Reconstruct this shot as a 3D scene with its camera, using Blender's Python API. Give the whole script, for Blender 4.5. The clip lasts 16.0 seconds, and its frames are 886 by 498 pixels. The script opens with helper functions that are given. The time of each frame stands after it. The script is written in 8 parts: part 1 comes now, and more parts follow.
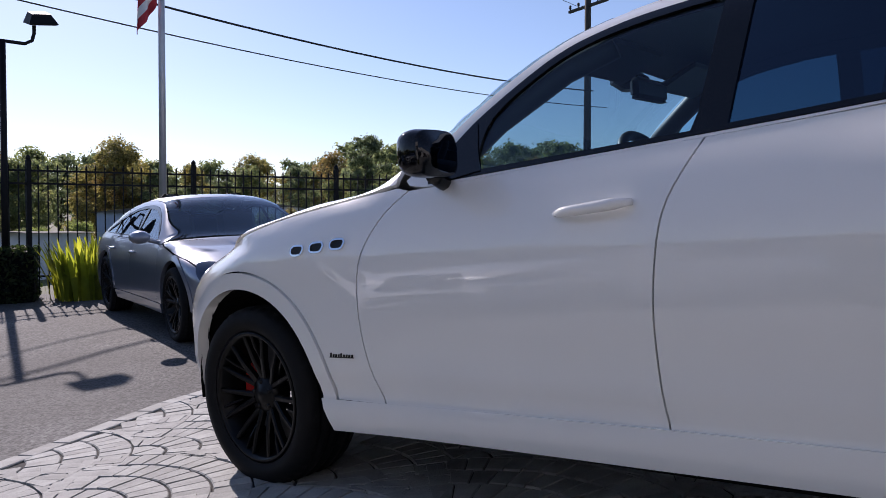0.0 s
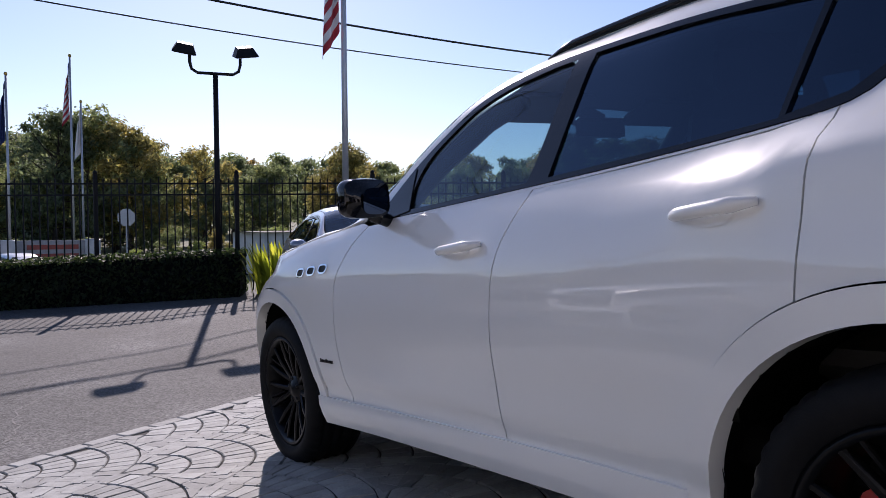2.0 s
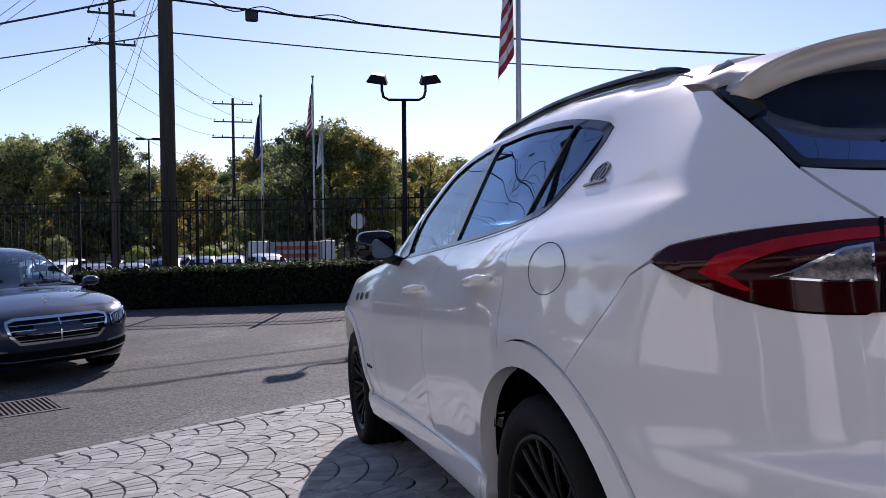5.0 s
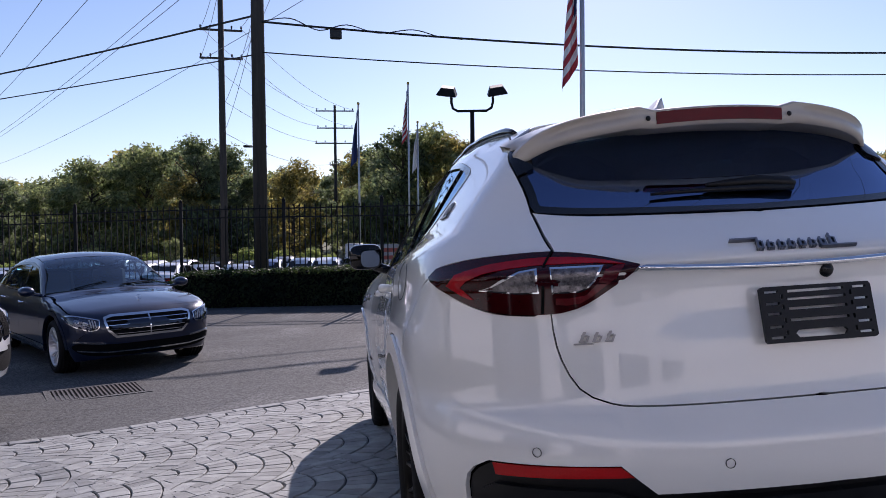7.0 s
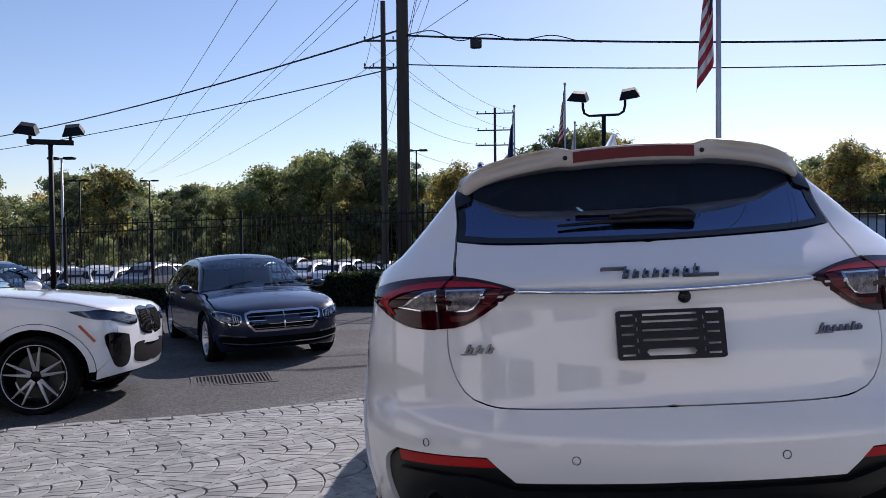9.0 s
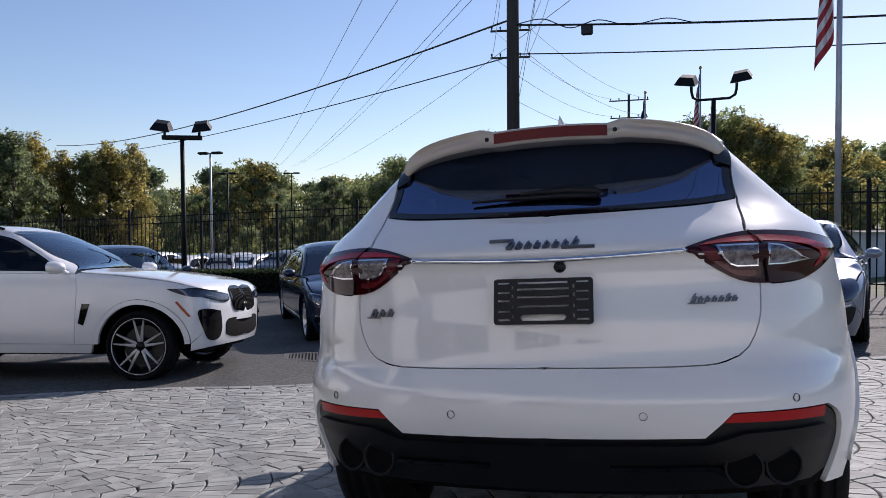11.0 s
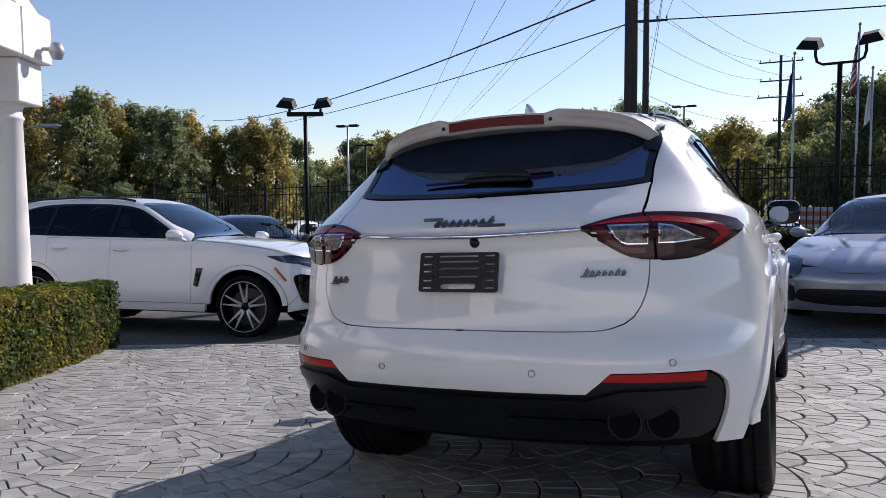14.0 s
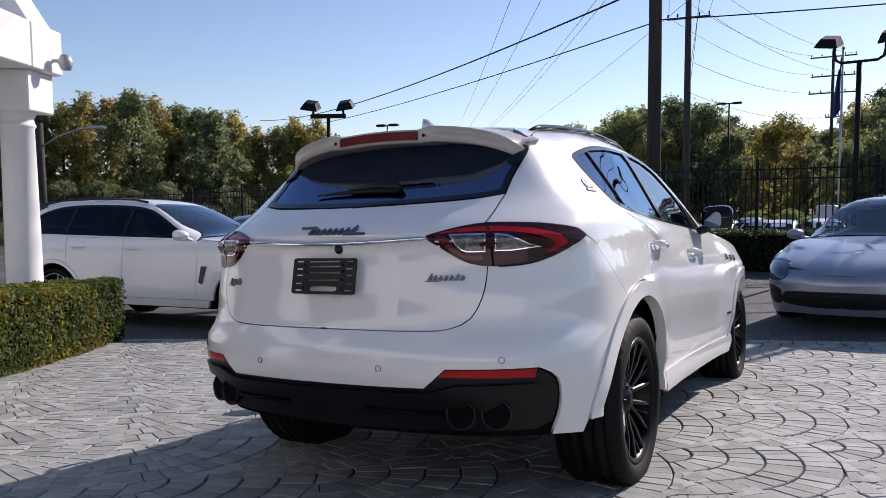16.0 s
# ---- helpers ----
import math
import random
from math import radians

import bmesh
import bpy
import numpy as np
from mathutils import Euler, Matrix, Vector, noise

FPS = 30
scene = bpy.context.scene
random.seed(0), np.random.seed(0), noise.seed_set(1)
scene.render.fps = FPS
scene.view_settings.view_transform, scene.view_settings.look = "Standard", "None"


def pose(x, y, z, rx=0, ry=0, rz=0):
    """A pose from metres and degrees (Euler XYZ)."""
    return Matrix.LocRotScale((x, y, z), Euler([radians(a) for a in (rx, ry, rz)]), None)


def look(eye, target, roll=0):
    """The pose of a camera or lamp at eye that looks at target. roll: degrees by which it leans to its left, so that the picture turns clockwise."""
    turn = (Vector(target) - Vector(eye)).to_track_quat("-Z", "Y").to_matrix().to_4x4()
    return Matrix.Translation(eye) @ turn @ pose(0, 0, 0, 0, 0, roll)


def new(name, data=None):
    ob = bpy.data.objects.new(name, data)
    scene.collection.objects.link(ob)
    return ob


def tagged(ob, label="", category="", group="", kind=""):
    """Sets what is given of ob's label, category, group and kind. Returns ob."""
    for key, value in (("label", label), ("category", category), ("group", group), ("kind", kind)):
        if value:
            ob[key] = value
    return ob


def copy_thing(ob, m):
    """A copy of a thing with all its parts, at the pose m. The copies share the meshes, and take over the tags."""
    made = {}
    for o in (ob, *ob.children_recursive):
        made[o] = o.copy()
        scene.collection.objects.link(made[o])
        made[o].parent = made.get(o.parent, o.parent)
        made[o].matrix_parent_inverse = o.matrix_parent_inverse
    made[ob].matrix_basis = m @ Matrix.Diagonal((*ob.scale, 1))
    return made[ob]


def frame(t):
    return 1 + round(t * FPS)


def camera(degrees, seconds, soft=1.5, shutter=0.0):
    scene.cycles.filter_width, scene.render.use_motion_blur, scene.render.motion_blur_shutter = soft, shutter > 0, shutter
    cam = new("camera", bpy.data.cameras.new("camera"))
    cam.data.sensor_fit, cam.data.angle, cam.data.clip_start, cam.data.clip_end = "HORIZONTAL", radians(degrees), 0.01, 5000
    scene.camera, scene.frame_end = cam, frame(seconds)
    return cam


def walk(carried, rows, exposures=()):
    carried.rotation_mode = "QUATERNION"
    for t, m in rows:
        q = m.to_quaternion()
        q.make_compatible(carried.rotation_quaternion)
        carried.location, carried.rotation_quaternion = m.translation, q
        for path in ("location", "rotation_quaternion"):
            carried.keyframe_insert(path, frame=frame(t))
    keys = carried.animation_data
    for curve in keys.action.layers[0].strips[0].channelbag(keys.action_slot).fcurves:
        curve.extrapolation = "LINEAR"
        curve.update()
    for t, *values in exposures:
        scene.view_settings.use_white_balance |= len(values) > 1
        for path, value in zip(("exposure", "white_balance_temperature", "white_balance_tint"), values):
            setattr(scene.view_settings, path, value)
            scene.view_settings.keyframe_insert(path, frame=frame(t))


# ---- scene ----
# World: metres; the white car's rear axle stands near the origin, its nose points along +y.
cam = camera(60.4, 16.0, soft=0.45)
METRES, EYE, TURN = 6.755, 1.0605, -49.6
ROWS = [
    (0.0, 0.0, 0.0, 0.0, 0.0, -1.49, -0.03),
    (0.5, 0.032, -0.008, 0.0047, 4.76, -1.59, -0.03),
    (1.0, 0.0789, -0.0181, 0.0097, 8.27, -1.75, 0.24),
    (1.5, 0.1184, -0.0286, 0.0151, 12.68, -1.8, 0.31),
    (2.0, 0.1607, -0.0433, 0.0203, 16.67, -1.84, 0.46),
    (2.5, 0.1953, -0.0479, 0.0238, 20.45, -1.94, 0.75),
    (3.0, 0.226, -0.0589, 0.031, 25.45, -1.75, 0.49),
    (3.5, 0.254, -0.0704, 0.0354, 27.82, -1.73, 0.51),
    (4.0, 0.2851, -0.0741, 0.04, 30.94, -1.73, 0.58),
    (6.5, 0.4666, -0.1132, 0.0595, 37.77, -1.64, 0.48),
    (7.0, 0.5018, -0.1111, 0.0604, 41.47, -1.55, 0.58),
    (7.5, 0.53, -0.1096, 0.0642, 43.86, -1.55, 0.43),
    (8.0, 0.5595, -0.1047, 0.0715, 48.22, -1.57, 0.5),
    (8.5, 0.5883, -0.0846, 0.0715, 52.26, -1.49, 0.58),
    (9.0, 0.6193, -0.0739, 0.0724, 53.89, -1.43, 0.52),
    (9.5, 0.646, -0.0655, 0.0712, 56.26, -1.47, 0.54),
    (10.0, 0.6683, -0.0409, 0.0682, 58.79, -1.47, 0.56),
    (12.5, 0.7523, 0.038, 0.0628, 70.59, -3.41, 0.38),
    (13.0, 0.7716, 0.0466, 0.0663, 71.62, -3.76, 0.44),
    (13.5, 0.7813, 0.0615, 0.0675, 72.86, -4.05, 0.46),
    (14.0, 0.795, 0.0771, 0.0696, 74.69, -4.25, 0.45),
    (14.5, 0.8174, 0.0908, 0.0723, 75.14, -4.24, 0.42),
    (15.0, 0.8318, 0.1115, 0.0742, 75.61, -4.37, 0.46),
    (15.5, 0.8394, 0.1369, 0.0744, 76.91, -4.44, 0.45),
    (16.0, 0.8565, 0.1674, 0.0765, 78.37, -4.38, 0.45),
]
walk(cam, [(t, pose(-2.805, 0.363, EYE, 0, 0, TURN) @ pose(METRES * x, METRES * y, METRES * z, 90 + pitch, roll, yaw)) for t, x, y, z, yaw, pitch, roll in ROWS], exposures=((0.0, 0.33, 6450, 26), (4.0, 0.38, 6400, 28), (7.0, 0.33, 6300, 28), (9.5, 0.28, 6350, 23), (12.5, 0.35, 6550, 21), (16.0, 0.42, 6600, 22)))

# ---- light: a clear autumn sky and one low sun ahead of the white car ----
SUN = Vector((0.325, 0.946, 0.615)).normalized()
world = bpy.data.worlds.new("sky")
scene.world = world
world.use_nodes = True
wn = world.node_tree.nodes
sky = wn.new("ShaderNodeTexSky")
sky.sky_type, sky.sun_disc = "NISHITA", False
sky.sun_elevation = math.asin(SUN.z)
sky.sun_rotation = math.atan2(SUN.x, SUN.y)
sky.air_density, sky.dust_density, sky.ozone_density = 1.0, 0.22, 3.0
wn["Background"].inputs["Strength"].default_value = 0.10
world.node_tree.links.new(sky.outputs[0], wn["Background"].inputs["Color"])
sun = new("sun", bpy.data.lights.new("sun", "SUN"))
sun.data.energy, sun.data.angle, sun.data.color = 4.2, radians(0.5), (1.0, 0.95, 0.87)
sun.matrix_world = look(SUN * 40, (0, 0, 0))

# ---- materials ----
def material(name, base, rough=0.5, metal=0.0, vary=0.12, scale=3.0, fine=90.0, bump=0.0, coat=0.0, second=None, amount=0.5, spec=0.5, each=0.0, island=False, stretch=(1, 1, 1)):
    """A principled surface whose colour wanders at two scales, towards `second` where one is given."""
    m = bpy.data.materials.new(name)
    m.use_nodes = True
    n, link = m.node_tree.nodes, m.node_tree.links.new
    p = n["Principled BSDF"]
    p.inputs["Roughness"].default_value, p.inputs["Metallic"].default_value = rough, metal
    p.inputs["Coat Weight"].default_value, p.inputs["Coat Roughness"].default_value = coat, 0.008
    p.inputs["Specular IOR Level"].default_value = spec
    co, mp = n.new("ShaderNodeTexCoord"), n.new("ShaderNodeMapping")
    mp.inputs["Scale"].default_value = stretch
    link(co.outputs["Object"], mp.inputs[0])
    big, small = n.new("ShaderNodeTexNoise"), n.new("ShaderNodeTexNoise")
    for t, s, d in ((big, scale, 4.0), (small, fine, 3.0)):
        t.inputs["Scale"].default_value, t.inputs["Detail"].default_value = s, d
        link(mp.outputs[0], t.inputs["Vector"])
    add = n.new("ShaderNodeMath")
    add.operation = "MULTIPLY_ADD"
    link(small.outputs["Fac"], add.inputs[0])
    add.inputs[1].default_value = 0.5
    link(big.outputs["Fac"], add.inputs[2])
    ramp = n.new("ShaderNodeValToRGB")
    lo = [c * (1 - vary) for c in base]
    hi = [min(1, c * (1 + vary)) for c in base]
    ramp.color_ramp.elements[0].color, ramp.color_ramp.elements[0].position = (*lo, 1), 0.5
    ramp.color_ramp.elements[1].color, ramp.color_ramp.elements[1].position = (*hi, 1), 1.0
    if second:
        e = ramp.color_ramp.elements.new(0.5 + 0.5 * amount)
        e.color = (*base, 1)
        ramp.color_ramp.elements[2].color = (*second, 1)
    link(add.outputs[0], ramp.inputs[0])
    out = ramp.outputs[0]
    if each:
        info = n.new("ShaderNodeNewGeometry" if island else "ShaderNodeObjectInfo")
        mr = n.new("ShaderNodeMapRange")
        link(info.outputs["Random Per Island" if island else "Random"], mr.inputs[0])
        mr.inputs[3].default_value, mr.inputs[4].default_value = 1 - each, 1 + each
        mul = n.new("ShaderNodeMix")
        mul.data_type, mul.blend_type, mul.inputs[0].default_value = "RGBA", "MULTIPLY", 1.0
        link(out, mul.inputs[6])
        link(mr.outputs[0], mul.inputs[7])
        out = mul.outputs[2]
    link(out, p.inputs["Base Color"])
    if bump:
        b = n.new("ShaderNodeBump")
        b.inputs["Strength"].default_value, b.inputs["Distance"].default_value = bump, 0.01
        link(add.outputs[0], b.inputs["Height"])
        link(b.outputs[0], p.inputs["Normal"])
    return m


def glass_material(name, tint, gloss=(0.78, 0.88, 1.0), base=0.045):
    """A single pane: tinted clear glass with its surface reflection."""
    m = bpy.data.materials.new(name)
    m.use_nodes = True
    n, link = m.node_tree.nodes, m.node_tree.links.new
    n.remove(n["Principled BSDF"])
    tr, gl, mix, fr = n.new("ShaderNodeBsdfTransparent"), n.new("ShaderNodeBsdfGlossy"), n.new("ShaderNodeMixShader"), n.new("ShaderNodeLayerWeight")
    power, scale = n.new("ShaderNodeMath"), n.new("ShaderNodeMath")
    power.operation, power.inputs[1].default_value = "POWER", 4.5
    scale.operation, scale.inputs[1].default_value, scale.inputs[2].default_value = "MULTIPLY_ADD", 0.9, base
    tr.inputs[0].default_value = (*tint, 1)
    gl.inputs["Roughness"].default_value = 0.01
    gl.inputs["Color"].default_value = (*gloss, 1)
    fr.inputs["Blend"].default_value = 0.5
    link(fr.outputs["Facing"], power.inputs[0])
    link(power.outputs[0], scale.inputs[0])
    link(scale.outputs[0], mix.inputs[0])
    link(tr.outputs[0], mix.inputs[1])
    link(gl.outputs[0], mix.inputs[2])
    link(mix.outputs[0], n["Material Output"].inputs[0])
    return m


def foliage_material(name, base, second, each=0.5):
    m = material(name, base, rough=0.55, vary=0.35, scale=0.9, fine=9, second=second, amount=0.45, each=each, island=True, spec=0.3)
    n, link = m.node_tree.nodes, m.node_tree.links.new
    p = n["Principled BSDF"]
    tl, mix = n.new("ShaderNodeBsdfTranslucent"), n.new("ShaderNodeMixShader")
    src = p.inputs["Base Color"].links[0].from_socket
    warm = n.new("ShaderNodeMix")
    warm.data_type, warm.blend_type, warm.inputs[0].default_value = "RGBA", "MULTIPLY", 1.0
    warm.inputs[7].default_value = (1.65, 1.75, 1.35, 1)
    link(src, warm.inputs[6])
    link(warm.outputs[2], tl.inputs[0])
    mix.inputs[0].default_value = 0.58
    link(p.outputs[0], mix.inputs[1])
    link(tl.outputs[0], mix.inputs[2])
    link(mix.outputs[0], n["Material Output"].inputs[0])
    return m


PEARL = material("pearl white paint", (0.815, 0.81, 0.775), rough=0.32, vary=0.015, coat=1.0, scale=1.0, fine=900, spec=0.12)
PEARL.node_tree.nodes["Principled BSDF"].inputs["Coat IOR"].default_value = 1.75
WHITE2 = material("white paint", (0.80, 0.81, 0.81), rough=0.3, vary=0.02, coat=1.0)
SILVER = material("silver paint", (0.26, 0.285, 0.34), rough=0.3, metal=0.55, vary=0.04, fine=700, coat=1.0)
NAVY = material("dark blue paint", (0.004, 0.011, 0.038), rough=0.35, metal=0.2, vary=0.05, coat=1.0, spec=0.3)
BLUEGREY = material("blue grey paint", (0.012, 0.02, 0.036), rough=0.3, metal=0.2, vary=0.05, coat=1.0)
GLOSSBLACK = material("gloss black trim", (0.004, 0.004, 0.005), rough=0.06, vary=0.1, spec=0.4)
BLACKTRIM = material("satin black plastic", (0.006, 0.006, 0.007), rough=0.42, spec=0.3, vary=0.25, fine=400, bump=0.05)
# near-black for hidden parts; paints in the shade of gaps, wells and cores
DARK = material("near-black hidden parts and painted shade", (0.004, 0.004, 0.004), rough=0.9, vary=0.2, spec=0.1)
GRILLEMESH = material("dull black grille mesh", (0.004, 0.004, 0.0045), rough=0.75, vary=0.3, fine=300, bump=0.2, spec=0.1)
RUBBER = material("tyre rubber", (0.006, 0.006, 0.0065), spec=0.2, rough=0.7, vary=0.3, scale=12, fine=200, bump=0.15, second=(0.016, 0.0155, 0.015), amount=0.8)
BLACKRIM = material("black alloy", (0.004, 0.004, 0.0045), rough=0.3, vary=0.2, coat=0.05, spec=0.16)
ALLOY = material("machined alloy", (0.68, 0.68, 0.69), rough=0.4, metal=0.7, vary=0.06)
STEEL = material("brake steel", (0.10, 0.097, 0.095), rough=0.5, metal=1.0, vary=0.15)
REDPAINT = material("red caliper paint", (0.55, 0.02, 0.015), rough=0.35, vary=0.1, coat=0.4)
CHROME = material("chrome", (0.75, 0.76, 0.78), rough=0.07, metal=1.0, vary=0.03)
GREYMETAL = material("grey badge metal", (0.20, 0.20, 0.21), rough=0.3, metal=0.9, vary=0.1)
GOLD = material("gilt badge metal", (0.5, 0.32, 0.08), rough=0.3, metal=0.9, vary=0.1)
REDLENS = material("deep red lens", (0.34, 0.004, 0.009), rough=0.2, vary=0.3, scale=20, fine=240, bump=0.1, coat=0.12, spec=0.2)
DARKRED = material("smoked red lens", (0.030, 0.0008, 0.0018), rough=0.1, vary=0.2, scale=20, coat=0.25, spec=0.2)
BRAKERED = material("unlit brake light lens", (0.12, 0.006, 0.009), rough=0.2, vary=0.2, fine=260, bump=0.15, spec=0.2)
DIMRED = material("unlit red lens", (0.10, 0.003, 0.006), rough=0.14, vary=0.3, scale=20, fine=240, bump=0.08, coat=0.35, spec=0.4)
BEIGE = material("beige grey satin paint", (0.46, 0.415, 0.35), rough=0.34, vary=0.04, fine=500, coat=0.5)
REFLECTOR = material("red reflector", (0.44, 0.008, 0.008), rough=0.25, vary=0.15, fine=220, bump=0.15, coat=0.15, spec=0.2)
CLEARLENS = material("clear lamp lens", (0.19, 0.175, 0.18), rough=0.2, metal=0.6, vary=0.7, scale=60, fine=200, bump=0.4, coat=0.3)
HEADLENS = material("headlamp lens", (0.14, 0.16, 0.20), rough=0.06, metal=0.7, vary=0.6, scale=14, fine=60, coat=1.0)
BLUELENS = material("dark blue headlamp lens", (0.02, 0.03, 0.06), rough=0.05, metal=0.4, vary=0.6, scale=14, fine=50, coat=1.0)
AMBER = material("amber marker", (0.45, 0.08, 0.02), rough=0.25, vary=0.1, coat=0.5)
TINT = glass_material("tinted door glass", (0.44, 0.62, 0.72))
PRIVACY = glass_material("dark privacy glass", (0.035, 0.085, 0.13), (0.55, 0.75, 1.0), 0.085)
REARGLASS = glass_material("dark rear glass", (0.03, 0.07, 0.11), (0.46, 0.62, 1.0), 0.27)
DARKGLASS = glass_material("deep tinted glass", (0.055, 0.07, 0.08), (0.7, 0.8, 0.95), 0.028)
CLEAR = glass_material("windscreen glass", (0.62, 0.70, 0.72), (0.80, 0.90, 1.0), 0.10)
MIRRORGLASS = material("dim blue mirror glass", (0.12, 0.155, 0.21), rough=0.02, metal=1.0, vary=0.0)
LEATHER = material("dark leather", (0.025, 0.022, 0.02), rough=0.5, vary=0.2, bump=0.1)
TAN = material("pale leather", (0.38, 0.35, 0.30), rough=0.5, vary=0.1, bump=0.1)

ASPHALT = material("asphalt", (0.068, 0.069, 0.067), rough=0.88, vary=0.42, scale=0.8, fine=55, bump=1.0, second=(0.128, 0.128, 0.124), amount=0.66)


def grit(m, scale, low, high):
    """Adds single pale and dark stones to a ground material."""
    n, link = m.node_tree.nodes, m.node_tree.links.new
    p = n["Principled BSDF"]
    src = p.inputs["Base Color"].links[0].from_socket
    co, vo, mr, mul = n.new("ShaderNodeTexCoord"), n.new("ShaderNodeTexVoronoi"), n.new("ShaderNodeMapRange"), n.new("ShaderNodeMix")
    vo.inputs["Scale"].default_value = scale
    link(co.outputs["Object"], vo.inputs["Vector"])
    sep = n.new("ShaderNodeSeparateColor")
    link(vo.outputs["Color"], sep.inputs[0])
    link(sep.outputs[0], mr.inputs[0])
    mr.inputs[3].default_value, mr.inputs[4].default_value = low, high
    mul.data_type, mul.blend_type, mul.inputs[0].default_value = "RGBA", "MULTIPLY", 1.0
    link(src, mul.inputs[6])
    link(mr.outputs[0], mul.inputs[7])
    link(mul.outputs[2], p.inputs["Base Color"])


grit(ASPHALT, 62.0, 0.22, 1.8)
PAVER = material("grey paver stone", (0.268, 0.275, 0.260), rough=0.8, vary=0.24, scale=9, fine=120, bump=0.5, each=0.22)
PAVERS = material("grey paver stone field", (0.268, 0.275, 0.260), rough=0.8, vary=0.24, scale=9, fine=120, bump=0.5, each=0.22, island=True)
JOINT = material("dark paving joint", (0.022, 0.020, 0.019), rough=0.95, vary=0.3, scale=6, fine=150, bump=0.4)
GRASS = material("rough grass", (0.085, 0.10, 0.036), rough=0.9, vary=0.4, scale=0.15, fine=2, second=(0.19, 0.165, 0.09), amount=0.6)
LOT = material("far car park asphalt", (0.19, 0.19, 0.185), rough=0.9, vary=0.2, scale=0.2, fine=4)
IRON = material("black painted iron", (0.006, 0.006, 0.007), rough=0.6, vary=0.3, fine=60, bump=0.1, spec=0.2)
WOODPOLE = material("weathered pole wood", (0.048, 0.042, 0.036), rough=0.9, vary=0.35, scale=2, fine=30, bump=0.5, stretch=(6, 6, 0.4))
GALV = material("galvanised steel", (0.42, 0.43, 0.45), rough=0.45, metal=0.5, vary=0.12)
CABLE = material("black cable", (0.012, 0.012, 0.013), rough=0.6, vary=0.2)
THINCABLE = material("grey aluminium wire", (0.20, 0.21, 0.23), rough=0.5, metal=0.3, vary=0.1)
LAMPGLASS = material("floodlight glass", (0.45, 0.46, 0.47), rough=0.25, vary=0.15)
STUCCO = material("white painted stucco", (0.72, 0.71, 0.69), rough=0.8, vary=0.06, scale=2, fine=120, bump=0.25)
BARK = material("bark", (0.06, 0.045, 0.034), rough=0.95, vary=0.4, scale=3, fine=40, bump=0.6, stretch=(3, 3, 0.6))
LEAF = [foliage_material("green leaves", (0.165, 0.190, 0.095), (0.29, 0.275, 0.13)), foliage_material("dark leaves", (0.130, 0.158, 0.095), (0.20, 0.215, 0.11)), foliage_material("turning leaves", (0.225, 0.195, 0.080), (0.38, 0.28, 0.09)), foliage_material("russet leaves", (0.18, 0.14, 0.065), (0.34, 0.20, 0.08)), foliage_material("pale green leaves", (0.21, 0.25, 0.085), (0.33, 0.33, 0.12))]
BOX = foliage_material("box hedge leaves", (0.070, 0.098, 0.020), (0.30, 0.19, 0.035), 0.6)
YEW = foliage_material("dark hedge leaves", (0.022, 0.036, 0.014), (0.04, 0.055, 0.018))
YELLOWLEAF = foliage_material("yellow green leaves", (0.20, 0.22, 0.02), (0.34, 0.32, 0.04))


# ---- mesh kit ----
def mesh_of(name, verts, faces, mat, smooth=False):
    me = bpy.data.meshes.new(name)
    me.from_pydata([tuple(v) for v in verts], [], [tuple(f) for f in faces])
    for m in mat if isinstance(mat, (list, tuple)) else [mat]:
        me.materials.append(m)
    if smooth:
        me.polygons.foreach_set("use_smooth", [True] * len(me.polygons))
    me.update()
    return me


def part(name, me, parent, label="", m=None, kind=""):
    ob = new(name, me)
    ob.parent = parent
    if m is not None:
        ob.matrix_basis = m
    return tagged(ob, label, kind=kind)


def thing(name, label, category, m=None, group="", kind="", data=None):
    ob = new(name, data)
    if m is not None:
        ob.matrix_basis = m
    return tagged(ob, label, category, group, kind)


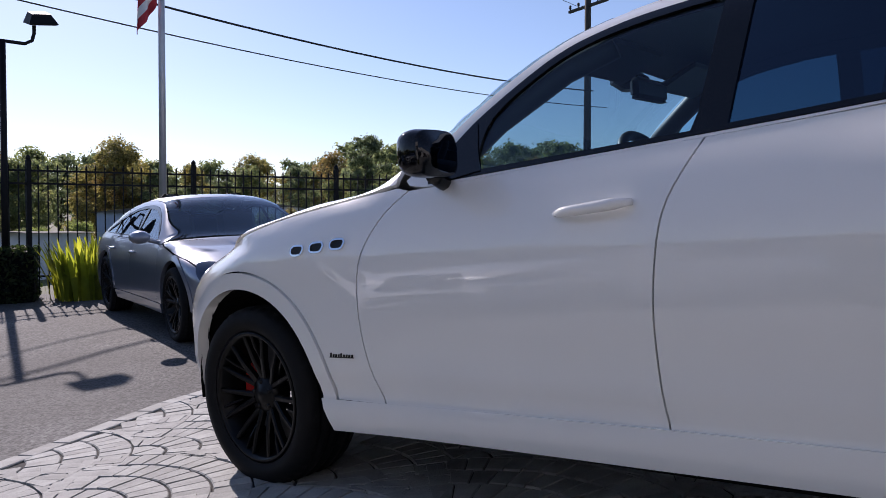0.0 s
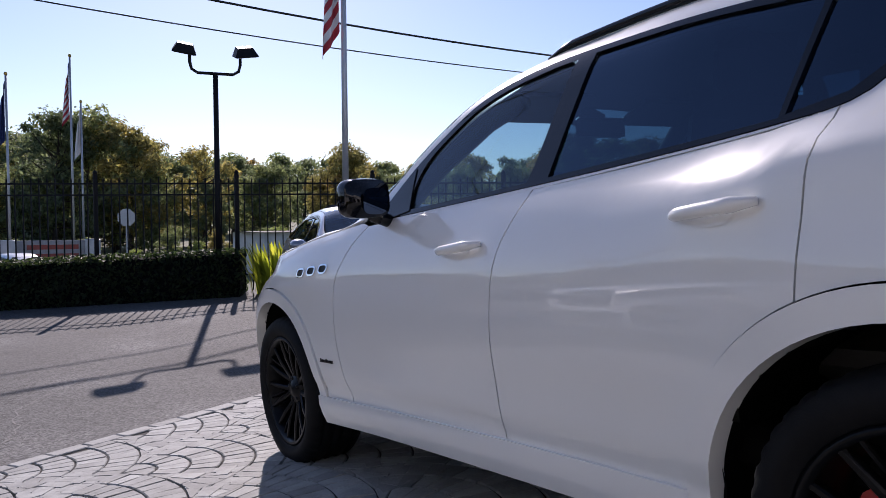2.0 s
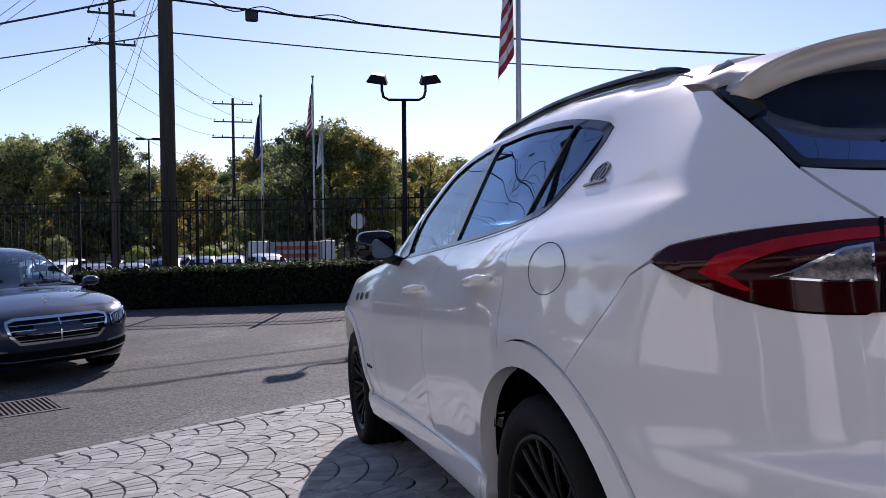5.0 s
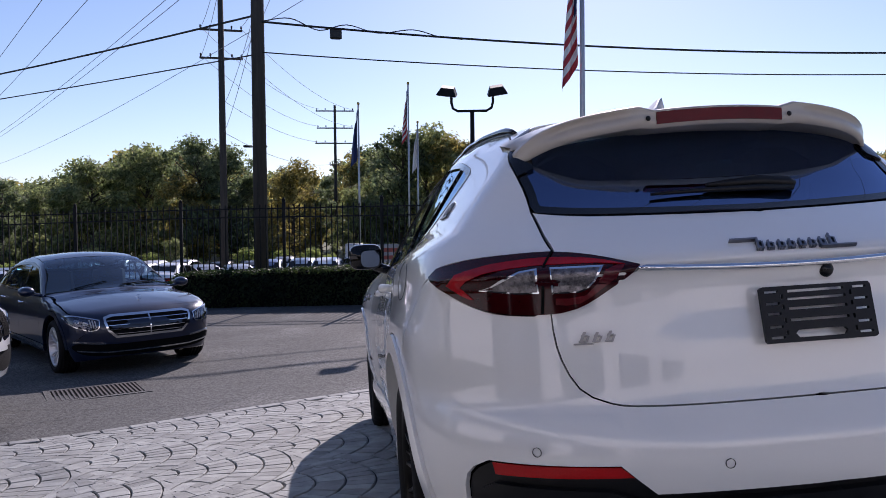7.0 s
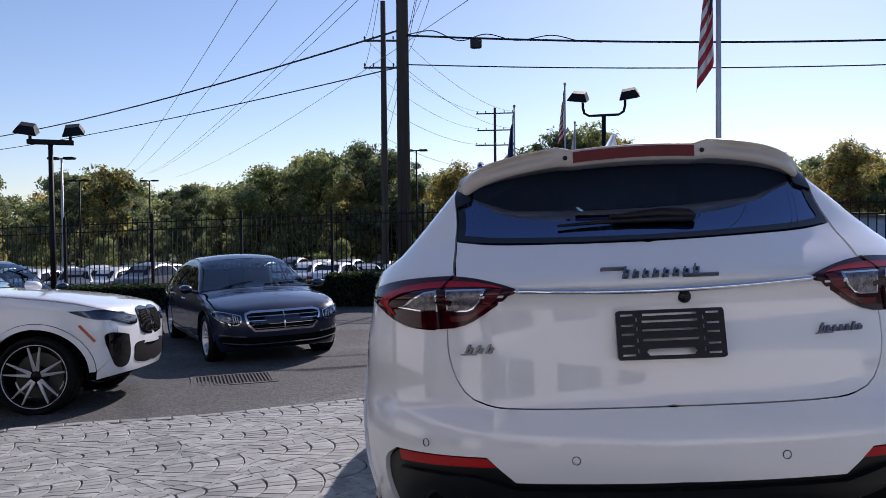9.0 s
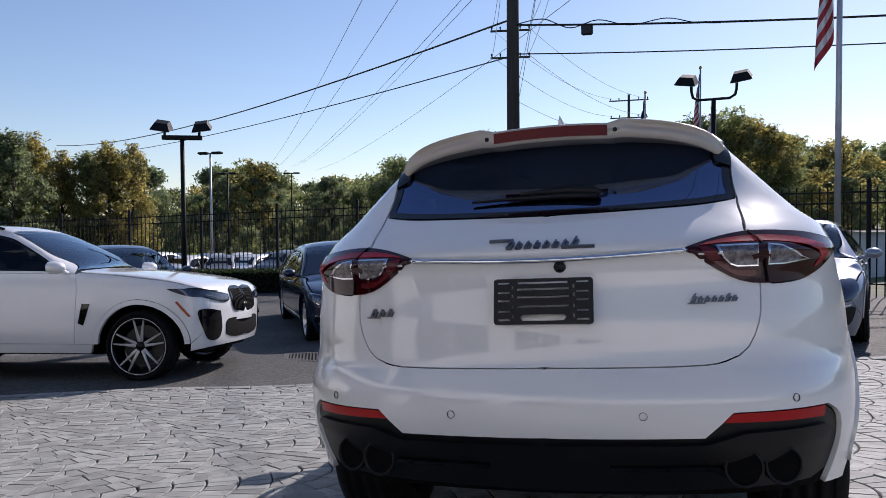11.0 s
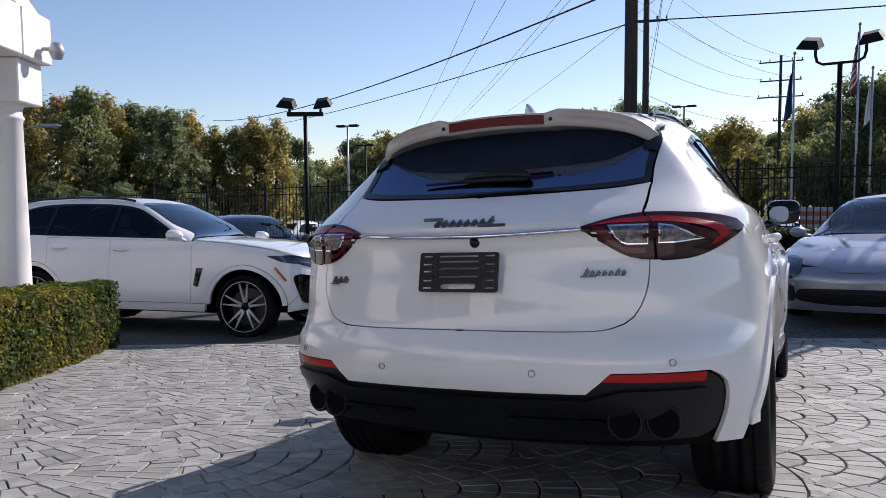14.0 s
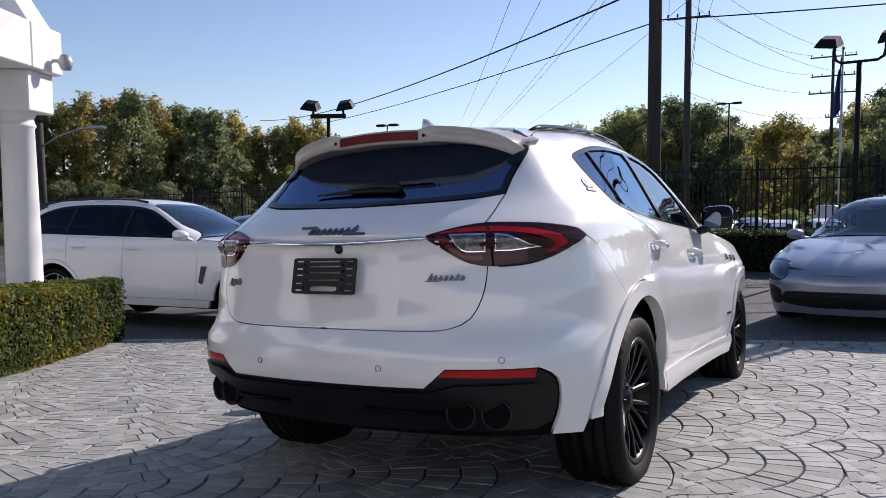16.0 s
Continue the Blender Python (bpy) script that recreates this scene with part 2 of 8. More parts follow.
class Build:
    """Gathers vertices and faces of one mesh."""

    def __init__(self):
        self.v, self.f = [], []

    def add(self, verts, faces):
        b = len(self.v)
        self.v += [tuple(p) for p in verts]
        self.f += [tuple(i + b for i in q) for q in faces]
        return self

    def box(self, lo, hi, bevel=0.0, m=None):
        b = min(bevel, 0.49 * min(hi[i] - lo[i] for i in range(3)))
        pts = []
        for k in range(4):
            z = (lo[2], lo[2] + b, hi[2] - b, hi[2])[k]
            e = b if k in (0, 3) else 0.0
            x0, x1, y0, y1 = lo[0] + e, hi[0] - e, lo[1] + e, hi[1] - e
            c = b
            pts += [(x0 + c, y0, z), (x1 - c, y0, z), (x1, y0 + c, z), (x1, y1 - c, z), (x1 - c, y1, z), (x0 + c, y1, z), (x0, y1 - c, z), (x0, y0 + c, z)]
        if b <= 0:
            x0, y0, z0, x1, y1, z1 = *lo, *hi
            pts = [(x0, y0, z0), (x1, y0, z0), (x1, y1, z0), (x0, y1, z0), (x0, y0, z1), (x1, y0, z1), (x1, y1, z1), (x0, y1, z1)]
            fs = [(3, 2, 1, 0), (4, 5, 6, 7), (0, 1, 5, 4), (1, 2, 6, 5), (2, 3, 7, 6), (3, 0, 4, 7)]
        else:
            fs = [tuple(range(7, -1, -1)), tuple(range(24, 32))]
            fs += [(8 * k + i, 8 * k + (i + 1) % 8, 8 * k + 8 + (i + 1) % 8, 8 * k + 8 + i) for k in range(3) for i in range(8)]
        if m is not None:
            pts = [m @ Vector(p) for p in pts]
        return self.add(pts, fs)

    def tube(self, path, radii, sides=8, caps=True):
        """A round bar along a path; one radius or one for each point."""
        path = [Vector(p) for p in path]
        radii = radii if isinstance(radii, (list, tuple)) else [radii] * len(path)
        pts, n = [], len(path)
        ref = None
        for i, p in enumerate(path):
            d = (path[min(i + 1, n - 1)] - path[max(i - 1, 0)]).normalized()
            if ref is None:
                ref = d.orthogonal().normalized()
            ref = (ref - d * ref.dot(d)).normalized()
            w = d.cross(ref)
            pts += [p + (ref * math.cos(a) + w * math.sin(a)) * radii[i] for a in (2 * math.pi * k / sides for k in range(sides))]
        fs = [(i * sides + k, i * sides + (k + 1) % sides, (i + 1) * sides + (k + 1) % sides, (i + 1) * sides + k) for i in range(n - 1) for k in range(sides)]
        if caps:
            fs += [tuple(range(sides - 1, -1, -1)), tuple(range((n - 1) * sides, n * sides))]
        return self.add(pts, fs)

    def lathe(self, profile, sides=32, m=None, closed=False):
        """Turns (radius, height) pairs about the z axis."""
        pts = [(r * math.cos(a), r * math.sin(a), h) for r, h in profile for a in (2 * math.pi * k / sides for k in range(sides))]
        n = len(profile)
        fs = [(i % n * sides + k, i % n * sides + (k + 1) % sides, (i + 1) % n * sides + (k + 1) % sides, (i + 1) % n * sides + k) for i in range(n if closed else n - 1) for k in range(sides)]
        if m is not None:
            pts = [m @ Vector(p) for p in pts]
        return self.add(pts, fs)

    def prism(self, outline, z0, z1, m=None):
        n = len(outline)
        pts = [(x, y, z0) for x, y in outline] + [(x, y, z1) for x, y in outline]
        fs = [tuple(range(n - 1, -1, -1)), tuple(range(n, 2 * n))] + [(i, (i + 1) % n, n + (i + 1) % n, n + i) for i in range(n)]
        if m is not None:
            pts = [m @ Vector(p) for p in pts]
        return self.add(pts, fs)

    def mesh(self, name, mat, smooth=False):
        return mesh_of(name, self.v, self.f, mat, smooth)


def ease(a, b, x):
    t = np.clip((np.asarray(x, float) - a) / (b - a), 0, 1)
    return t * t * (3 - 2 * t)


def table(*pts):
    """A smooth curve through (x, y) pairs, level beyond its ends."""
    xs, ys = np.array([p[0] for p in pts], float), np.array([p[1] for p in pts], float)
    if xs[0] > xs[-1]:
        xs, ys = xs[::-1], ys[::-1]
    d = np.diff(ys) / np.diff(xs)
    t = np.empty_like(ys)
    t[0], t[-1] = d[0], d[-1]
    t[1:-1] = np.where(d[:-1] * d[1:] > 0, (d[:-1] + d[1:]) / 2, 0)

    def f(x):
        x = np.clip(x, xs[0], xs[-1])
        i = np.clip(np.searchsorted(xs, x) - 1, 0, len(xs) - 2)
        h = xs[i + 1] - xs[i]
        s = (x - xs[i]) / h
        return (2 * s**3 - 3 * s**2 + 1) * ys[i] + (s**3 - 2 * s**2 + s) * h * t[i] + (3 * s**2 - 2 * s**3) * ys[i + 1] + (s**3 - s**2) * h * t[i + 1]

    return f


def curve(*pts, step=0.04):
    """Points along a smooth line through the given ones, the last left out."""
    p = [np.array(q, float) for q in pts]
    out = []
    for i in range(len(p) - 1):
        a, b, c, d = p[max(i - 1, 0)], p[i], p[i + 1], p[min(i + 2, len(p) - 1)]
        n = max(1, int(math.ceil(np.linalg.norm(c - b) / step)))
        for k in range(n):
            s = k / n
            out.append(0.5 * (2 * b + (c - a) * s + (2 * a - 5 * b + 4 * c - d) * s * s + (3 * b - a - 3 * c + d) * s**3))
    return out


def line(*pts, step=0.05):
    out = []
    for a, b in zip(pts, pts[1:]):
        a, b = np.array(a, float), np.array(b, float)
        n = max(1, int(math.ceil(np.linalg.norm(b - a) / step)))
        out += [a + (b - a) * k / n for k in range(n)]
    return out


def arc(cx, cy, r, a0, a1, step=0.04):
    n = max(2, int(abs(radians(a1 - a0)) * r / step))
    return [np.array((cx + r * math.cos(radians(a0 + (a1 - a0) * k / n)), cy + r * math.sin(radians(a0 + (a1 - a0) * k / n)))) for k in range(n)]


def inside(poly, pts):
    x, y = pts[:, 0][:, None], pts[:, 1][:, None]
    a, b = poly, np.roll(poly, -1, axis=0)
    cross = ((a[:, 1] > y) != (b[:, 1] > y)) & (x < (b[:, 0] - a[:, 0]) * (y - a[:, 1]) / np.where(b[:, 1] == a[:, 1], 1e-9, b[:, 1] - a[:, 1]) + a[:, 0])
    return cross.sum(axis=1) % 2 == 1


def fill(loops, step):
    """A triangle mesh of a flat outline (first loop) with holes: points, triangles and the loops' vertex numbers."""
    from mathutils import geometry
    pts, edges, rings = [], [], []
    for lp in loops:
        b = len(pts)
        pts += [tuple(q) for q in lp]
        n = len(lp)
        edges += [(b + i, b + (i + 1) % n) for i in range(n)]
        rings.append(list(range(b, b + n)))
    allp = np.array(pts)
    lo, hi = allp.min(axis=0), allp.max(axis=0)
    gx, gy = np.meshgrid(np.arange(lo[0] + step / 2, hi[0], step), np.arange(lo[1] + step / 2, hi[1], step))
    g = np.stack([gx.ravel(), gy.ravel()], axis=1)
    if len(g):
        ok = inside(np.array(loops[0]), g)
        for h in loops[1:]:
            ok &= ~inside(np.array(h), g)
        g = g[ok]
    if len(g):
        d = np.min(np.linalg.norm(g[:, None, :] - allp[None, :, :], axis=2), axis=1)
        g = g[d > step * 0.45]
    pts += [tuple(q) for q in g]
    v, e, f, ov, oe, of = geometry.delaunay_2d_cdt([Vector(q) for q in pts], edges, [], 0, 1e-6)
    v = np.array([tuple(q) for q in v])
    tri = np.array([tuple(q) for q in f if len(q) == 3])
    c = v[tri].mean(axis=1)
    ok = inside(np.array(loops[0]), c)
    for h in loops[1:]:
        ok &= ~inside(np.array(h), c)
    where = {}
    for i, src in enumerate(ov):
        for s in src:
            where[s] = i
    return v, tri[ok], [[where[i] for i in r if i in where] for r in rings]


def poly_of(*pts, step=0.04):
    return np.array(line(*pts, pts[0], step=step))


def inset(poly, d):
    """The outline drawn in by d on all sides."""
    p = np.array(poly)
    area = np.sum(p[:, 0] * np.roll(p[:, 1], -1) - np.roll(p[:, 0], -1) * p[:, 1])
    e = np.roll(p, -1, axis=0) - p
    n = np.stack([-e[:, 1], e[:, 0]], axis=1) / (np.linalg.norm(e, axis=1)[:, None] + 1e-9) * (1 if area > 0 else -1)
    m = n + np.roll(n, 1, axis=0)
    return p + m / (np.maximum(np.sum(m * m, axis=1), 0.5)[:, None]) * 2 * d

# ---- car bodies: one smooth hull, cut into its panels ----
K = 0.9 * math.pi / 180  # metres of girth to a degree round the ends


class Hull:
    """A car's outer skin, as the meeting of its flanks, top, tail and nose. u runs round the girth: along the flank it is y."""

    def __init__(self, width, lean, top, tail, nose, crown=0.12, tail_bow=(0.2, 0.42), nose_bow=(0.25, 0.5), soft=0.022, ya=-0.2, yb=3.1, extra=None):
        self.width, self.lean, self.top, self.tail, self.nose = width, lean, top, tail, nose
        self.crown, self.tb, self.nb, self.soft, self.ya, self.yb, self.extra = crown, tail_bow, nose_bow, soft, ya, yb, extra

    def value(self, p):
        x, y, z = np.abs(p[:, 0]), p[:, 1], p[:, 2]
        side = self.width(y) + self.lean(z)
        if self.extra is not None:
            side = side + self.extra(y, z)
        g = np.stack([x - side, z - self.top(y) + (self.crown(y) if callable(self.crown) else self.crown) * x * x, self.tail(z) + self.tb[0] * x**2 + self.tb[1] * x**6 - y, y - self.nose(z) + self.nb[0] * x**2 + self.nb[1] * x**6])
        m = g.max(axis=0)
        return m + self.soft * np.log(np.exp((g - m) / self.soft).sum(axis=0))

    def normal(self, p, h=0.004):
        n = np.stack([self.value(p + e) - self.value(p - e) for e in np.eye(3) * h], axis=1)
        return n / (np.linalg.norm(n, axis=1)[:, None] + 1e-12)

    def cast(self, base, way, far=3.2):
        lo, hi = np.zeros(len(base)), np.full(len(base), far)
        for _ in range(34):
            mid = (lo + hi) / 2
            ins = self.value(base + way * mid[:, None]) < 0
            lo, hi = np.where(ins, mid, lo), np.where(ins, hi, mid)
        return base + way * lo[:, None]

    def girth(self, q):
        """Points of the skin at (u, z)."""
        q = np.asarray(q, float)
        u, z = q[:, 0], q[:, 1]
        th = np.where(u < self.ya, 90 - (self.ya - u) / K, np.where(u > self.yb, 90 - (u - self.yb) / K, 90))
        th = np.radians(np.maximum(th, -90))
        over = np.where(u < self.ya, np.maximum(self.ya - u - 180 * K, 0), np.where(u > self.yb, -np.maximum(u - self.yb - 180 * K, 0), 0))
        by = np.clip(u, self.ya, self.yb) + over
        sign = np.where(u < self.ya, -1, 1)
        base = np.stack([u * 0, by, z], axis=1)
        return self.cast(base, np.stack([np.sin(th), sign * np.cos(th), u * 0], axis=1))

    def above(self, q, z0=0.62):
        q = np.asarray(q, float)
        return self.cast(np.stack([q[:, 0], q[:, 1], q[:, 0] * 0 + z0], axis=1), np.tile([0, 0, 1.0], (len(q), 1)))

    def behind(self, q, y0=0.0):
        """Points of the tail at (x, z)."""
        q = np.asarray(q, float)
        return self.cast(np.stack([q[:, 0], q[:, 0] * 0 + y0, q[:, 1]], axis=1), np.tile([0, -1.0, 0], (len(q), 1)))

    def ahead(self, q, y0=3.0):
        q = np.asarray(q, float)
        return self.cast(np.stack([q[:, 0], q[:, 0] * 0 + y0, q[:, 1]], axis=1), np.tile([0, 1.0, 0], (len(q), 1)))


def skin(hull, name, loops, mat, how="girth", step=0.05, gap=0.0028, lift=0.0, depth=0.016, mirror=False):
    """A panel's mesh: the outline laid on the hull, with turned-in edges."""
    if not isinstance(loops, tuple):
        loops = (loops,)
    loops = [inset(loops[0], gap)] + [inset(h, -gap) for h in loops[1:]] if gap else [np.array(q) for q in loops]
    v2, tri, rings = fill(loops, step)
    put = {"girth": hull.girth, "above": hull.above, "behind": hull.behind, "ahead": hull.ahead}[how]
    p = put(v2)
    n = hull.normal(p)
    p = p + n * lift
    t = p[tri[0]]
    want = n[tri[0]].sum(axis=0)
    tri = tri if np.dot(np.cross(t[1] - t[0], t[2] - t[0]), want) > 0 else tri[:, ::-1]
    verts, norms, faces = [p], [n], [tri]
    b = len(p)
    mid = p.mean(axis=0)
    for r in rings:
        e, en = p[r], n[r]
        k = len(r)
        tang = np.roll(e, -1, axis=0) - np.roll(e, 1, axis=0)
        out = np.cross(tang, en)
        out /= np.linalg.norm(out, axis=1)[:, None] + 1e-9
        verts += [e, e - en * depth]
        norms += [out, out]
        i = np.arange(k)
        j = (i + 1) % k
        faces.append(np.stack([b + i, b + k + i, b + k + j], axis=1))
        faces.append(np.stack([b + i, b + k + j, b + j], axis=1))
        b += 2 * k
    verts, norms, faces = np.concatenate(verts), np.concatenate(norms), np.concatenate(faces)
    # rim faces look away from the panel
    a, c, d = verts[faces[:, 0]], verts[faces[:, 1]], verts[faces[:, 2]]
    fl = np.einsum("ij,ij->i", np.cross(c - a, d - a), norms[faces[:, 0]]) < 0
    faces[fl] = faces[fl][:, ::-1]
    if mirror:
        verts, norms, faces = verts * [-1, 1, 1], norms * [-1, 1, 1], faces[:, ::-1]
    me = mesh_of(name, verts.tolist(), faces.tolist(), mat, True)
    me.normals_split_custom_set_from_vertices(norms.tolist())
    return me


def both(hull, name, loops, mat, parent, label="", **kw):
    """The panel on each flank."""
    return [part(name, skin(hull, name, loops, mat, mirror=m, **kw), parent, label) for m in (False, True)]


def liner(hull, z0, z1, wheels, radius, lift=-0.035):
    """The inner body that shows in the gaps, painted near-black for their shade."""
    total = (hull.yb - hull.ya) + 180 * K
    us = np.linspace(hull.ya - 90 * K, hull.yb + 90 * K, 90)
    zs = np.linspace(z0, z1, 16)
    g = np.array([(u, z) for u in us for z in zs])
    p = hull.girth(g)
    p = p + hull.normal(p) * lift
    nz = len(zs)
    fs = []
    for i in range(len(us) - 1):
        for k in range(nz - 1):
            q = [i * nz + k, (i + 1) * nz + k, (i + 1) * nz + k + 1, i * nz + k + 1]
            c = p[q].mean(axis=0)
            if all(math.hypot(c[1] - wy, c[2] - wz) > radius for wy, wz in wheels):
                fs.append(q)
    b = len(p)
    verts = np.concatenate([p, p * [-1, 1, 1]])
    fs += [[b + i for i in q[::-1]] for q in fs]
    bd = Build().add(verts.tolist(), fs)
    return bd


WHEELS = {}


def wheel_meshes(key, R, rim, width, style, spokes, spoke_mat, barrel_mat):
    if key in WHEELS:
        return WHEELS[key]
    w = width / 2
    prof = [(rim - 0.012, w - 0.03), (rim + 0.008, w - 0.012), (rim + 0.03, w + 0.002), (R - 0.055, w + 0.004), (R - 0.022, w - 0.006), (R - 0.006, w - 0.028)]
    tread = []
    for c in (-0.55, -0.18, 0.18, 0.55):
        h = -c * w
        tread += [(R, h + 0.014), (R - 0.009, h + 0.010), (R - 0.009, h - 0.010), (R, h - 0.014)]
    prof += [(R, w - 0.05)] + tread + [(R, -w + 0.05)] + [(r, -h) for r, h in reversed(prof)]
    sides = 132
    tyre = Build().lathe(prof, sides)
    # grooves across the shoulders
    for i, (x, y, z) in enumerate(tyre.v):
        r = math.hypot(x, y)
        if i % sides % 3 == 0 and r > R - 0.0075 and abs(z) > w - 0.058:
            tyre.v[i] = (x * (1 - 0.006 / r), y * (1 - 0.006 / r), z)
    tyre = tyre.mesh("tyre", RUBBER, True)
    barrel = Build().lathe([(rim - 0.004, -w + 0.02), (rim - 0.02, -w + 0.05), (rim - 0.03, 0), (rim - 0.022, w - 0.05), (rim - 0.004, w - 0.022), (rim + 0.004, w - 0.012), (rim - 0.012, w - 0.010), (rim - 0.020, w - 0.03), (rim - 0.042, w - 0.07), (rim - 0.05, 0.02)], 48)
    barrel.lathe([(0.0, w - 0.045), (0.030, w - 0.045), (0.034, w - 0.05), (0.060, w - 0.058), (0.085, w - 0.075), (0.09, 0.01)], 28)
    for k in range(5):
        a = 2 * math.pi * (k + 0.5) / 5
        barrel.lathe([(0.0, w - 0.052), (0.009, w - 0.052), (0.011, w - 0.07)], 8, Matrix.Translation((0.056 * math.cos(a), 0.056 * math.sin(a), 0)))
    barrel = barrel.mesh("wheel", barrel_mat, True)
    sp = Build()

    def blade(a0, r0, a1, r1, w0, w1, z0, z1, th=0.03):
        p0, p1 = Vector((r0 * math.cos(a0), r0 * math.sin(a0), 0)), Vector((r1 * math.cos(a1), r1 * math.sin(a1), 0))
        d = (p1 - p0).normalized()
        s = Vector((-d.y, d.x, 0))
        v = []
        for p, ww, z in ((p0, w0, z0), ((p0 + p1) / 2, (w0 + w1) / 2, (z0 + z1) / 2 + 0.006), (p1, w1, z1)):
            v += [p - s * ww / 2 + Vector((0, 0, z - 0.006)), p - s * ww * 0.28 + Vector((0, 0, z)), p + s * ww * 0.28 + Vector((0, 0, z)), p + s * ww / 2 + Vector((0, 0, z - 0.006)), p + s * ww * 0.4 + Vector((0, 0, z - th)), p - s * ww * 0.4 + Vector((0, 0, z - th))]
        f = [(5, 4, 3, 2, 1, 0), (12, 13, 14, 15, 16, 17)] + [(6 * k + i, 6 * k + (i + 1) % 6, 6 * k + 6 + (i + 1) % 6, 6 * k + 6 + i) for k in range(2) for i in range(6)]
        sp.add(v, f)

    step = 2 * math.pi / spokes
    if style == "v":
        for s in (-1, 1):
            blade(s * 0.10, 0.07, s * step * 0.27, rim - 0.016, 0.026, 0.018, w - 0.062, w - 0.022)
        blade(0.0, 0.15, step * 0.06, rim - 0.016, 0.012, 0.014, w - 0.06, w - 0.024)
    elif style == "twin":
        for s in (-1, 1):
            blade(s * 0.22, 0.05, s * step * 0.155, rim - 0.010, 0.036, 0.016, w - 0.050, w - 0.014, 0.022)
    elif style == "pair":
        for s in (-1, 1):
            blade(s * 0.16, 0.06, s * step * 0.15, rim - 0.012, 0.034, 0.030, w - 0.055, w - 0.018)
            blade(s * step * 0.13, 0.15, s * step * 0.40, rim - 0.012, 0.018, 0.020, w - 0.045, w - 0.02)
    else:
        blade(0.0, 0.07, 0.0, rim - 0.016, 0.05, 0.034, w - 0.06, w - 0.022)
    spoke = sp.mesh("spoke", spoke_mat)
    disc = Build().lathe([(0.09, -0.012), (rim * 0.74, -0.012), (rim * 0.74, 0.012), (0.09, 0.012)], 40, closed=True).mesh("brake_disc", STEEL)
    WHEELS[key] = tyre, barrel, spoke, spokes, disc
    return WHEELS[key]


def wheel(car, key, m, caliper=None, turn=0.0, **kw):
    tyre, barrel, spoke, n, disc = wheel_meshes(key, **kw) if kw else WHEELS[key]
    hub = part("wheel", barrel, car, m=m @ Matrix.Rotation(turn, 4, "Z"))
    part("tyre", tyre, hub, "black rubber tyre")
    for k in range(n):
        part("spoke", spoke, hub, m=Matrix.Rotation(2 * math.pi * k / n, 4, "Z"))
    part("brake_disc", disc, hub, "steel brake disc", m=Matrix.Translation((0, 0, -0.01)))
    if key == "two tone":
        r, w = kw["rim"], kw["width"] / 2
        lip = Build().lathe([(r - 0.004, w - 0.012), (r - 0.002, w - 0.006), (r + 0.004, w - 0.005), (r + 0.006, w - 0.012)], 56)
        part("rim_lip", lip.mesh("rim_lip", ALLOY, True), hub, "bright machined rim lip")
    if caliper:
        b = Build()
        b.prism([(0.13, -0.06), (0.165, -0.08), (0.19, -0.05), (0.20, 0.0), (0.19, 0.05), (0.165, 0.08), (0.13, 0.06), (0.138, 0.0)], -0.05, 0.03)
        part("caliper", b.mesh("caliper", caliper), car, "painted brake caliper", m=m @ Matrix.Rotation(radians(165), 4, "Z"))
    return hub


def wheel_well(R, width):
    """The half-drum behind a wheel, its shade painted in near-black; the open side faces +z."""
    n = 20
    v, f = [], []
    for z, r in ((0.03, R), (-width, R)):
        v += [(r * math.cos(a), r * math.sin(a), z) for a in (-0.10 + (math.pi + 0.2) * k / n for k in range(n + 1))]
    f = [(k, k + 1, n + 2 + k, n + 1 + k) for k in range(n)] + [tuple(range(n + 1, 2 * n + 2))]
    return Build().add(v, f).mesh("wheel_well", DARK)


def flank_pose(x, y, z, side):
    """A pose whose z axis looks out of the flank (side +1 right, -1 left) and whose y axis looks up."""
    return Matrix(((0, 0, side, x), (side, 0, 0, y), (0, 1, 0, z), (0, 0, 0, 1)))

# ---- the white sport utility car in the middle ----
GX, GY, G0 = 0.045, 0.07, 0.25


def low(v, top, k):
    """The lesser of v and top, with a rounded bend."""
    h = np.clip(0.5 + (top - v) / (2 * k), 0, 1)
    return v * h + top * (1 - h) - k * h * (1 - h)


def ground_z(x, y):
    x, y = np.asarray(x, float), np.asarray(y, float)
    gx = GX * -low(-x, 5.0, 2.0) - 0.012 * np.maximum(-x - 6.0, 0)
    gx = gx + 0.075 * ease(-0.6, 1.0, x) * ease(4.6, 6.4, y) * ease(12.0, 10.5, y) + 0.04 * ease(-3.0, -4.4, x) * ease(1.6, 3.0, y) * ease(8.0, 6.4, y)
    return G0 + gx - GY * low(y, 5.3, 1.8)


def ground_at(x, y):
    """The same height for one place."""
    def less(v, top, k):
        h = min(1.0, max(0.0, 0.5 + (top - v) / (2 * k)))
        return v * h + top * (1 - h) - k * h * (1 - h)

    def bend(a, b, v):
        t = min(1.0, max(0.0, (v - a) / (b - a)))
        return t * t * (3 - 2 * t)

    gx = -GX * less(-x, 5.0, 2.0) - 0.012 * max(-x - 6.0, 0)
    gx += 0.075 * bend(-0.6, 1.0, x) * bend(4.6, 6.4, y) * bend(12.0, 10.5, y) + 0.04 * bend(-3.0, -4.4, x) * bend(1.6, 3.0, y) * bend(8.0, 6.4, y)
    return G0 + gx - GY * less(y, 5.3, 1.8)


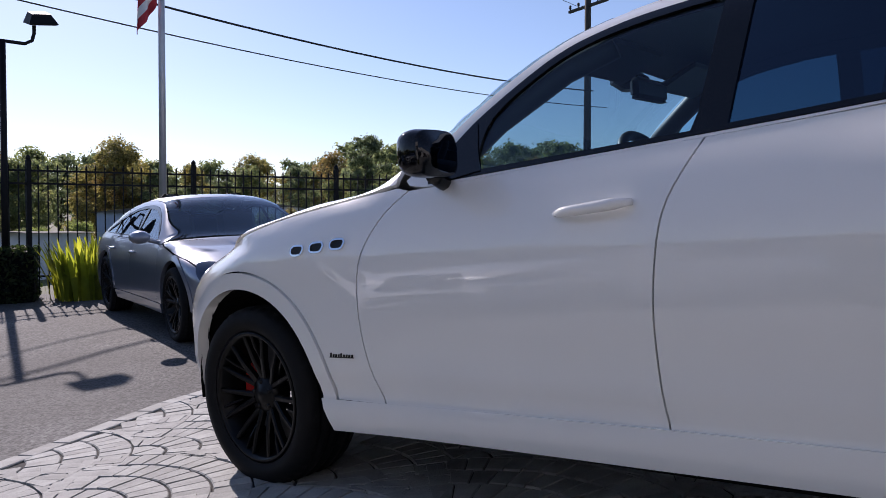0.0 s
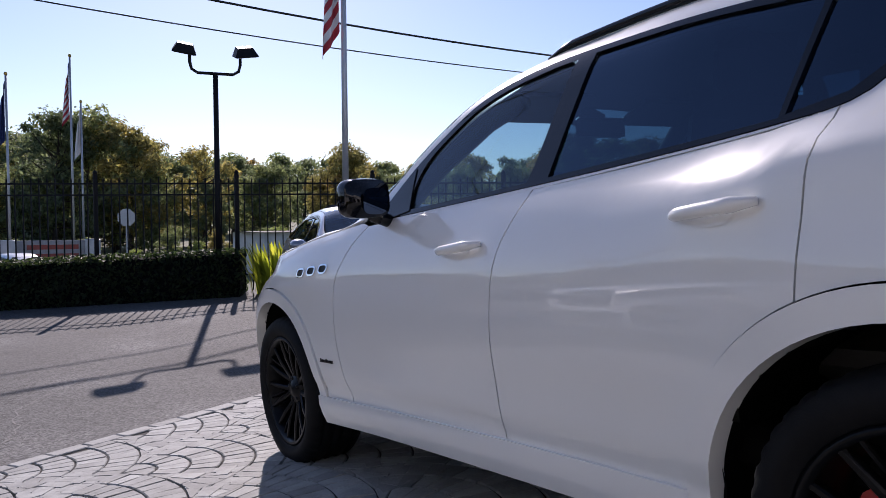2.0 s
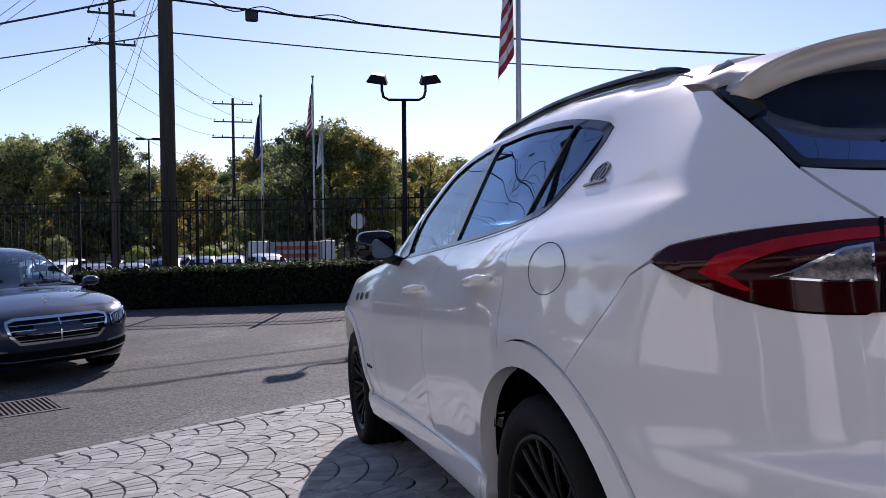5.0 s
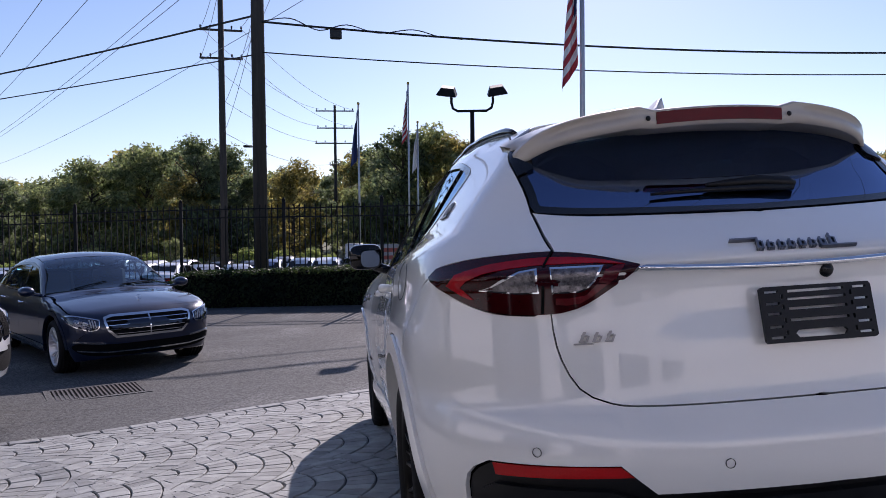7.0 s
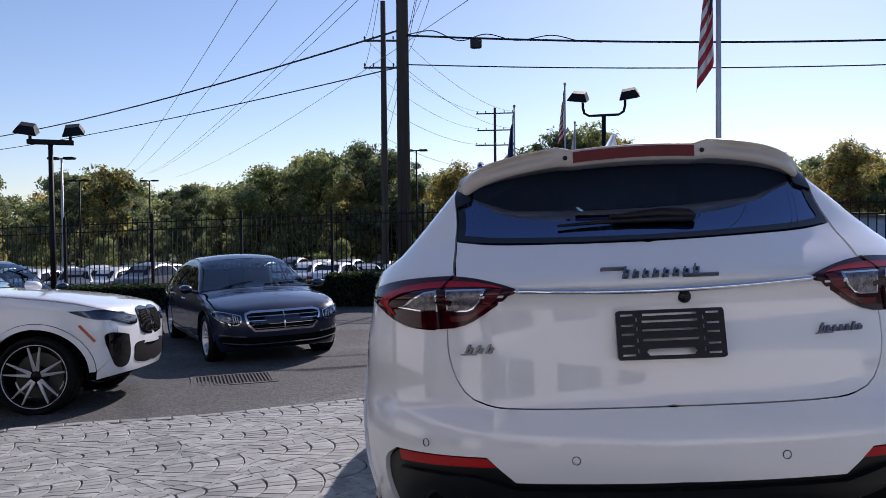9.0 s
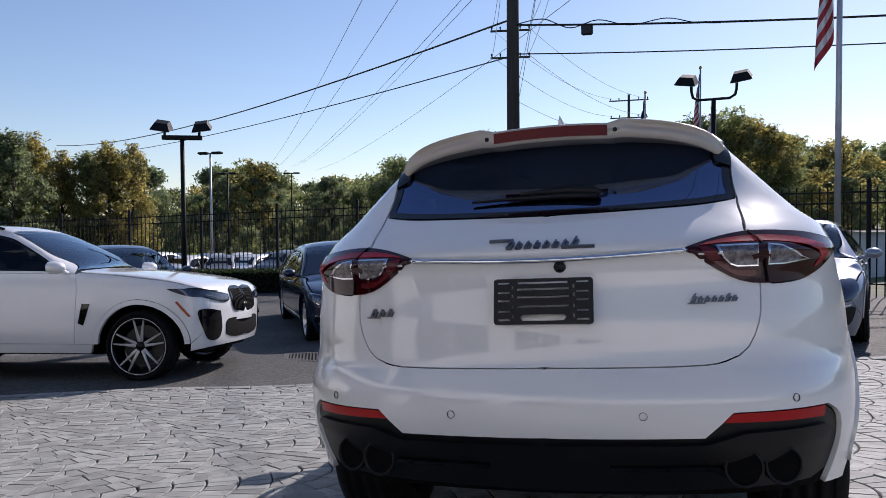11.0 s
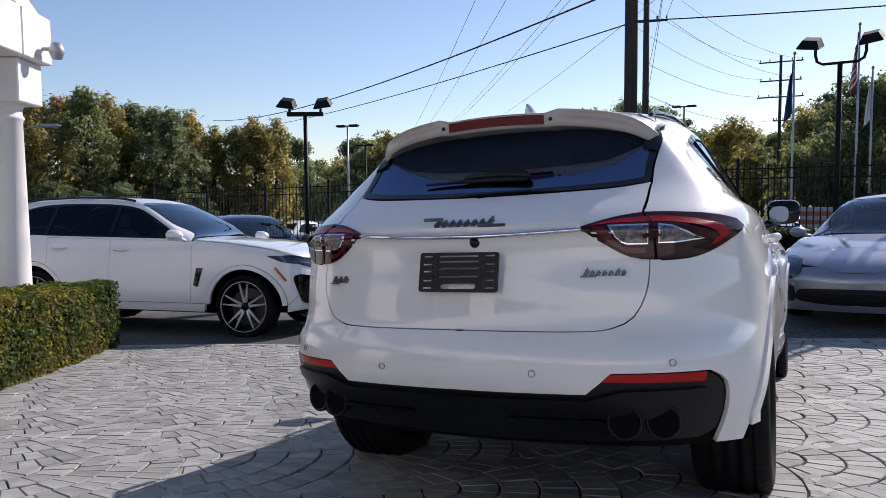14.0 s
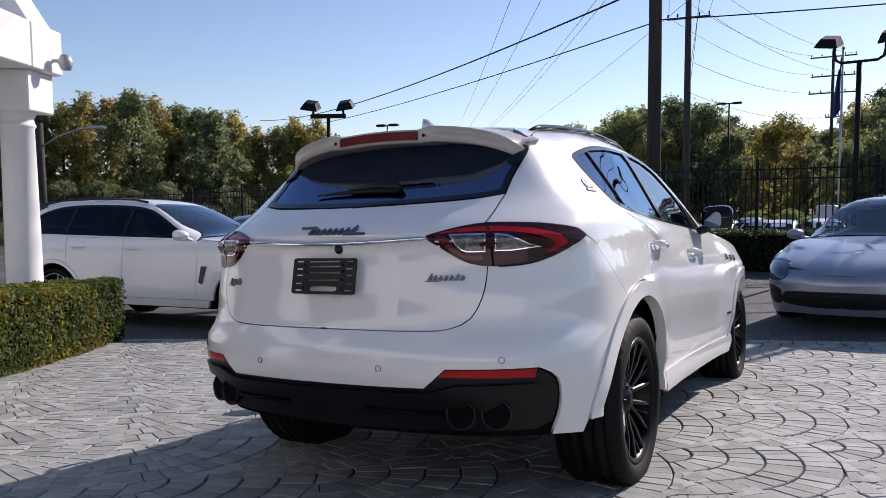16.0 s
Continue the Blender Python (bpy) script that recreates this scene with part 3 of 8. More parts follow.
def slope_pose(x, y, heading, lift=0.0):
    """A pose on the sloping ground, its y axis along the heading (degrees from +y to the left)."""
    e = 0.8
    z = ground_at(x, y)
    nx = float(ground_z(x - e, y) - ground_z(x + e, y)) / (2 * e)
    ny = float(ground_z(x, y - e) - ground_z(x, y + e)) / (2 * e)
    up = Vector((nx, ny, 1)).normalized()
    f = Vector((-math.sin(radians(heading)), math.cos(radians(heading)), 0))
    f = (f - up * f.dot(up)).normalized()
    r = f.cross(up)
    return Matrix(((r.x, f.x, up.x, x), (r.y, f.y, up.y, y), (r.z, f.z, up.z, z + lift), (0, 0, 0, 1)))


YR, YF, WZ, TYRE = -0.06, 2.985, 0.374, 0.376


def main_car_extra(y, z):
    crease = 1.10 + 0.062 * ease(0.50, 0.0, y)
    hips = 0.044 * np.exp(-((z - crease) / np.where(z > crease, 0.038, 0.10)) ** 2) * ease(0.80, 0.05, y) * ease(-1.0, -0.5, y)
    cabin = -0.11 * np.clip((z - 1.2) / 0.3, 0, 1.3) * ease(0.7, -0.6, y)
    wings = 0.02 * np.exp(-((z - 0.95) / 0.12) ** 2) * ease(2.2, 2.6, y)
    waist = -0.016 * np.exp(-((z - 0.58) / 0.12) ** 2) * ease(0.2, 0.6, y) * ease(2.4, 2.0, y)
    return hips + cabin + wings + waist


MAIN_HULL = Hull(
    width=table((-1.2, 0.80), (-0.9, 0.905), (-0.6, 0.955), (-0.3, 0.985), (0.1, 0.992), (0.5, 0.972), (1.0, 0.957), (1.5, 0.953), (2.0, 0.957), (2.5, 0.975), (2.9, 0.985), (3.2, 0.968), (3.5, 0.915), (3.7, 0.84), (3.95, 0.70)),
    lean=table((0.2, -0.075), (0.30, -0.035), (0.37, -0.022), (0.42, -0.03), (0.5, -0.01), (0.65, 0.0), (0.83, -0.006), (0.95, -0.018), (1.03, -0.045), (1.10, -0.078), (1.18, -0.125), (1.3, -0.188), (1.45, -0.268), (1.55, -0.325), (1.62, -0.38), (1.7, -0.47)),
    top=table((-1.1, 1.12), (-0.85, 1.27), (-0.6, 1.50), (-0.45, 1.575), (-0.3, 1.602), (0.1, 1.645), (0.5, 1.682), (0.9, 1.702), (1.2, 1.70), (1.38, 1.682), (1.6, 1.635), (1.9, 1.49), (2.15, 1.295), (2.3, 1.20), (2.6, 1.158), (2.8, 1.128), (3.0, 1.09), (3.3, 1.02), (3.6, 0.94), (3.8, 0.85), (3.95, 0.72)),
    tail=table((0.25, -0.93), (0.36, -1.00), (0.45, -1.055), (0.54, -1.10), (0.62, -1.112), (0.69, -1.10), (0.735, -1.055), (0.78, -1.04), (0.87, -1.032), (1.0, -1.012), (1.05, -1.012), (1.075, -1.03), (1.10, -1.0), (1.15, -0.935), (1.235, -0.80), (1.36, -0.655), (1.5, -0.52), (1.6, -0.40)),
    nose=table((0.2, 3.72), (0.35, 3.86), (0.55, 3.94), (0.75, 3.93), (0.9, 3.80), (1.0, 3.55)),
    crown=lambda y: 0.11 - 0.09 * ease(1.9, 2.4, y),
    soft=0.02,
    extra=main_car_extra,
)

main_car = thing("sport_utility_car", "pearl white sport utility car with black wheels on grey pavers", "car", slope_pose(0.042, 0.0, 0.0))
main_car.matrix_basis = Matrix.Translation((0.0, 0.0, -0.012)) @ main_car.matrix_basis

GAP_A = [(2.10, 1.145), (2.185, 1.075), (2.255, 0.97), (2.29, 0.86), (2.292, 0.70), (2.265, 0.537), (2.22, 0.40)]
GAP_B = [(1.055, 1.180), (1.11, 1.085), (1.15, 0.987), (1.178, 0.80), (1.187, 0.60), (1.173, 0.413)]
GAP_C = [(0.100, 1.238), (0.114, 1.131), (0.126, 0.994), (0.132, 0.90)]
ROOFLINE = [(2.13, 1.18), (2.0, 1.30), (1.85, 1.425), (1.62, 1.565), (1.42, 1.632), (1.2, 1.652), (0.9, 1.652), (0.5, 1.634), (0.1, 1.60), (-0.25, 1.555), (-0.46, 1.50)]
GLASSLINE = [(-0.46, 1.50), (-0.60, 1.42), (-0.72, 1.33), (-0.80, 1.255)]
BELT = [(2.02, 1.158), (1.8, 1.165), (1.06, 1.188), (0.63, 1.203), (0.25, 1.222), (0.08, 1.242)]
DLO = BELT + [(0.0, 1.30), (-0.045, 1.375), (-0.058, 1.437), (-0.015, 1.478), (0.27, 1.545), (0.57, 1.580), (0.97, 1.604), (1.2, 1.608), (1.40, 1.590), (1.6, 1.532), (1.83, 1.388), (1.955, 1.275), (2.02, 1.20)]
FLARE, ARCH = 0.525, 0.452


def main_car_body():
    h, c = MAIN_HULL, main_car
    a_r = lambda a: (YR + FLARE * math.cos(radians(a)), WZ + FLARE * math.sin(radians(a)))
    a_f = lambda a: (YF + FLARE * math.cos(radians(a)), WZ + FLARE * math.sin(radians(a)))
    door_low = 0.413
    # front wing
    wing = curve(*GAP_A) + line((2.22, 0.40), a_f(177)) + arc(YF, WZ, FLARE, 177, 8) + line(a_f(8), (3.70, 0.46), (3.82, 0.62)) + curve((3.82, 0.62), (3.86, 0.72), (3.80, 0.80)) + curve((3.80, 0.80), (3.5, 0.905), (3.2, 0.99), (2.8, 1.085), (2.45, 1.132), (2.16, 1.160)) + line((2.16, 1.160), GAP_A[0])
    both(h, "front_wing", wing, PEARL, c)
    both(h, "front_door", curve(*GAP_B[::-1]) + line(GAP_B[0], (1.6, 1.166), (1.98, 1.148), GAP_A[0]) + curve(*GAP_A) + line((2.22, 0.40), GAP_B[-1]), PEARL, c)
    rear_low = a_r(9)
    both(h, "rear_door", curve(*GAP_B) + line(GAP_B[-1], (rear_low[0], 0.42), rear_low) + arc(YR, WZ, FLARE, 9, 68) + curve(a_r(68), *GAP_C[::-1][1:]) + line(GAP_C[0], (0.25, 1.212), (0.63, 1.193), GAP_B[0]), PEARL, c)
    # quarter, pillars and roof edge in one pressing, with the window opening
    th = lambda deg: -0.2 - K * (90 - deg)
    seam = [(-0.30, 0.845), (-0.42, 0.955), (-0.515, 1.06)]
    side = curve(*ROOFLINE) + curve(*GLASSLINE) + curve((-0.80, 1.255), (-0.875, 1.195), (-0.945, 1.137)) + curve((-0.945, 1.137), (-0.75, 1.133), (th(64), 1.115), (th(66.3), 1.09)) + line((th(66.3), 1.09), (-0.515, 1.06)) + curve(*seam[::-1]) + line(seam[0], a_r(117)) + arc(YR, WZ, FLARE, 117, 68) + curve(a_r(68), *GAP_C[::-1][1:]) + curve(GAP_C[0], (0.25, 1.212), (0.63, 1.193), (1.06, 1.176), (1.6, 1.162), (1.98, 1.146), (2.13, 1.165))
    both(h, "body_side", (side, np.array(curve(*DLO, DLO[0]))), PEARL, c, gap=0.0018)
    for m in (False, True):
        for cy, a0, a1 in ((YR, -4, 178), (YF, -13, 180)):
            ring = arc(cy, WZ, FLARE, a0, a1) + [np.array((cy + FLARE * math.cos(radians(a1)), WZ + FLARE * math.sin(radians(a1))))] + arc(cy, WZ, ARCH, a1, a0) + [np.array((cy + ARCH * math.cos(radians(a0)), WZ + ARCH * math.sin(radians(a0))))]
            part("arch_lip", skin(h, "arch_lip", ring, PEARL, lift=0.010, depth=0.05, step=0.04, mirror=m), c)
    # sill
    sill = line((2.545, 0.406), (2.22, 0.406), (1.17, 0.419), (rear_low[0] - 0.01, 0.426)) + line((rear_low[0] - 0.01, 0.426), (rear_low[0] + 0.02, 0.32)) + line((rear_low[0] + 0.02, 0.32), (1.2, 0.305), (2.2, 0.292), (2.50, 0.285)) + line((2.50, 0.285), (2.545, 0.406))
    both(h, "sill", sill, PEARL, c, "white side sill", lift=0.012, depth=0.05)
    # window surround and panes
    front_pane = curve((1.10, 1.20), (1.5, 1.190), (1.83, 1.182)) + curve((1.83, 1.182), (1.80, 1.355), (1.60, 1.500), (1.40, 1.562), (1.16, 1.584)) + line((1.16, 1.584), (1.05, 1.584), (1.09, 1.20))
    rear_pane = curve((0.237, 1.235), (0.63, 1.218), (1.0, 1.205)) + line((1.0, 1.205), (0.965, 1.584)) + curve((0.965, 1.584), (0.57, 1.560), (0.205, 1.516)) + line((0.205, 1.516), (0.237, 1.235))
    small = line((0.221, 1.240), (0.188, 1.508)) + curve((0.188, 1.508), (0.06, 1.478), (-0.018, 1.447), (-0.034, 1.405), (0.008, 1.325), (0.09, 1.262)) + line((0.09, 1.262), (0.221, 1.240))
    both(h, "window_surround", (np.array(curve(*DLO, DLO[0])), np.array(front_pane), np.array(rear_pane), np.array(small)), GLOSSBLACK, c, "gloss black window surround", gap=0.0, lift=0.002, depth=0.012)
    for nm, lp, g in (("door_window", front_pane, TINT), ("door_window", rear_pane, PRIVACY), ("quarter_window", small, PRIVACY)):
        both(h, nm, lp, g, c, "tinted side window", gap=-0.004, lift=-0.006, depth=0.003)
    # top
    def rim(pts, back=0.0):
        q = h.girth(pts)
        return [np.array((max(x - back, 0.02), y)) for x, y, z in q]

    roof_r = rim(curve((1.38, 1.640), (1.2, 1.654), (0.9, 1.654), (0.5, 1.636), (0.1, 1.602), (-0.25, 1.555), (-0.44, 1.505)), 0.002)
    mirror = lambda pts: [p * [-1, 1] for p in reversed(pts)]
    y0, y1 = roof_r[0][1], roof_r[-1][1]
    loop = roof_r + line(roof_r[-1], roof_r[-1] * [-1, 1]) + mirror(roof_r) + curve(roof_r[0] * [-1, 1], (0, y0 + 0.06), roof_r[0])
    part("roof", skin(h, "roof", loop, PEARL, how="above"), c)
    sc = rim(curve((2.12, 1.195), (2.0, 1.305), (1.85, 1.43), (1.62, 1.57), (1.42, 1.636)), 0.004)
    loop = sc + curve(sc[-1], (0, sc[-1][1] + 0.07), sc[-1] * [-1, 1]) + mirror(sc) + curve(sc[0] * [-1, 1], (0, sc[0][1] + 0.10), sc[0])
    part("windscreen", skin(h, "windscreen", loop, CLEAR, how="above", depth=0.004), c, "clear windscreen")
    hd = rim(curve((3.80, 0.803), (3.5, 0.908), (3.2, 0.993), (2.8, 1.088), (2.45, 1.135), (2.15, 1.166)), 0.003)
    loop = hd + curve(hd[-1], (0, hd[-1][1] + 0.09), hd[-1] * [-1, 1]) + mirror(hd) + curve(hd[0] * [-1, 1], (-0.5, hd[0][1] + 0.09), (0, hd[0][1] + 0.13), (0.5, hd[0][1] + 0.09), hd[0])
    part("bonnet", skin(h, "bonnet", loop, PEARL, how="above"), c)
    # nose
    fb = line((3.495, 0.26), (3.52, 0.44), (3.70, 0.46), (3.82, 0.62)) + curve((3.82, 0.62), (3.86, 0.72), (3.80, 0.80)) + curve((3.80, 0.80), (4.1, 0.80), (4.5137, 0.80))
    end = 3.1 + 180 * K
    fb = fb + [np.array((2 * 4.5137 - p[0], p[1])) for p in reversed(fb)]
    part("front_bumper", skin(h, "front_bumper", fb, PEARL), c)
    # tail: panels that cross the middle are drawn from their right halves
    MID = -0.2 - 90 * K

    def whole(half):
        return half + [np.array((2 * MID - p[0], p[1])) for p in reversed(half)]

    th = lambda deg: -0.2 - K * (90 - deg)
    gate_r = curve((MID, 0.742), (th(26), 0.742), (th(33.6), 0.753), (th(38), 0.790), (th(40.4), 0.86), (th(41.6), 0.93), (th(42), 0.99), (-0.952, 1.10), (-0.9455, 1.1375), (-0.876, 1.1955), (-0.801, 1.2555))
    glass_low = curve((-0.801, 1.2555), (th(40), 1.233), (th(20), 1.222), (MID, 1.218))
    gate = whole(gate_r + glass_low + [np.array((MID, 1.218))])
    lens = curve((th(28), 1.085), (th(36), 1.118), (th(44), 1.134), (th(55), 1.129), (th(64), 1.112)) + curve((th(64), 1.112), (th(66), 1.088), (th(58), 1.022), (th(51), 0.985), (th(43), 0.974), (th(38), 0.985), (th(33), 1.03), (th(28), 1.085))
    part("tailgate", skin(h, "tailgate", gate, PEARL), c, "white tailgate")
    for m in (False, True):
        lamp = part("tail_lamp", skin(h, "tail_lamp", lens, DARKRED, gap=0.0015, lift=0.007, depth=0.02, step=0.025, mirror=m), c, "smoked red tail lamp")
        band = curve((th(30.5), 1.086), (th(36), 1.106), (th(44), 1.116), (th(52), 1.108)) + curve((th(52), 1.108), (th(58), 1.086), (th(60), 1.066), (th(57), 1.034), (th(54.5), 1.022), (th(57), 1.060), (th(52.5), 1.083), (th(46), 1.095), (th(41), 1.096), (th(35), 1.093), (th(30.5), 1.086))
        part("lens", skin(h, "lens", band, REDLENS, gap=0, lift=0.0095, depth=0.002, step=0.02, mirror=m), lamp, "bright red lens")
        slope = curve((th(30.5), 1.084), (th(33.2), 1.078), (th(36.6), 1.020), (th(41), 1.016)) + curve((th(41), 1.016), (th(41), 1.000), (th(37.5), 1.000), (th(34), 1.036), (th(30.5), 1.084))
        part("lens", skin(h, "lens", slope, DIMRED, gap=0, lift=0.0095, depth=0.002, step=0.02, mirror=m), lamp, "dim red lens")
        for clear in (line((th(41.5), 1.088), (th(33.6), 1.086), (th(36.4), 1.034), (th(37.6), 1.027), (th(41.5), 1.027), (th(41.5), 1.088)), line((th(43.4), 1.088), (th(43.4), 1.030), (th(47), 1.031), (th(53.5), 1.045), (th(49), 1.072), (th(46), 1.084), (th(43.4), 1.088))):
            edge = part("lens", skin(h, "lens", (np.array(clear), np.array(inset(clear, 0.004))), CHROME, gap=0, lift=0.0095, depth=0.002, step=0.02, mirror=m), lamp, "bright lens rim")
            part("lens", skin(h, "lens", np.array(inset(clear, 0.004)), CLEARLENS, gap=0, lift=0.009, depth=0.002, step=0.02, mirror=m), lamp, "clear reversing lens")
        seam_line = line((th(42.2), 1.131), (th(42.9), 0.977)) + line((th(42.9), 0.977), (th(43.3), 0.977), (th(42.6), 1.131)) + [np.array((th(42.6), 1.131))]
        part("lamp_joint", skin(h, "lamp_joint", seam_line, DARK, gap=0, lift=0.0105, depth=0.001, mirror=m), lamp)
    # bumper: white skin, black lower valance, red reflectors
    white_low = line((MID, 0.544), (th(27.6), 0.544)) + line((th(27.6), 0.544), (th(32), 0.615), (th(50.8), 0.615)) + curve((th(50.8), 0.615), (th(55.3), 0.57), (th(56.8), 0.46), (th(56.0), 0.355)) + line((th(56.0), 0.355), (-0.60, 0.345), a_r(178))
    bump = whole(white_low + arc(YR, WZ, FLARE, 178, 117) + line(a_r(117), seam[0]) + curve(*seam) + line(seam[-1], (th(66.3), 1.085)) + curve((th(66.3), 1.085), (th(58), 1.020), (th(51), 0.983), (th(43), 0.972)) + curve((th(42), 0.99), (th(41.6), 0.93), (th(40.4), 0.86), (th(38), 0.790), (th(33.6), 0.753), (th(26), 0.742), (MID, 0.742)) + [np.array((MID, 0.742))])
    part("rear_bumper", skin(h, "rear_bumper", bump, PEARL, step=0.045, gap=0.0012), c, "white rear bumper")
    black = whole(line((MID, 0.36), (th(40), 0.37), (th(52), 0.375), (th(55.6), 0.40)) + curve((th(55.6), 0.40), (th(56.4), 0.47), (th(54.9), 0.567), (th(50.6), 0.611)) + line((th(50.6), 0.611), (th(32), 0.611), (th(27.6), 0.540), (MID, 0.540)) + [np.array((MID, 0.540))])
    part("lower_valance", skin(h, "lower_valance", black, BLACKTRIM, lift=-0.012, depth=0.03, gap=0), c, "satin black lower valance")
    for m in (False, True):
        refl = line((th(31.9), 0.613), (th(50.4), 0.612)) + line((th(50.4), 0.612), (th(50.0), 0.580), (th(30.2), 0.586), (th(31.9), 0.613)) + [np.array((th(31.9), 0.613))]
        part("reflector", skin(h, "reflector", refl, REFLECTOR, gap=0.001, lift=-0.003, depth=0.01, mirror=m), c, "red bumper reflector")
    # rounded roll of the valance and two slim diffuser blades
    roll = whole(line((MID, 0.497), (th(30), 0.500), (th(50), 0.520), (th(52.5), 0.540)) + line((th(52.5), 0.540), (th(50), 0.560), (th(34), 0.556), (th(28), 0.525), (MID, 0.523)) + [np.array((MID, 0.523))])
    part("valance_roll", skin(h, "valance_roll", roll, BLACKTRIM, gap=0, lift=0.004, depth=0.03), c, "satin black valance roll")
    for m in (False, True):
        blade = poly_of((th(12), 0.452), (th(31), 0.452), (th(36.5), 0.405), (th(35.2), 0.400), (th(30.2), 0.440), (th(12), 0.440))
        part("diffuser_lip", skin(h, "diffuser_lip", blade, GLOSSBLACK, gap=0, lift=0.001, depth=0.02, mirror=m), c, "slim gloss black diffuser blade")
    for sx in (-1, 1):
        for x in (0.585, 0.70):
            p = h.behind([(x - 0.03, 0.447)])
            way = Vector(h.normal(p)[0])
            way = Vector((way.x * 0.5, way.y, 0.0)).normalized()
            at = Matrix.Translation(Vector(p[0]) - way * 0.021) @ way.to_track_quat("Z", "Y").to_matrix().to_4x4()
            b = Build().lathe([(0.058, 0.0), (0.058, 0.022), (0.055, 0.027), (0.050, 0.026), (0.047, 0.020), (0.046, 0.006)], 32, at)
            # flat disc in near-black paints the shade inside the pipe
            bore = Build().lathe([(0.047, 0.021), (0.0, 0.0215)], 32, at)
            if sx < 0:
                b.v, bore.v = [(-q[0], q[1], q[2]) for q in b.v], [(-q[0], q[1], q[2]) for q in bore.v]
            tip = part("exhaust_tip", b.mesh("exhaust_tip", BLACKTRIM, True), c, "black exhaust tip")
            part("bore", bore.mesh("bore", DARK), tip, "near-black disc painted as the bore's shade")
    # parking sensors
    for q in ((th(17.4), 0.611), (th(-17.4), 0.611), (th(43), 0.647), (th(-43), 0.647)):
        p = h.girth([q])
        n = Vector(h.normal(p)[0])
        ring = Build().lathe([(0.0105, 0.0), (0.0105, 0.0022), (0.0119, 0.0022), (0.0119, 0.0)], 20, Matrix.Translation(p[0]) @ n.to_track_quat("Z", "Y").to_matrix().to_4x4())
        part("parking_sensor", ring.mesh("parking_sensor", BLACKTRIM), c, "parking sensor ring")
    # chrome strip between the lamps
    deg = np.linspace(-28.5, 28.5, 25)
    bow = h.girth([(th(d), 1.066 + 0.015 * (abs(d) / 28.5) ** 2) for d in deg])
    fy, fz = (np.polyfit(bow[:, 0] ** 2, bow[:, k], 3) for k in (1, 2))
    bar_path = [(x, float(np.polyval(fy, x * x)) - 0.004, float(np.polyval(fz, x * x))) for x in np.linspace(bow[0, 0], bow[-1, 0], 49)]
    part("chrome_strip", Build().tube(bar_path, [0.003] + [0.008] * 47 + [0.003], 14).mesh("chrome_strip", CHROME, True), c, "chrome strip")
    nub = Build().lathe([(0.0, 0.018), (0.013, 0.015), (0.019, 0.005), (0.020, 0.0)], 16, pose(0.055, -1.015, 1.046, 78, 0, 0))
    part("reversing_camera", nub.mesh("reversing_camera", GLOSSBLACK, True), c, "black reversing camera")
    # rear window
    gl = rim(curve((-0.48, 1.492), (-0.60, 1.417), (-0.72, 1.329), (-0.795, 1.256)), 0.006)
    low_l = [np.array(p[:2]) for p in h.girth(curve((-0.812, 1.2555), (th(40), 1.239), (th(20), 1.228), (MID, 1.224)))]
    half = gl + low_l
    loop = half + mirror(half) + line(gl[0] * [-1, 1], gl[0])
    inner = inset(loop, 0.024)
    part("rear_window_border", skin(h, "rear_window_border", (np.array(loop), np.array(inner)), GLOSSBLACK, how="above", gap=0.0, lift=-0.002), c, "black window border")
    part("rear_window", skin(h, "rear_window", inner, REARGLASS, how="above", gap=-0.003, lift=-0.005, depth=0.003), c, "dark rear window")
    for m in (False, True):
        out = rim(curve((-0.44, 1.512), (-0.50, 1.480), (-0.60, 1.417), (-0.68, 1.358)), 0.006)
        ins = [p - [0.014 + 0.05 * float(ease(-0.66, -0.48, p[1])), 0] for p in out]
        part("window_fin", skin(h, "window_fin", np.array(out + ins[::-1]), GLOSSBLACK, how="above", gap=0, lift=0.005, depth=0.01, mirror=m, step=0.03), c, "gloss black fin beside the rear window")
    return whole, th, MID


whole, th, MID = main_car_body()


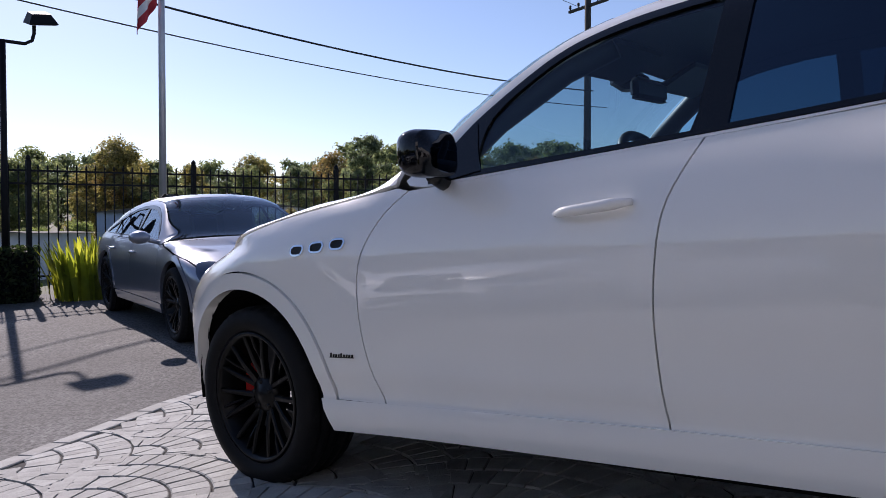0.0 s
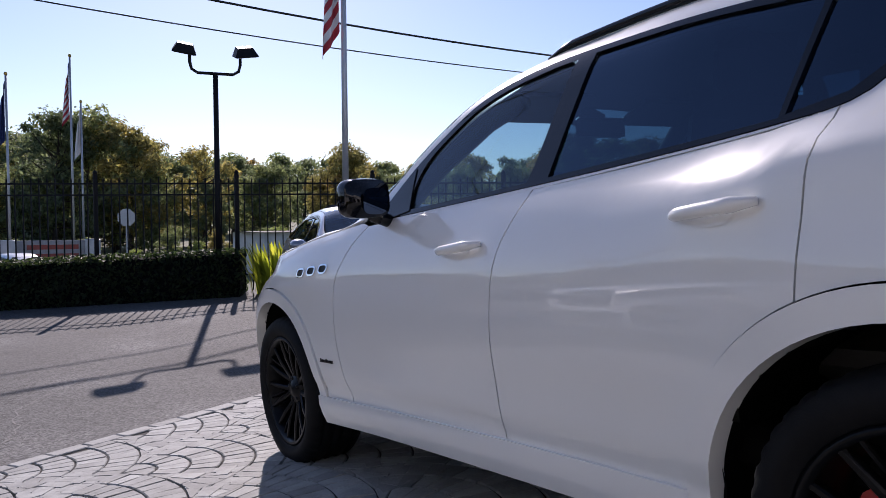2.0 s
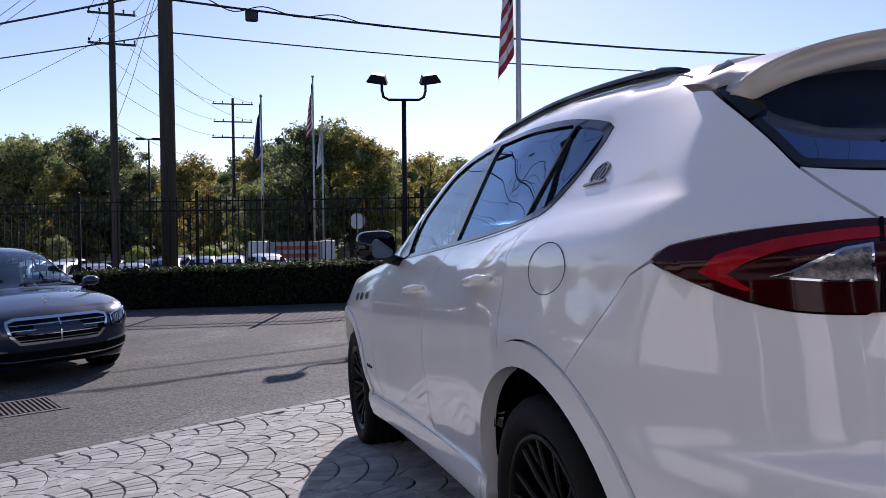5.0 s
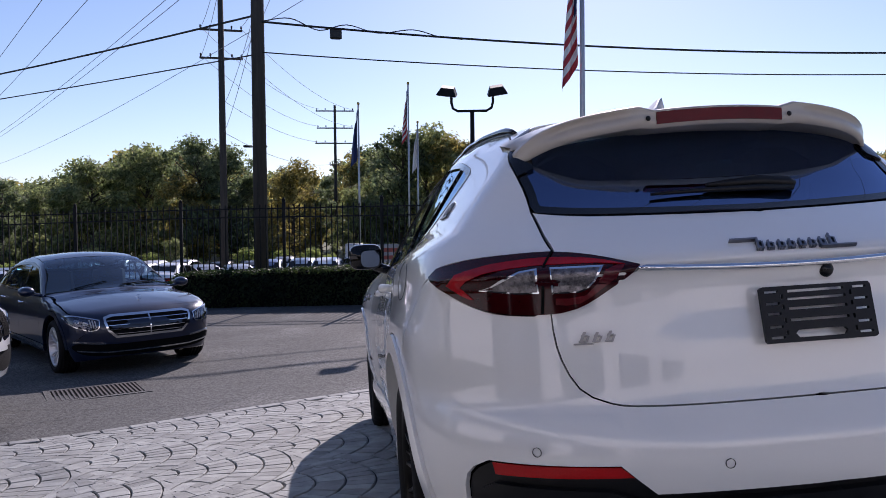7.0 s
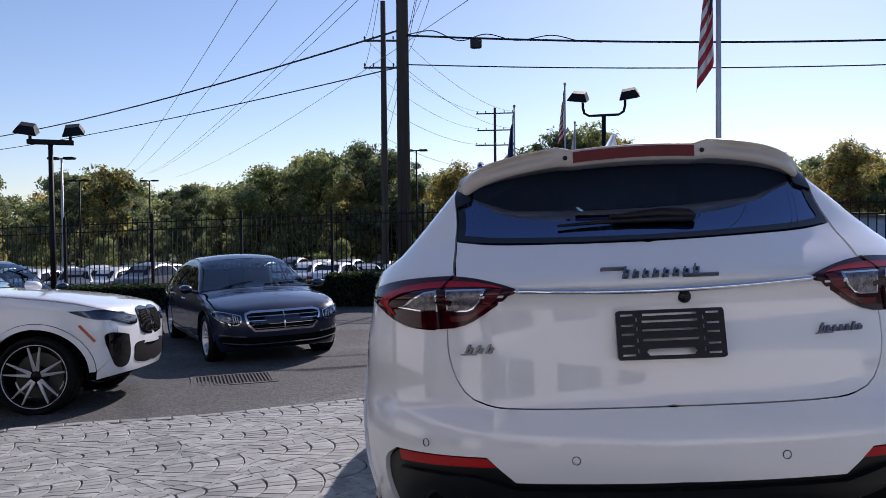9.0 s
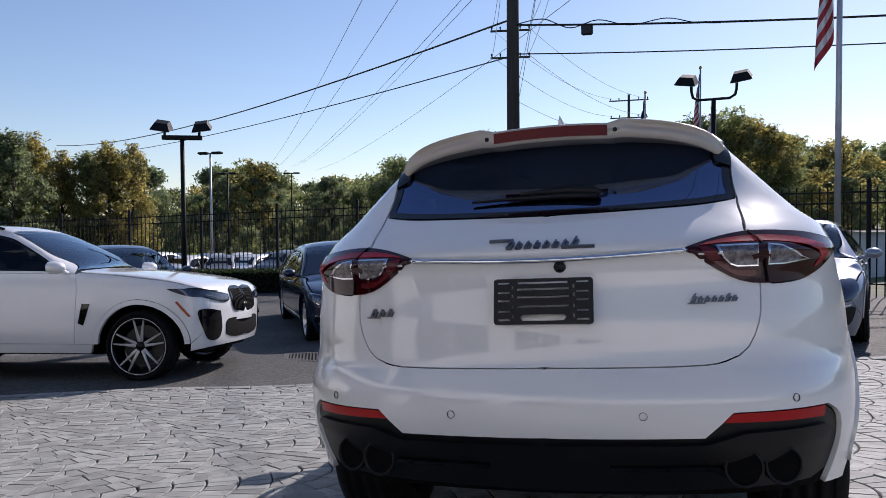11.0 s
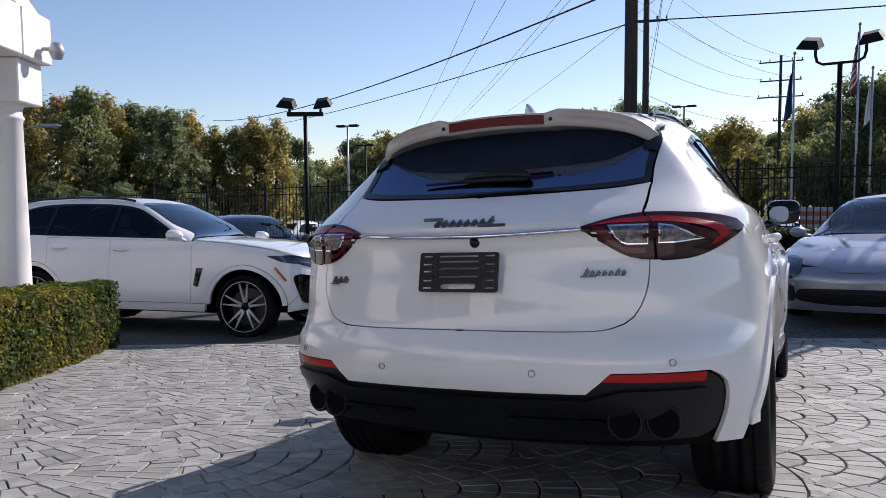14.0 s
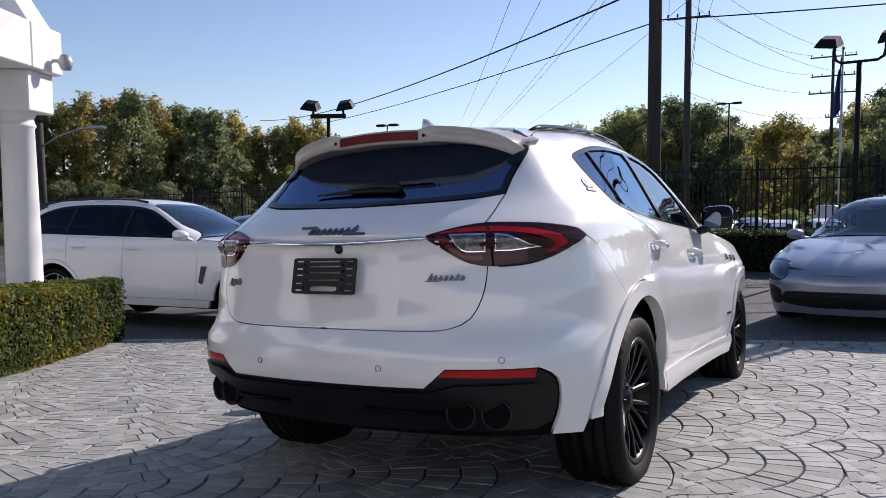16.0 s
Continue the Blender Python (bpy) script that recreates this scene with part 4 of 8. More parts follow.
def main_car_details():
    h, c = MAIN_HULL, main_car
    # roof spoiler: a curved wing with raised ends over a black underside
    n, W = 48, 0.60
    top, low_face = [], []
    shape = []
    for i in range(n + 1):
        x = -W + 2 * W * i / n
        a = abs(x) / W
        ear = float(ease(0.33, 0.42, a) * ease(1.04, 0.90, a))
        drop = 0.058 * a**2 + 0.040 * a**8
        yb = -0.665 + 0.085 * a**2 + 0.10 * a**8
        zt = 1.552 - drop + 0.017 * ear
        dent = 0.014 * float(ease(0.46, 0.50, a) * ease(0.88, 0.82, a))
        shape.append((x, a, ear, drop, yb, zt))
        top += [(x, -0.30, 1.597 - drop * 0.85), (x, -0.44, 1.578 - drop + 0.012 * ear), (x, yb + 0.05, zt + 0.002), (x, yb + 0.012, zt), (x, yb, zt - 0.006), (x, yb + 0.002 + dent, zt - 0.012), (x, yb + 0.003 + dent, zt - 0.030), (x, yb + 0.001, zt - 0.036), (x, yb + 0.004, zt - 0.050 - 0.010 * ear), (x, yb + 0.016, zt - 0.056 - 0.010 * ear)]
        low_face += [(x, yb + 0.017, zt - 0.0555 - 0.010 * ear), (x, yb + 0.07, zt - 0.058), (x, -0.46, 1.505 - drop * 0.9), (x, -0.40, 1.54 - drop)]

    def loft(rows, k):
        f = [(i * k + j, i * k + j + 1, (i + 1) * k + j + 1, (i + 1) * k + j) for i in range(n) for j in range(k - 1)]
        return rows, f + [tuple(range(k)), tuple(range(n * k + k - 1, n * k - 1, -1))]

    spoiler = part("roof_spoiler", Build().add(*loft(top, 10)).mesh("roof_spoiler", BEIGE, True), c, "beige-grey roof spoiler with raised ends")
    part("spoiler_underside", Build().add(*loft(low_face, 4)).mesh("spoiler_underside", BEIGE, True), spoiler, "shaded beige spoiler underside")
    v = [q for x, a, ear, drop, yb, zt in shape if a < 0.34 for q in ((x, yb - 0.004, zt - 0.010), (x, yb - 0.003, zt - 0.046), (x, yb + 0.02, zt - 0.046), (x, yb + 0.02, zt - 0.010))]
    k = len(v) // 4 - 1
    bl = Build().add(v, [(4 * i + j, 4 * i + (j + 1) % 4, 4 * i + 4 + (j + 1) % 4, 4 * i + 4 + j) for i in range(k) for j in range(4)] + [(0, 1, 2, 3), (4 * k + 3, 4 * k + 2, 4 * k + 1, 4 * k)])
    part("brake_light", bl.mesh("brake_light", BRAKERED), spoiler, "red high brake light")
    for sx in (-1, 1):
        b = Build().lathe([(0.0, 0.004), (0.006, 0.003), (0.008, 0.0)], 12, pose(sx * 0.226, -0.668 + 0.012, 1.548 - 0.030, 90, 0, 0))
        part("screw_cap", b.mesh("screw_cap", BLACKTRIM, True), spoiler, "small black screw cap")
    # roof rails
    for s in (-1, 1):
        path = []
        for y in np.linspace(1.28, -0.22, 26):
            p = h.girth([(y, float(np.interp(y, [-0.25, 0.1, 0.5, 0.9, 1.2, 1.4], [1.565, 1.608, 1.645, 1.66, 1.658, 1.63])))])[0]
            e = min(1, (1.28 - y) / 0.12, (y + 0.22) / 0.15)
            path.append((s * p[0] * 0.985, y, p[2] + 0.002 + 0.015 * math.sqrt(max(e, 0))))
        r = Build().tube(path, [0.006 + 0.009 * min(1, k / 2, (25 - k) / 2) for k in range(26)], 8)
        part("roof_rail", r.mesh("roof_rail", GLOSSBLACK, True), c, "black roof rail")
    # door handles with their cups
    for s in (-1, 1):
        for y0, y1, z0, z1 in ((1.475, 1.235, 1.012, 1.026), (0.445, 0.215, 1.048, 1.062)):
            path, rad = [], []
            for i in range(13):
                t = i / 12
                y, z = y0 + (y1 - y0) * t, z0 + (z1 - z0) * t
                p = h.girth([(y, z)])[0]
                out = 0.006 + 0.034 * min(1, 4 * t, 5 * (1 - t)) ** 0.6
                path.append((s * (p[0] + out), y, z))
                rad.append(0.009 + 0.0075 * min(1, 6 * t, 6 * (1 - t)) * (0.8 + 0.4 * t))
            part("door_handle", Build().tube(path, rad, 10).mesh("door_handle", PEARL, True), c, "white door handle")
            q = curve(*[((y0 + y1) / 2 + 0.005 + 0.062 * math.cos(a), (z0 + z1) / 2 - 0.008 + 0.030 * math.sin(a)) for a in np.linspace(0, 2 * math.pi, 13)], step=0.015)
            me = skin(h, "handle_cup", q, PEARL, gap=0, lift=0.001, depth=0.0, step=0.012, mirror=s < 0)
            for vv in me.vertices:
                d = math.hypot((vv.co.y - (y0 + y1) / 2 - 0.005) / 0.062, (vv.co.z - (z0 + z1) / 2 + 0.008) / 0.030)
                vv.co.x += s * 0.002
            part("handle_cup", me, c)
    # three chrome-ringed vents on each wing
    for s in (False, True):
        for y in (2.385, 2.487, 2.590):
            z = 0.977 - (y - 2.385) * 0.06
            o = [(y - 0.036, z + 0.004), (y - 0.026, z + 0.020), (y + 0.024, z + 0.020), (y + 0.038, z + 0.002), (y + 0.026, z - 0.018), (y - 0.022, z - 0.018)]
            outer = curve(*o, o[0], step=0.012)
            ring = part("wing_vent", skin(h, "wing_vent", (np.array(outer), np.array(inset(outer, 0.007))), CHROME, gap=0, lift=0.006, depth=0.008, step=0.012, mirror=s), c, "chrome ringed wing vent")
            part("vent_grille", skin(h, "vent_grille", np.array(inset(outer, 0.006)), BLACKTRIM, gap=0, lift=0.0015, depth=0.001, step=0.02, mirror=s), ring, "black vent mesh")
    # fuel flap: a round seam
    o = [(-0.166 + 0.108 * math.cos(a), 1.083 + 0.066 * math.sin(a)) for a in np.linspace(0, 2 * math.pi, 25)]
    cc = curve(*o, step=0.02)
    part("fuel_flap", skin(h, "fuel_flap", (np.array(cc), np.array(inset(cc, 0.002))), DARK, gap=0, lift=0.0012, depth=0.001, mirror=True, step=0.02), c, "round fuel flap seam")
    # badges as plain shapes
    for s in (False, True):
        o = [(-0.150 + 0.036 * math.cos(a), 1.318 + 0.029 * math.sin(a)) for a in np.linspace(0, 2 * math.pi, 17)]
        cc = curve(*o, step=0.012)
        badge = part("pillar_badge", skin(h, "pillar_badge", (np.array(cc), np.array(inset(cc, 0.005))), GREYMETAL, gap=0, lift=0.006, depth=0.006, step=0.012, mirror=s), c, "oval metal pillar badge")
        for dy, z0, z1 in ((-0.014, 1.306, 1.330), (0.0, 1.302, 1.340), (0.014, 1.306, 1.330)):
            q = line((-0.150 + dy - 0.003, z0), (-0.150 + dy + 0.003, z0), (-0.150 + dy + 0.003, z1), (-0.150 + dy - 0.003, z1), (-0.150 + dy - 0.003, z0)) + []
            part("badge_bar", skin(h, "badge_bar", np.array(q), GREYMETAL, gap=0, lift=0.006, depth=0.005, mirror=s), badge)
        q = line((-0.205, 1.290), (-0.10, 1.290), (-0.10, 1.295), (-0.205, 1.297), (-0.205, 1.290))
        part("badge_bar", skin(h, "badge_bar", np.array(q), GREYMETAL, gap=0, lift=0.006, depth=0.005, mirror=s), badge)
        # wing lettering as plain bars
        for k in range(9):
            y = 2.452 - 0.0135 * k
            z1 = 0.583 if k in (0, 4) else 0.578
            q = poly_of((y - 0.0035, 0.567), (y + 0.0025, 0.567), (y - 0.0005, z1), (y - 0.0065, z1), step=0.02)
            part("lettering_bar", skin(h, "lettering_bar", q, BLACKTRIM, gap=0, lift=0.004, depth=0.004, mirror=s), c, "dark bar in place of lettering")
        q = poly_of((2.335, 0.5655), (2.458, 0.5655), (2.458, 0.568), (2.335, 0.568), step=0.02)
        part("lettering_bar", skin(h, "lettering_bar", q, BLACKTRIM, gap=0, lift=0.004, depth=0.004, mirror=s), c, "dark bar in place of lettering")

    def bar(x0, x1, z0, z1, slant=0.0, mat=GREYMETAL, lift=0.010, name="lettering_bar", label="metal bar in place of lettering", parent=None):
        q = line((x0, z0), (x1, z0), (x1 + slant, z1), (x0 + slant, z1), (x0, z0))
        return part(name, skin(h, name, np.array(q), mat, how="behind", gap=0, lift=lift, depth=lift), parent or c, label)

    # script above the strip: plain slanted strokes on a long underline
    def stroke_word(x0, z0, pitch, heights, t=0.0045, lean=0.012):
        for k, hh in enumerate(heights):
            x = x0 + pitch * k
            bar(x, x + t * 1.3, z0, z0 + hh, lean * hh / 0.024)
            bar(x + pitch * 0.45, x + pitch * 0.45 + t, z0, z0 + hh * 0.62, lean * hh * 0.62 / 0.024)
            bar(x, x + pitch * 0.5, z0, z0 + t * 0.7)
            bar(x + lean * hh * 0.55 / 0.024, x + pitch * 0.5 + lean * hh * 0.55 / 0.024, z0 + hh * 0.55, z0 + hh * 0.55 + t * 0.8)

    bar(0.060, 0.160, 1.0995, 1.1028)
    bar(-0.170, -0.098, 1.1275, 1.1315, 0.004)
    stroke_word(-0.112, 1.103, 0.0285, (0.029, 0.020, 0.020, 0.020, 0.020, 0.020, 0.021, 0.029))
    # model letters low on each corner of the tailgate
    stroke_word(-0.578, 0.902, 0.030, (0.026, 0.024, 0.026), 0.0055)
    bar(-0.590, -0.545, 0.897, 0.9005)
    stroke_word(0.428, 0.925, 0.0195, (0.026, 0.018, 0.018, 0.018, 0.018, 0.024, 0.018), 0.004)
    bar(0.420, 0.470, 0.9205, 0.9235)
    # number plate bracket: a slotted black frame
    pm = Matrix.Translation((0.004, -1.048, 0.943)) @ pose(0, 0, 0, -9, 0, 0)
    w, hh, r = 0.150, 0.070, 0.012
    rect = arc(w - r, hh - r, r, 0, 90, 0.006) + arc(-w + r, hh - r, r, 90, 180, 0.006) + arc(-w + r, -hh + r, r, 180, 270, 0.006) + arc(w - r, -hh + r, r, 270, 360, 0.006)
    holes = []
    for zz in (-0.018, 0.010, 0.034):
        holes.append(np.array(line((-0.078, zz), (0.078, zz), (0.078, zz + 0.007), (-0.078, zz + 0.007), (-0.078, zz))))
    holes.append(np.array(line((-0.075, 0.053), (0.075, 0.053), (0.075, 0.060), (-0.075, 0.060), (-0.075, 0.053))))
    holes.append(np.array(curve((-0.062, -0.058), (0.062, -0.058), (0.070, -0.048), (0.062, -0.040), (-0.062, -0.040), (-0.070, -0.048), (-0.062, -0.058))))
    for sx in (-1, 1):
        for zz in (-0.058, -0.032, 0.000, 0.025, 0.054):
            holes.append(np.array(line((sx * 0.118 - 0.018, zz), (sx * 0.118 + 0.018, zz), (sx * 0.118 + 0.018, zz + 0.006), (sx * 0.118 - 0.018, zz + 0.006), (sx * 0.118 - 0.018, zz))))
        for zz in (-0.045, -0.015, 0.018, 0.044):
            holes.append(np.array(line((sx * 0.092 - 0.003, zz - 0.006), (sx * 0.092 + 0.003, zz - 0.006), (sx * 0.092 + 0.003, zz + 0.006), (sx * 0.092 - 0.003, zz + 0.006), (sx * 0.092 - 0.003, zz - 0.006))))
    v, tri, rings = fill([np.array(rect)] + holes, 0.05)
    nv = len(v)
    vs = [(x, -0.005, z) for x, z in v] + [(x, 0.004, z) for x, z in v]
    fs = [tuple(q) for q in tri] + [tuple(nv + i for i in q[::-1]) for q in tri]
    for rr in rings:
        fs += [(rr[i], rr[(i + 1) % len(rr)], nv + rr[(i + 1) % len(rr)], nv + rr[i]) for i in range(len(rr))]
    plate = part("plate_bracket", mesh_of("plate_bracket", vs, fs, BLACKTRIM), c, "empty slotted black number plate bracket", m=pm)
    # wiper
    wp = Build()
    z_at = lambda x, y: h.above([(x, y)])[0]
    path = [tuple(z_at(x, y) + np.array([0, -0.004, 0.007])) for x, y in ((0.16, -0.740), (0.05, -0.740), (-0.13, -0.737), (-0.27, -0.731))]
    wp.tube(path, [0.010, 0.010, 0.007, 0.004], 8)
    path = [tuple(z_at(x, y) + np.array([0, -0.006, 0.012])) for x, y in ((0.17, -0.736), (0.15, -0.728), (0.06, -0.722), (-0.10, -0.728))]
    wp.tube(path, [0.010, 0.018, 0.018, 0.007], 10)
    part("rear_wiper", wp.mesh("rear_wiper", BLACKTRIM, True), c, "black rear wiper")
    # mirrors
    for s in (-1, 1):
        b = Build()
        n, ns = 12, 20
        sec = []
        for i in range(n + 1):
            t = i / n
            y = 1.845 + 0.135 * t
            k = (1 - (2 * max(t - 0.28, 0) / 1.44) ** 2.4) ** 0.5 if t > 0.28 else 0.94 + 0.06 * t / 0.28
            k = max(k, 0.15)
            for j in range(ns):
                a = 2 * math.pi * j / ns
                ca, sa = math.cos(a), math.sin(a)
                e = 0.55
                sec.append((s * (0.985 + 0.100 * k * abs(ca) ** e * (1 if ca > 0 else -1)), y, 1.236 + (0.078 * k * abs(sa) ** e * (1 if sa > 0 else -1)) + 0.012 * t))
        b.add(sec, [(i * ns + j, i * ns + (j + 1) % ns, (i + 1) * ns + (j + 1) % ns, (i + 1) * ns + j) for i in range(n) for j in range(ns)] + [tuple(range(n * ns, n * ns + ns)), tuple(range(ns - 1, -1, -1))])
        b.tube([(s * 0.80, 1.96, 1.140), (s * 0.86, 1.94, 1.155), (s * 0.93, 1.92, 1.180)], [0.03, 0.028, 0.03], 8)
        mir = part("wing_mirror", b.mesh("wing_mirror", GLOSSBLACK, True), c, "gloss black door mirror")
        g = Build()
        o = [(0.960 + 0.056 * abs(math.cos(a)) ** 0.6 * (1 if math.cos(a) > 0 else -1), 1.224 + 0.050 * abs(math.sin(a)) ** 0.6 * (1 if math.sin(a) > 0 else -1)) for a in np.linspace(0, 2 * math.pi, 24, endpoint=False)]
        g.add([(s * x, 1.8415 - 0.012 * ((x - 0.960) / 0.1) - 0.010 * (z - 1.224) / 0.06 - 0.012, z) for x, z in o], [tuple(range(24)) if s < 0 else tuple(range(23, -1, -1))])
        part("mirror_glass", g.mesh("mirror_glass", MIRRORGLASS), mir, "mirror glass")
        sail = curve((1.80, 1.176), (2.00, 1.162), (1.95, 1.262), (1.86, 1.345)) + line((1.86, 1.345), (1.83, 1.25), (1.80, 1.176)) + [np.array((1.80, 1.176))]
        part("mirror_sail", skin(h, "mirror_sail", np.array(sail), GLOSSBLACK, gap=0, lift=0.006, depth=0.01, mirror=s < 0), c, "black mirror sail")
    # wheels
    spec = dict(R=TYRE, rim=0.272, width=0.285, style="v", spokes=7, spoke_mat=BLACKRIM, barrel_mat=BLACKRIM)
    well = wheel_well(0.47, 0.42)
    for s in (-1, 1):
        for y, turn in ((YR, 0.3), (YF, 0.75)):
            wheel(c, "sport", flank_pose(s * 0.822, y, WZ, s), REDPAINT, turn=turn + s, **spec)
            part("wheel_well", well, c, "dark wheel well", m=flank_pose(s * 0.875, y, WZ, s))
    wh = [(YR, WZ), (YF, WZ)]
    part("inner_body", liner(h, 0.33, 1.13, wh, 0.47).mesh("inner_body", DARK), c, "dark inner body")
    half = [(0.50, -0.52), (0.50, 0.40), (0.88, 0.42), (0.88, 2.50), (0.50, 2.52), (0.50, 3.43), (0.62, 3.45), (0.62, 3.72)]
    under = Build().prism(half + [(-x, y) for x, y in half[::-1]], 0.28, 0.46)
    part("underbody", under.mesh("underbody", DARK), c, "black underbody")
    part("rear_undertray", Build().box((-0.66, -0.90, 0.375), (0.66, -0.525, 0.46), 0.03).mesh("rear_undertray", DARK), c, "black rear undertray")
    # cabin
    cab = Build()
    cab.box((-0.84, -0.6, 0.46), (0.84, 2.0, 0.56), 0.02)
    part("cabin_floor", cab.mesh("cabin_floor", DARK), c)
    dash = Build()
    v = []
    for x in (-0.76, -0.4, 0, 0.4, 0.76):
        v += [(x, 2.02, 1.155), (x, 1.75, 1.17), (x, 1.55, 1.135 + (0.03 if x < -0.2 else 0)), (x, 1.48, 1.06), (x, 1.58, 0.70), (x, 2.02, 0.70)]
    dash.add(v, [(6 * i + j, 6 * i + (j + 1) % 6, 6 * i + 6 + (j + 1) % 6, 6 * i + 6 + j) for i in range(4) for j in range(6)] + [tuple(range(5, -1, -1)), tuple(range(24, 30))])
    part("dashboard", dash.mesh("dashboard", LEATHER, True), c, "dark dashboard")
    sw = Build()
    m = Matrix.Translation((-0.38, 1.40, 1.10)) @ pose(0, 0, 0, 64, 0, 0)
    sw.lathe([(0.185 + 0.017 * math.cos(a), 0.017 * math.sin(a)) for a in np.linspace(0, 2 * math.pi, 10, endpoint=False)], 32, m, closed=True)
    sw.box((-0.18, -0.02, -0.012), (0.18, 0.025, 0.012), 0.006, m)
    sw.box((-0.02, -0.18, -0.012), (0.02, 0.0, 0.012), 0.006, m)
    sw.lathe([(0.0, 0.02), (0.06, 0.015), (0.075, -0.02), (0.03, -0.18)], 20, m)
    part("steering_wheel", sw.mesh("steering_wheel", LEATHER, True), c, "black steering wheel")
    for sx in (-1, 1):
        seat = Build()
        seat.box((sx * 0.38 - 0.26, 0.72, 0.62), (sx * 0.38 + 0.26, 1.25, 0.80), 0.06)
        seat.box((-0.26, -0.07, 0.0), (0.26, 0.08, 0.66), 0.08, Matrix.Translation((sx * 0.38, 0.72, 0.74)) @ pose(0, 0, 0, 12, 0, 0))
        seat.box((-0.17, -0.05, -0.04), (0.17, 0.07, 0.20), 0.06, Matrix.Translation((sx * 0.38, 0.585, 1.355)) @ pose(0, 0, 0, 8, 0, 0))
        part("front_seat", seat.mesh("front_seat", LEATHER), c, "dark leather front seat")
    bench = Build().box((-0.66, -0.10, 0.62), (0.66, 0.40, 0.78), 0.06)
    bench.box((-0.66, -0.07, 0.0), (0.66, 0.08, 0.56), 0.06, Matrix.Translation((0, -0.10, 0.74)) @ pose(0, 0, 0, 20, 0, 0))
    for x in (-0.36, 0.36):
        bench.box((-0.15, -0.05, -0.02), (0.15, 0.05, 0.21), 0.05, Matrix.Translation((x, -0.29, 1.26)) @ pose(0, 0, 0, 10, 0, 0))
    bench.box((-0.70, -0.86, 1.02), (0.70, -0.35, 1.06), 0.01)
    part("rear_bench", bench.mesh("rear_bench", LEATHER), c, "dark leather rear bench")
    im = Build().box((-0.14, 1.565, 1.435), (0.14, 1.60, 1.515), 0.016)
    im.tube([(0, 1.59, 1.49), (0, 1.66, 1.525)], 0.016, 8)
    im.box((-0.08, 1.60, 1.49), (0.08, 1.72, 1.565), 0.03)
    part("cabin_mirror", im.mesh("cabin_mirror", BLACKTRIM), c, "black cabin mirror")
    for sx in (-1, 1):
        visor = Build().box((-0.19, -0.10, -0.012), (0.19, 0.09, 0.012), 0.01, Matrix.Translation((sx * 0.33, 1.54, 1.535)) @ pose(0, 0, 0, -24, 0, 0))
        part("sun_visor", visor.mesh("sun_visor", LEATHER), c, "dark sun visor")
        inner = [(sx * (p[0] - 0.07), p[1], p[2] - 0.05) for p in h.girth([(2.0, 1.25), (1.85, 1.40), (1.62, 1.545), (1.45, 1.60)])]
        part("pillar_trim", Build().tube(inner, [0.032, 0.04, 0.045, 0.045], 10).mesh("pillar_trim", LEATHER, True), c, "dark inner windscreen pillar trim")
    # roof lining
    q = h.girth(curve((1.66, 1.515), (1.50, 1.580), (1.2, 1.630), (0.9, 1.632), (0.5, 1.614), (0.1, 1.58), (-0.25, 1.535), (-0.44, 1.485)))
    lining = [np.array((x - 0.03, y)) for x, y, z in q]
    lp = lining + line(lining[-1], lining[-1] * [-1, 1]) + [p * [-1, 1] for p in lining[::-1]] + line(lining[0] * [-1, 1], lining[0])
    part("roof_lining", skin(h, "roof_lining", np.array(lp), LEATHER, how="above", gap=0, lift=-0.045, depth=0.005, step=0.15), c, "dark roof lining")
    both(h, "pillar_trim", (np.array(curve(*ROOFLINE) + curve(*GLASSLINE) + line(GLASSLINE[-1], (-0.5, 1.16), (0.0, 1.16), (1.0, 1.13), (1.98, 1.11), ROOFLINE[0])), np.array(inset(curve(*DLO, DLO[0]), 0.012))), LEATHER, c, "dark pillar trim", gap=0, lift=-0.030, depth=0.006, step=0.1)
    # aerial fin
    fin = Build()
    p = h.above([(0.0, -0.20)])[0]
    fin.add([(-0.03, -0.02, p[2] - 0.005), (0.03, -0.02, p[2] - 0.005), (0.02, -0.26, p[2] - 0.03), (-0.02, -0.26, p[2] - 0.03), (0, -0.22, p[2] + 0.055), (0, -0.27, p[2] + 0.05)], [(0, 3, 2, 1), (0, 1, 4), (1, 2, 5, 4), (2, 3, 5), (3, 0, 4, 5)])
    part("aerial_fin", fin.mesh("aerial_fin", PEARL, True), c, "white aerial fin")


main_car_details()

# ---- ground: one sheet that slopes from the building down to the fence and on to the low land beyond ----
def smooth_step(a, b, x):
    t = min(1.0, max(0.0, (x - a) / (b - a)))
    return t * t * (3 - 2 * t)


def fence_y(x):
    """The fence's line: straight along the hedge, then bent to run level behind the cars."""
    return 13.2 - 0.507 * (x - 1.6) if x > -4.8 else 16.45


def land_z(x, y):
    z = ground_at(x, y)
    over = y - fence_y(x)
    if over > 0.6:
        z += -1.3 * smooth_step(0.6, 14, over) - 0.02 * max(0, min(over, 60) - 14)
        z += 14.0 * smooth_step(90, 420, over) + 0.4 * smooth_step(2, 20, x) * smooth_step(0.6, 20, over)
    return z


def grid_axis(*spans):
    out = []
    for a, b, s in spans:
        out += list(np.arange(a, b, s))
    return out + [spans[-1][1]]


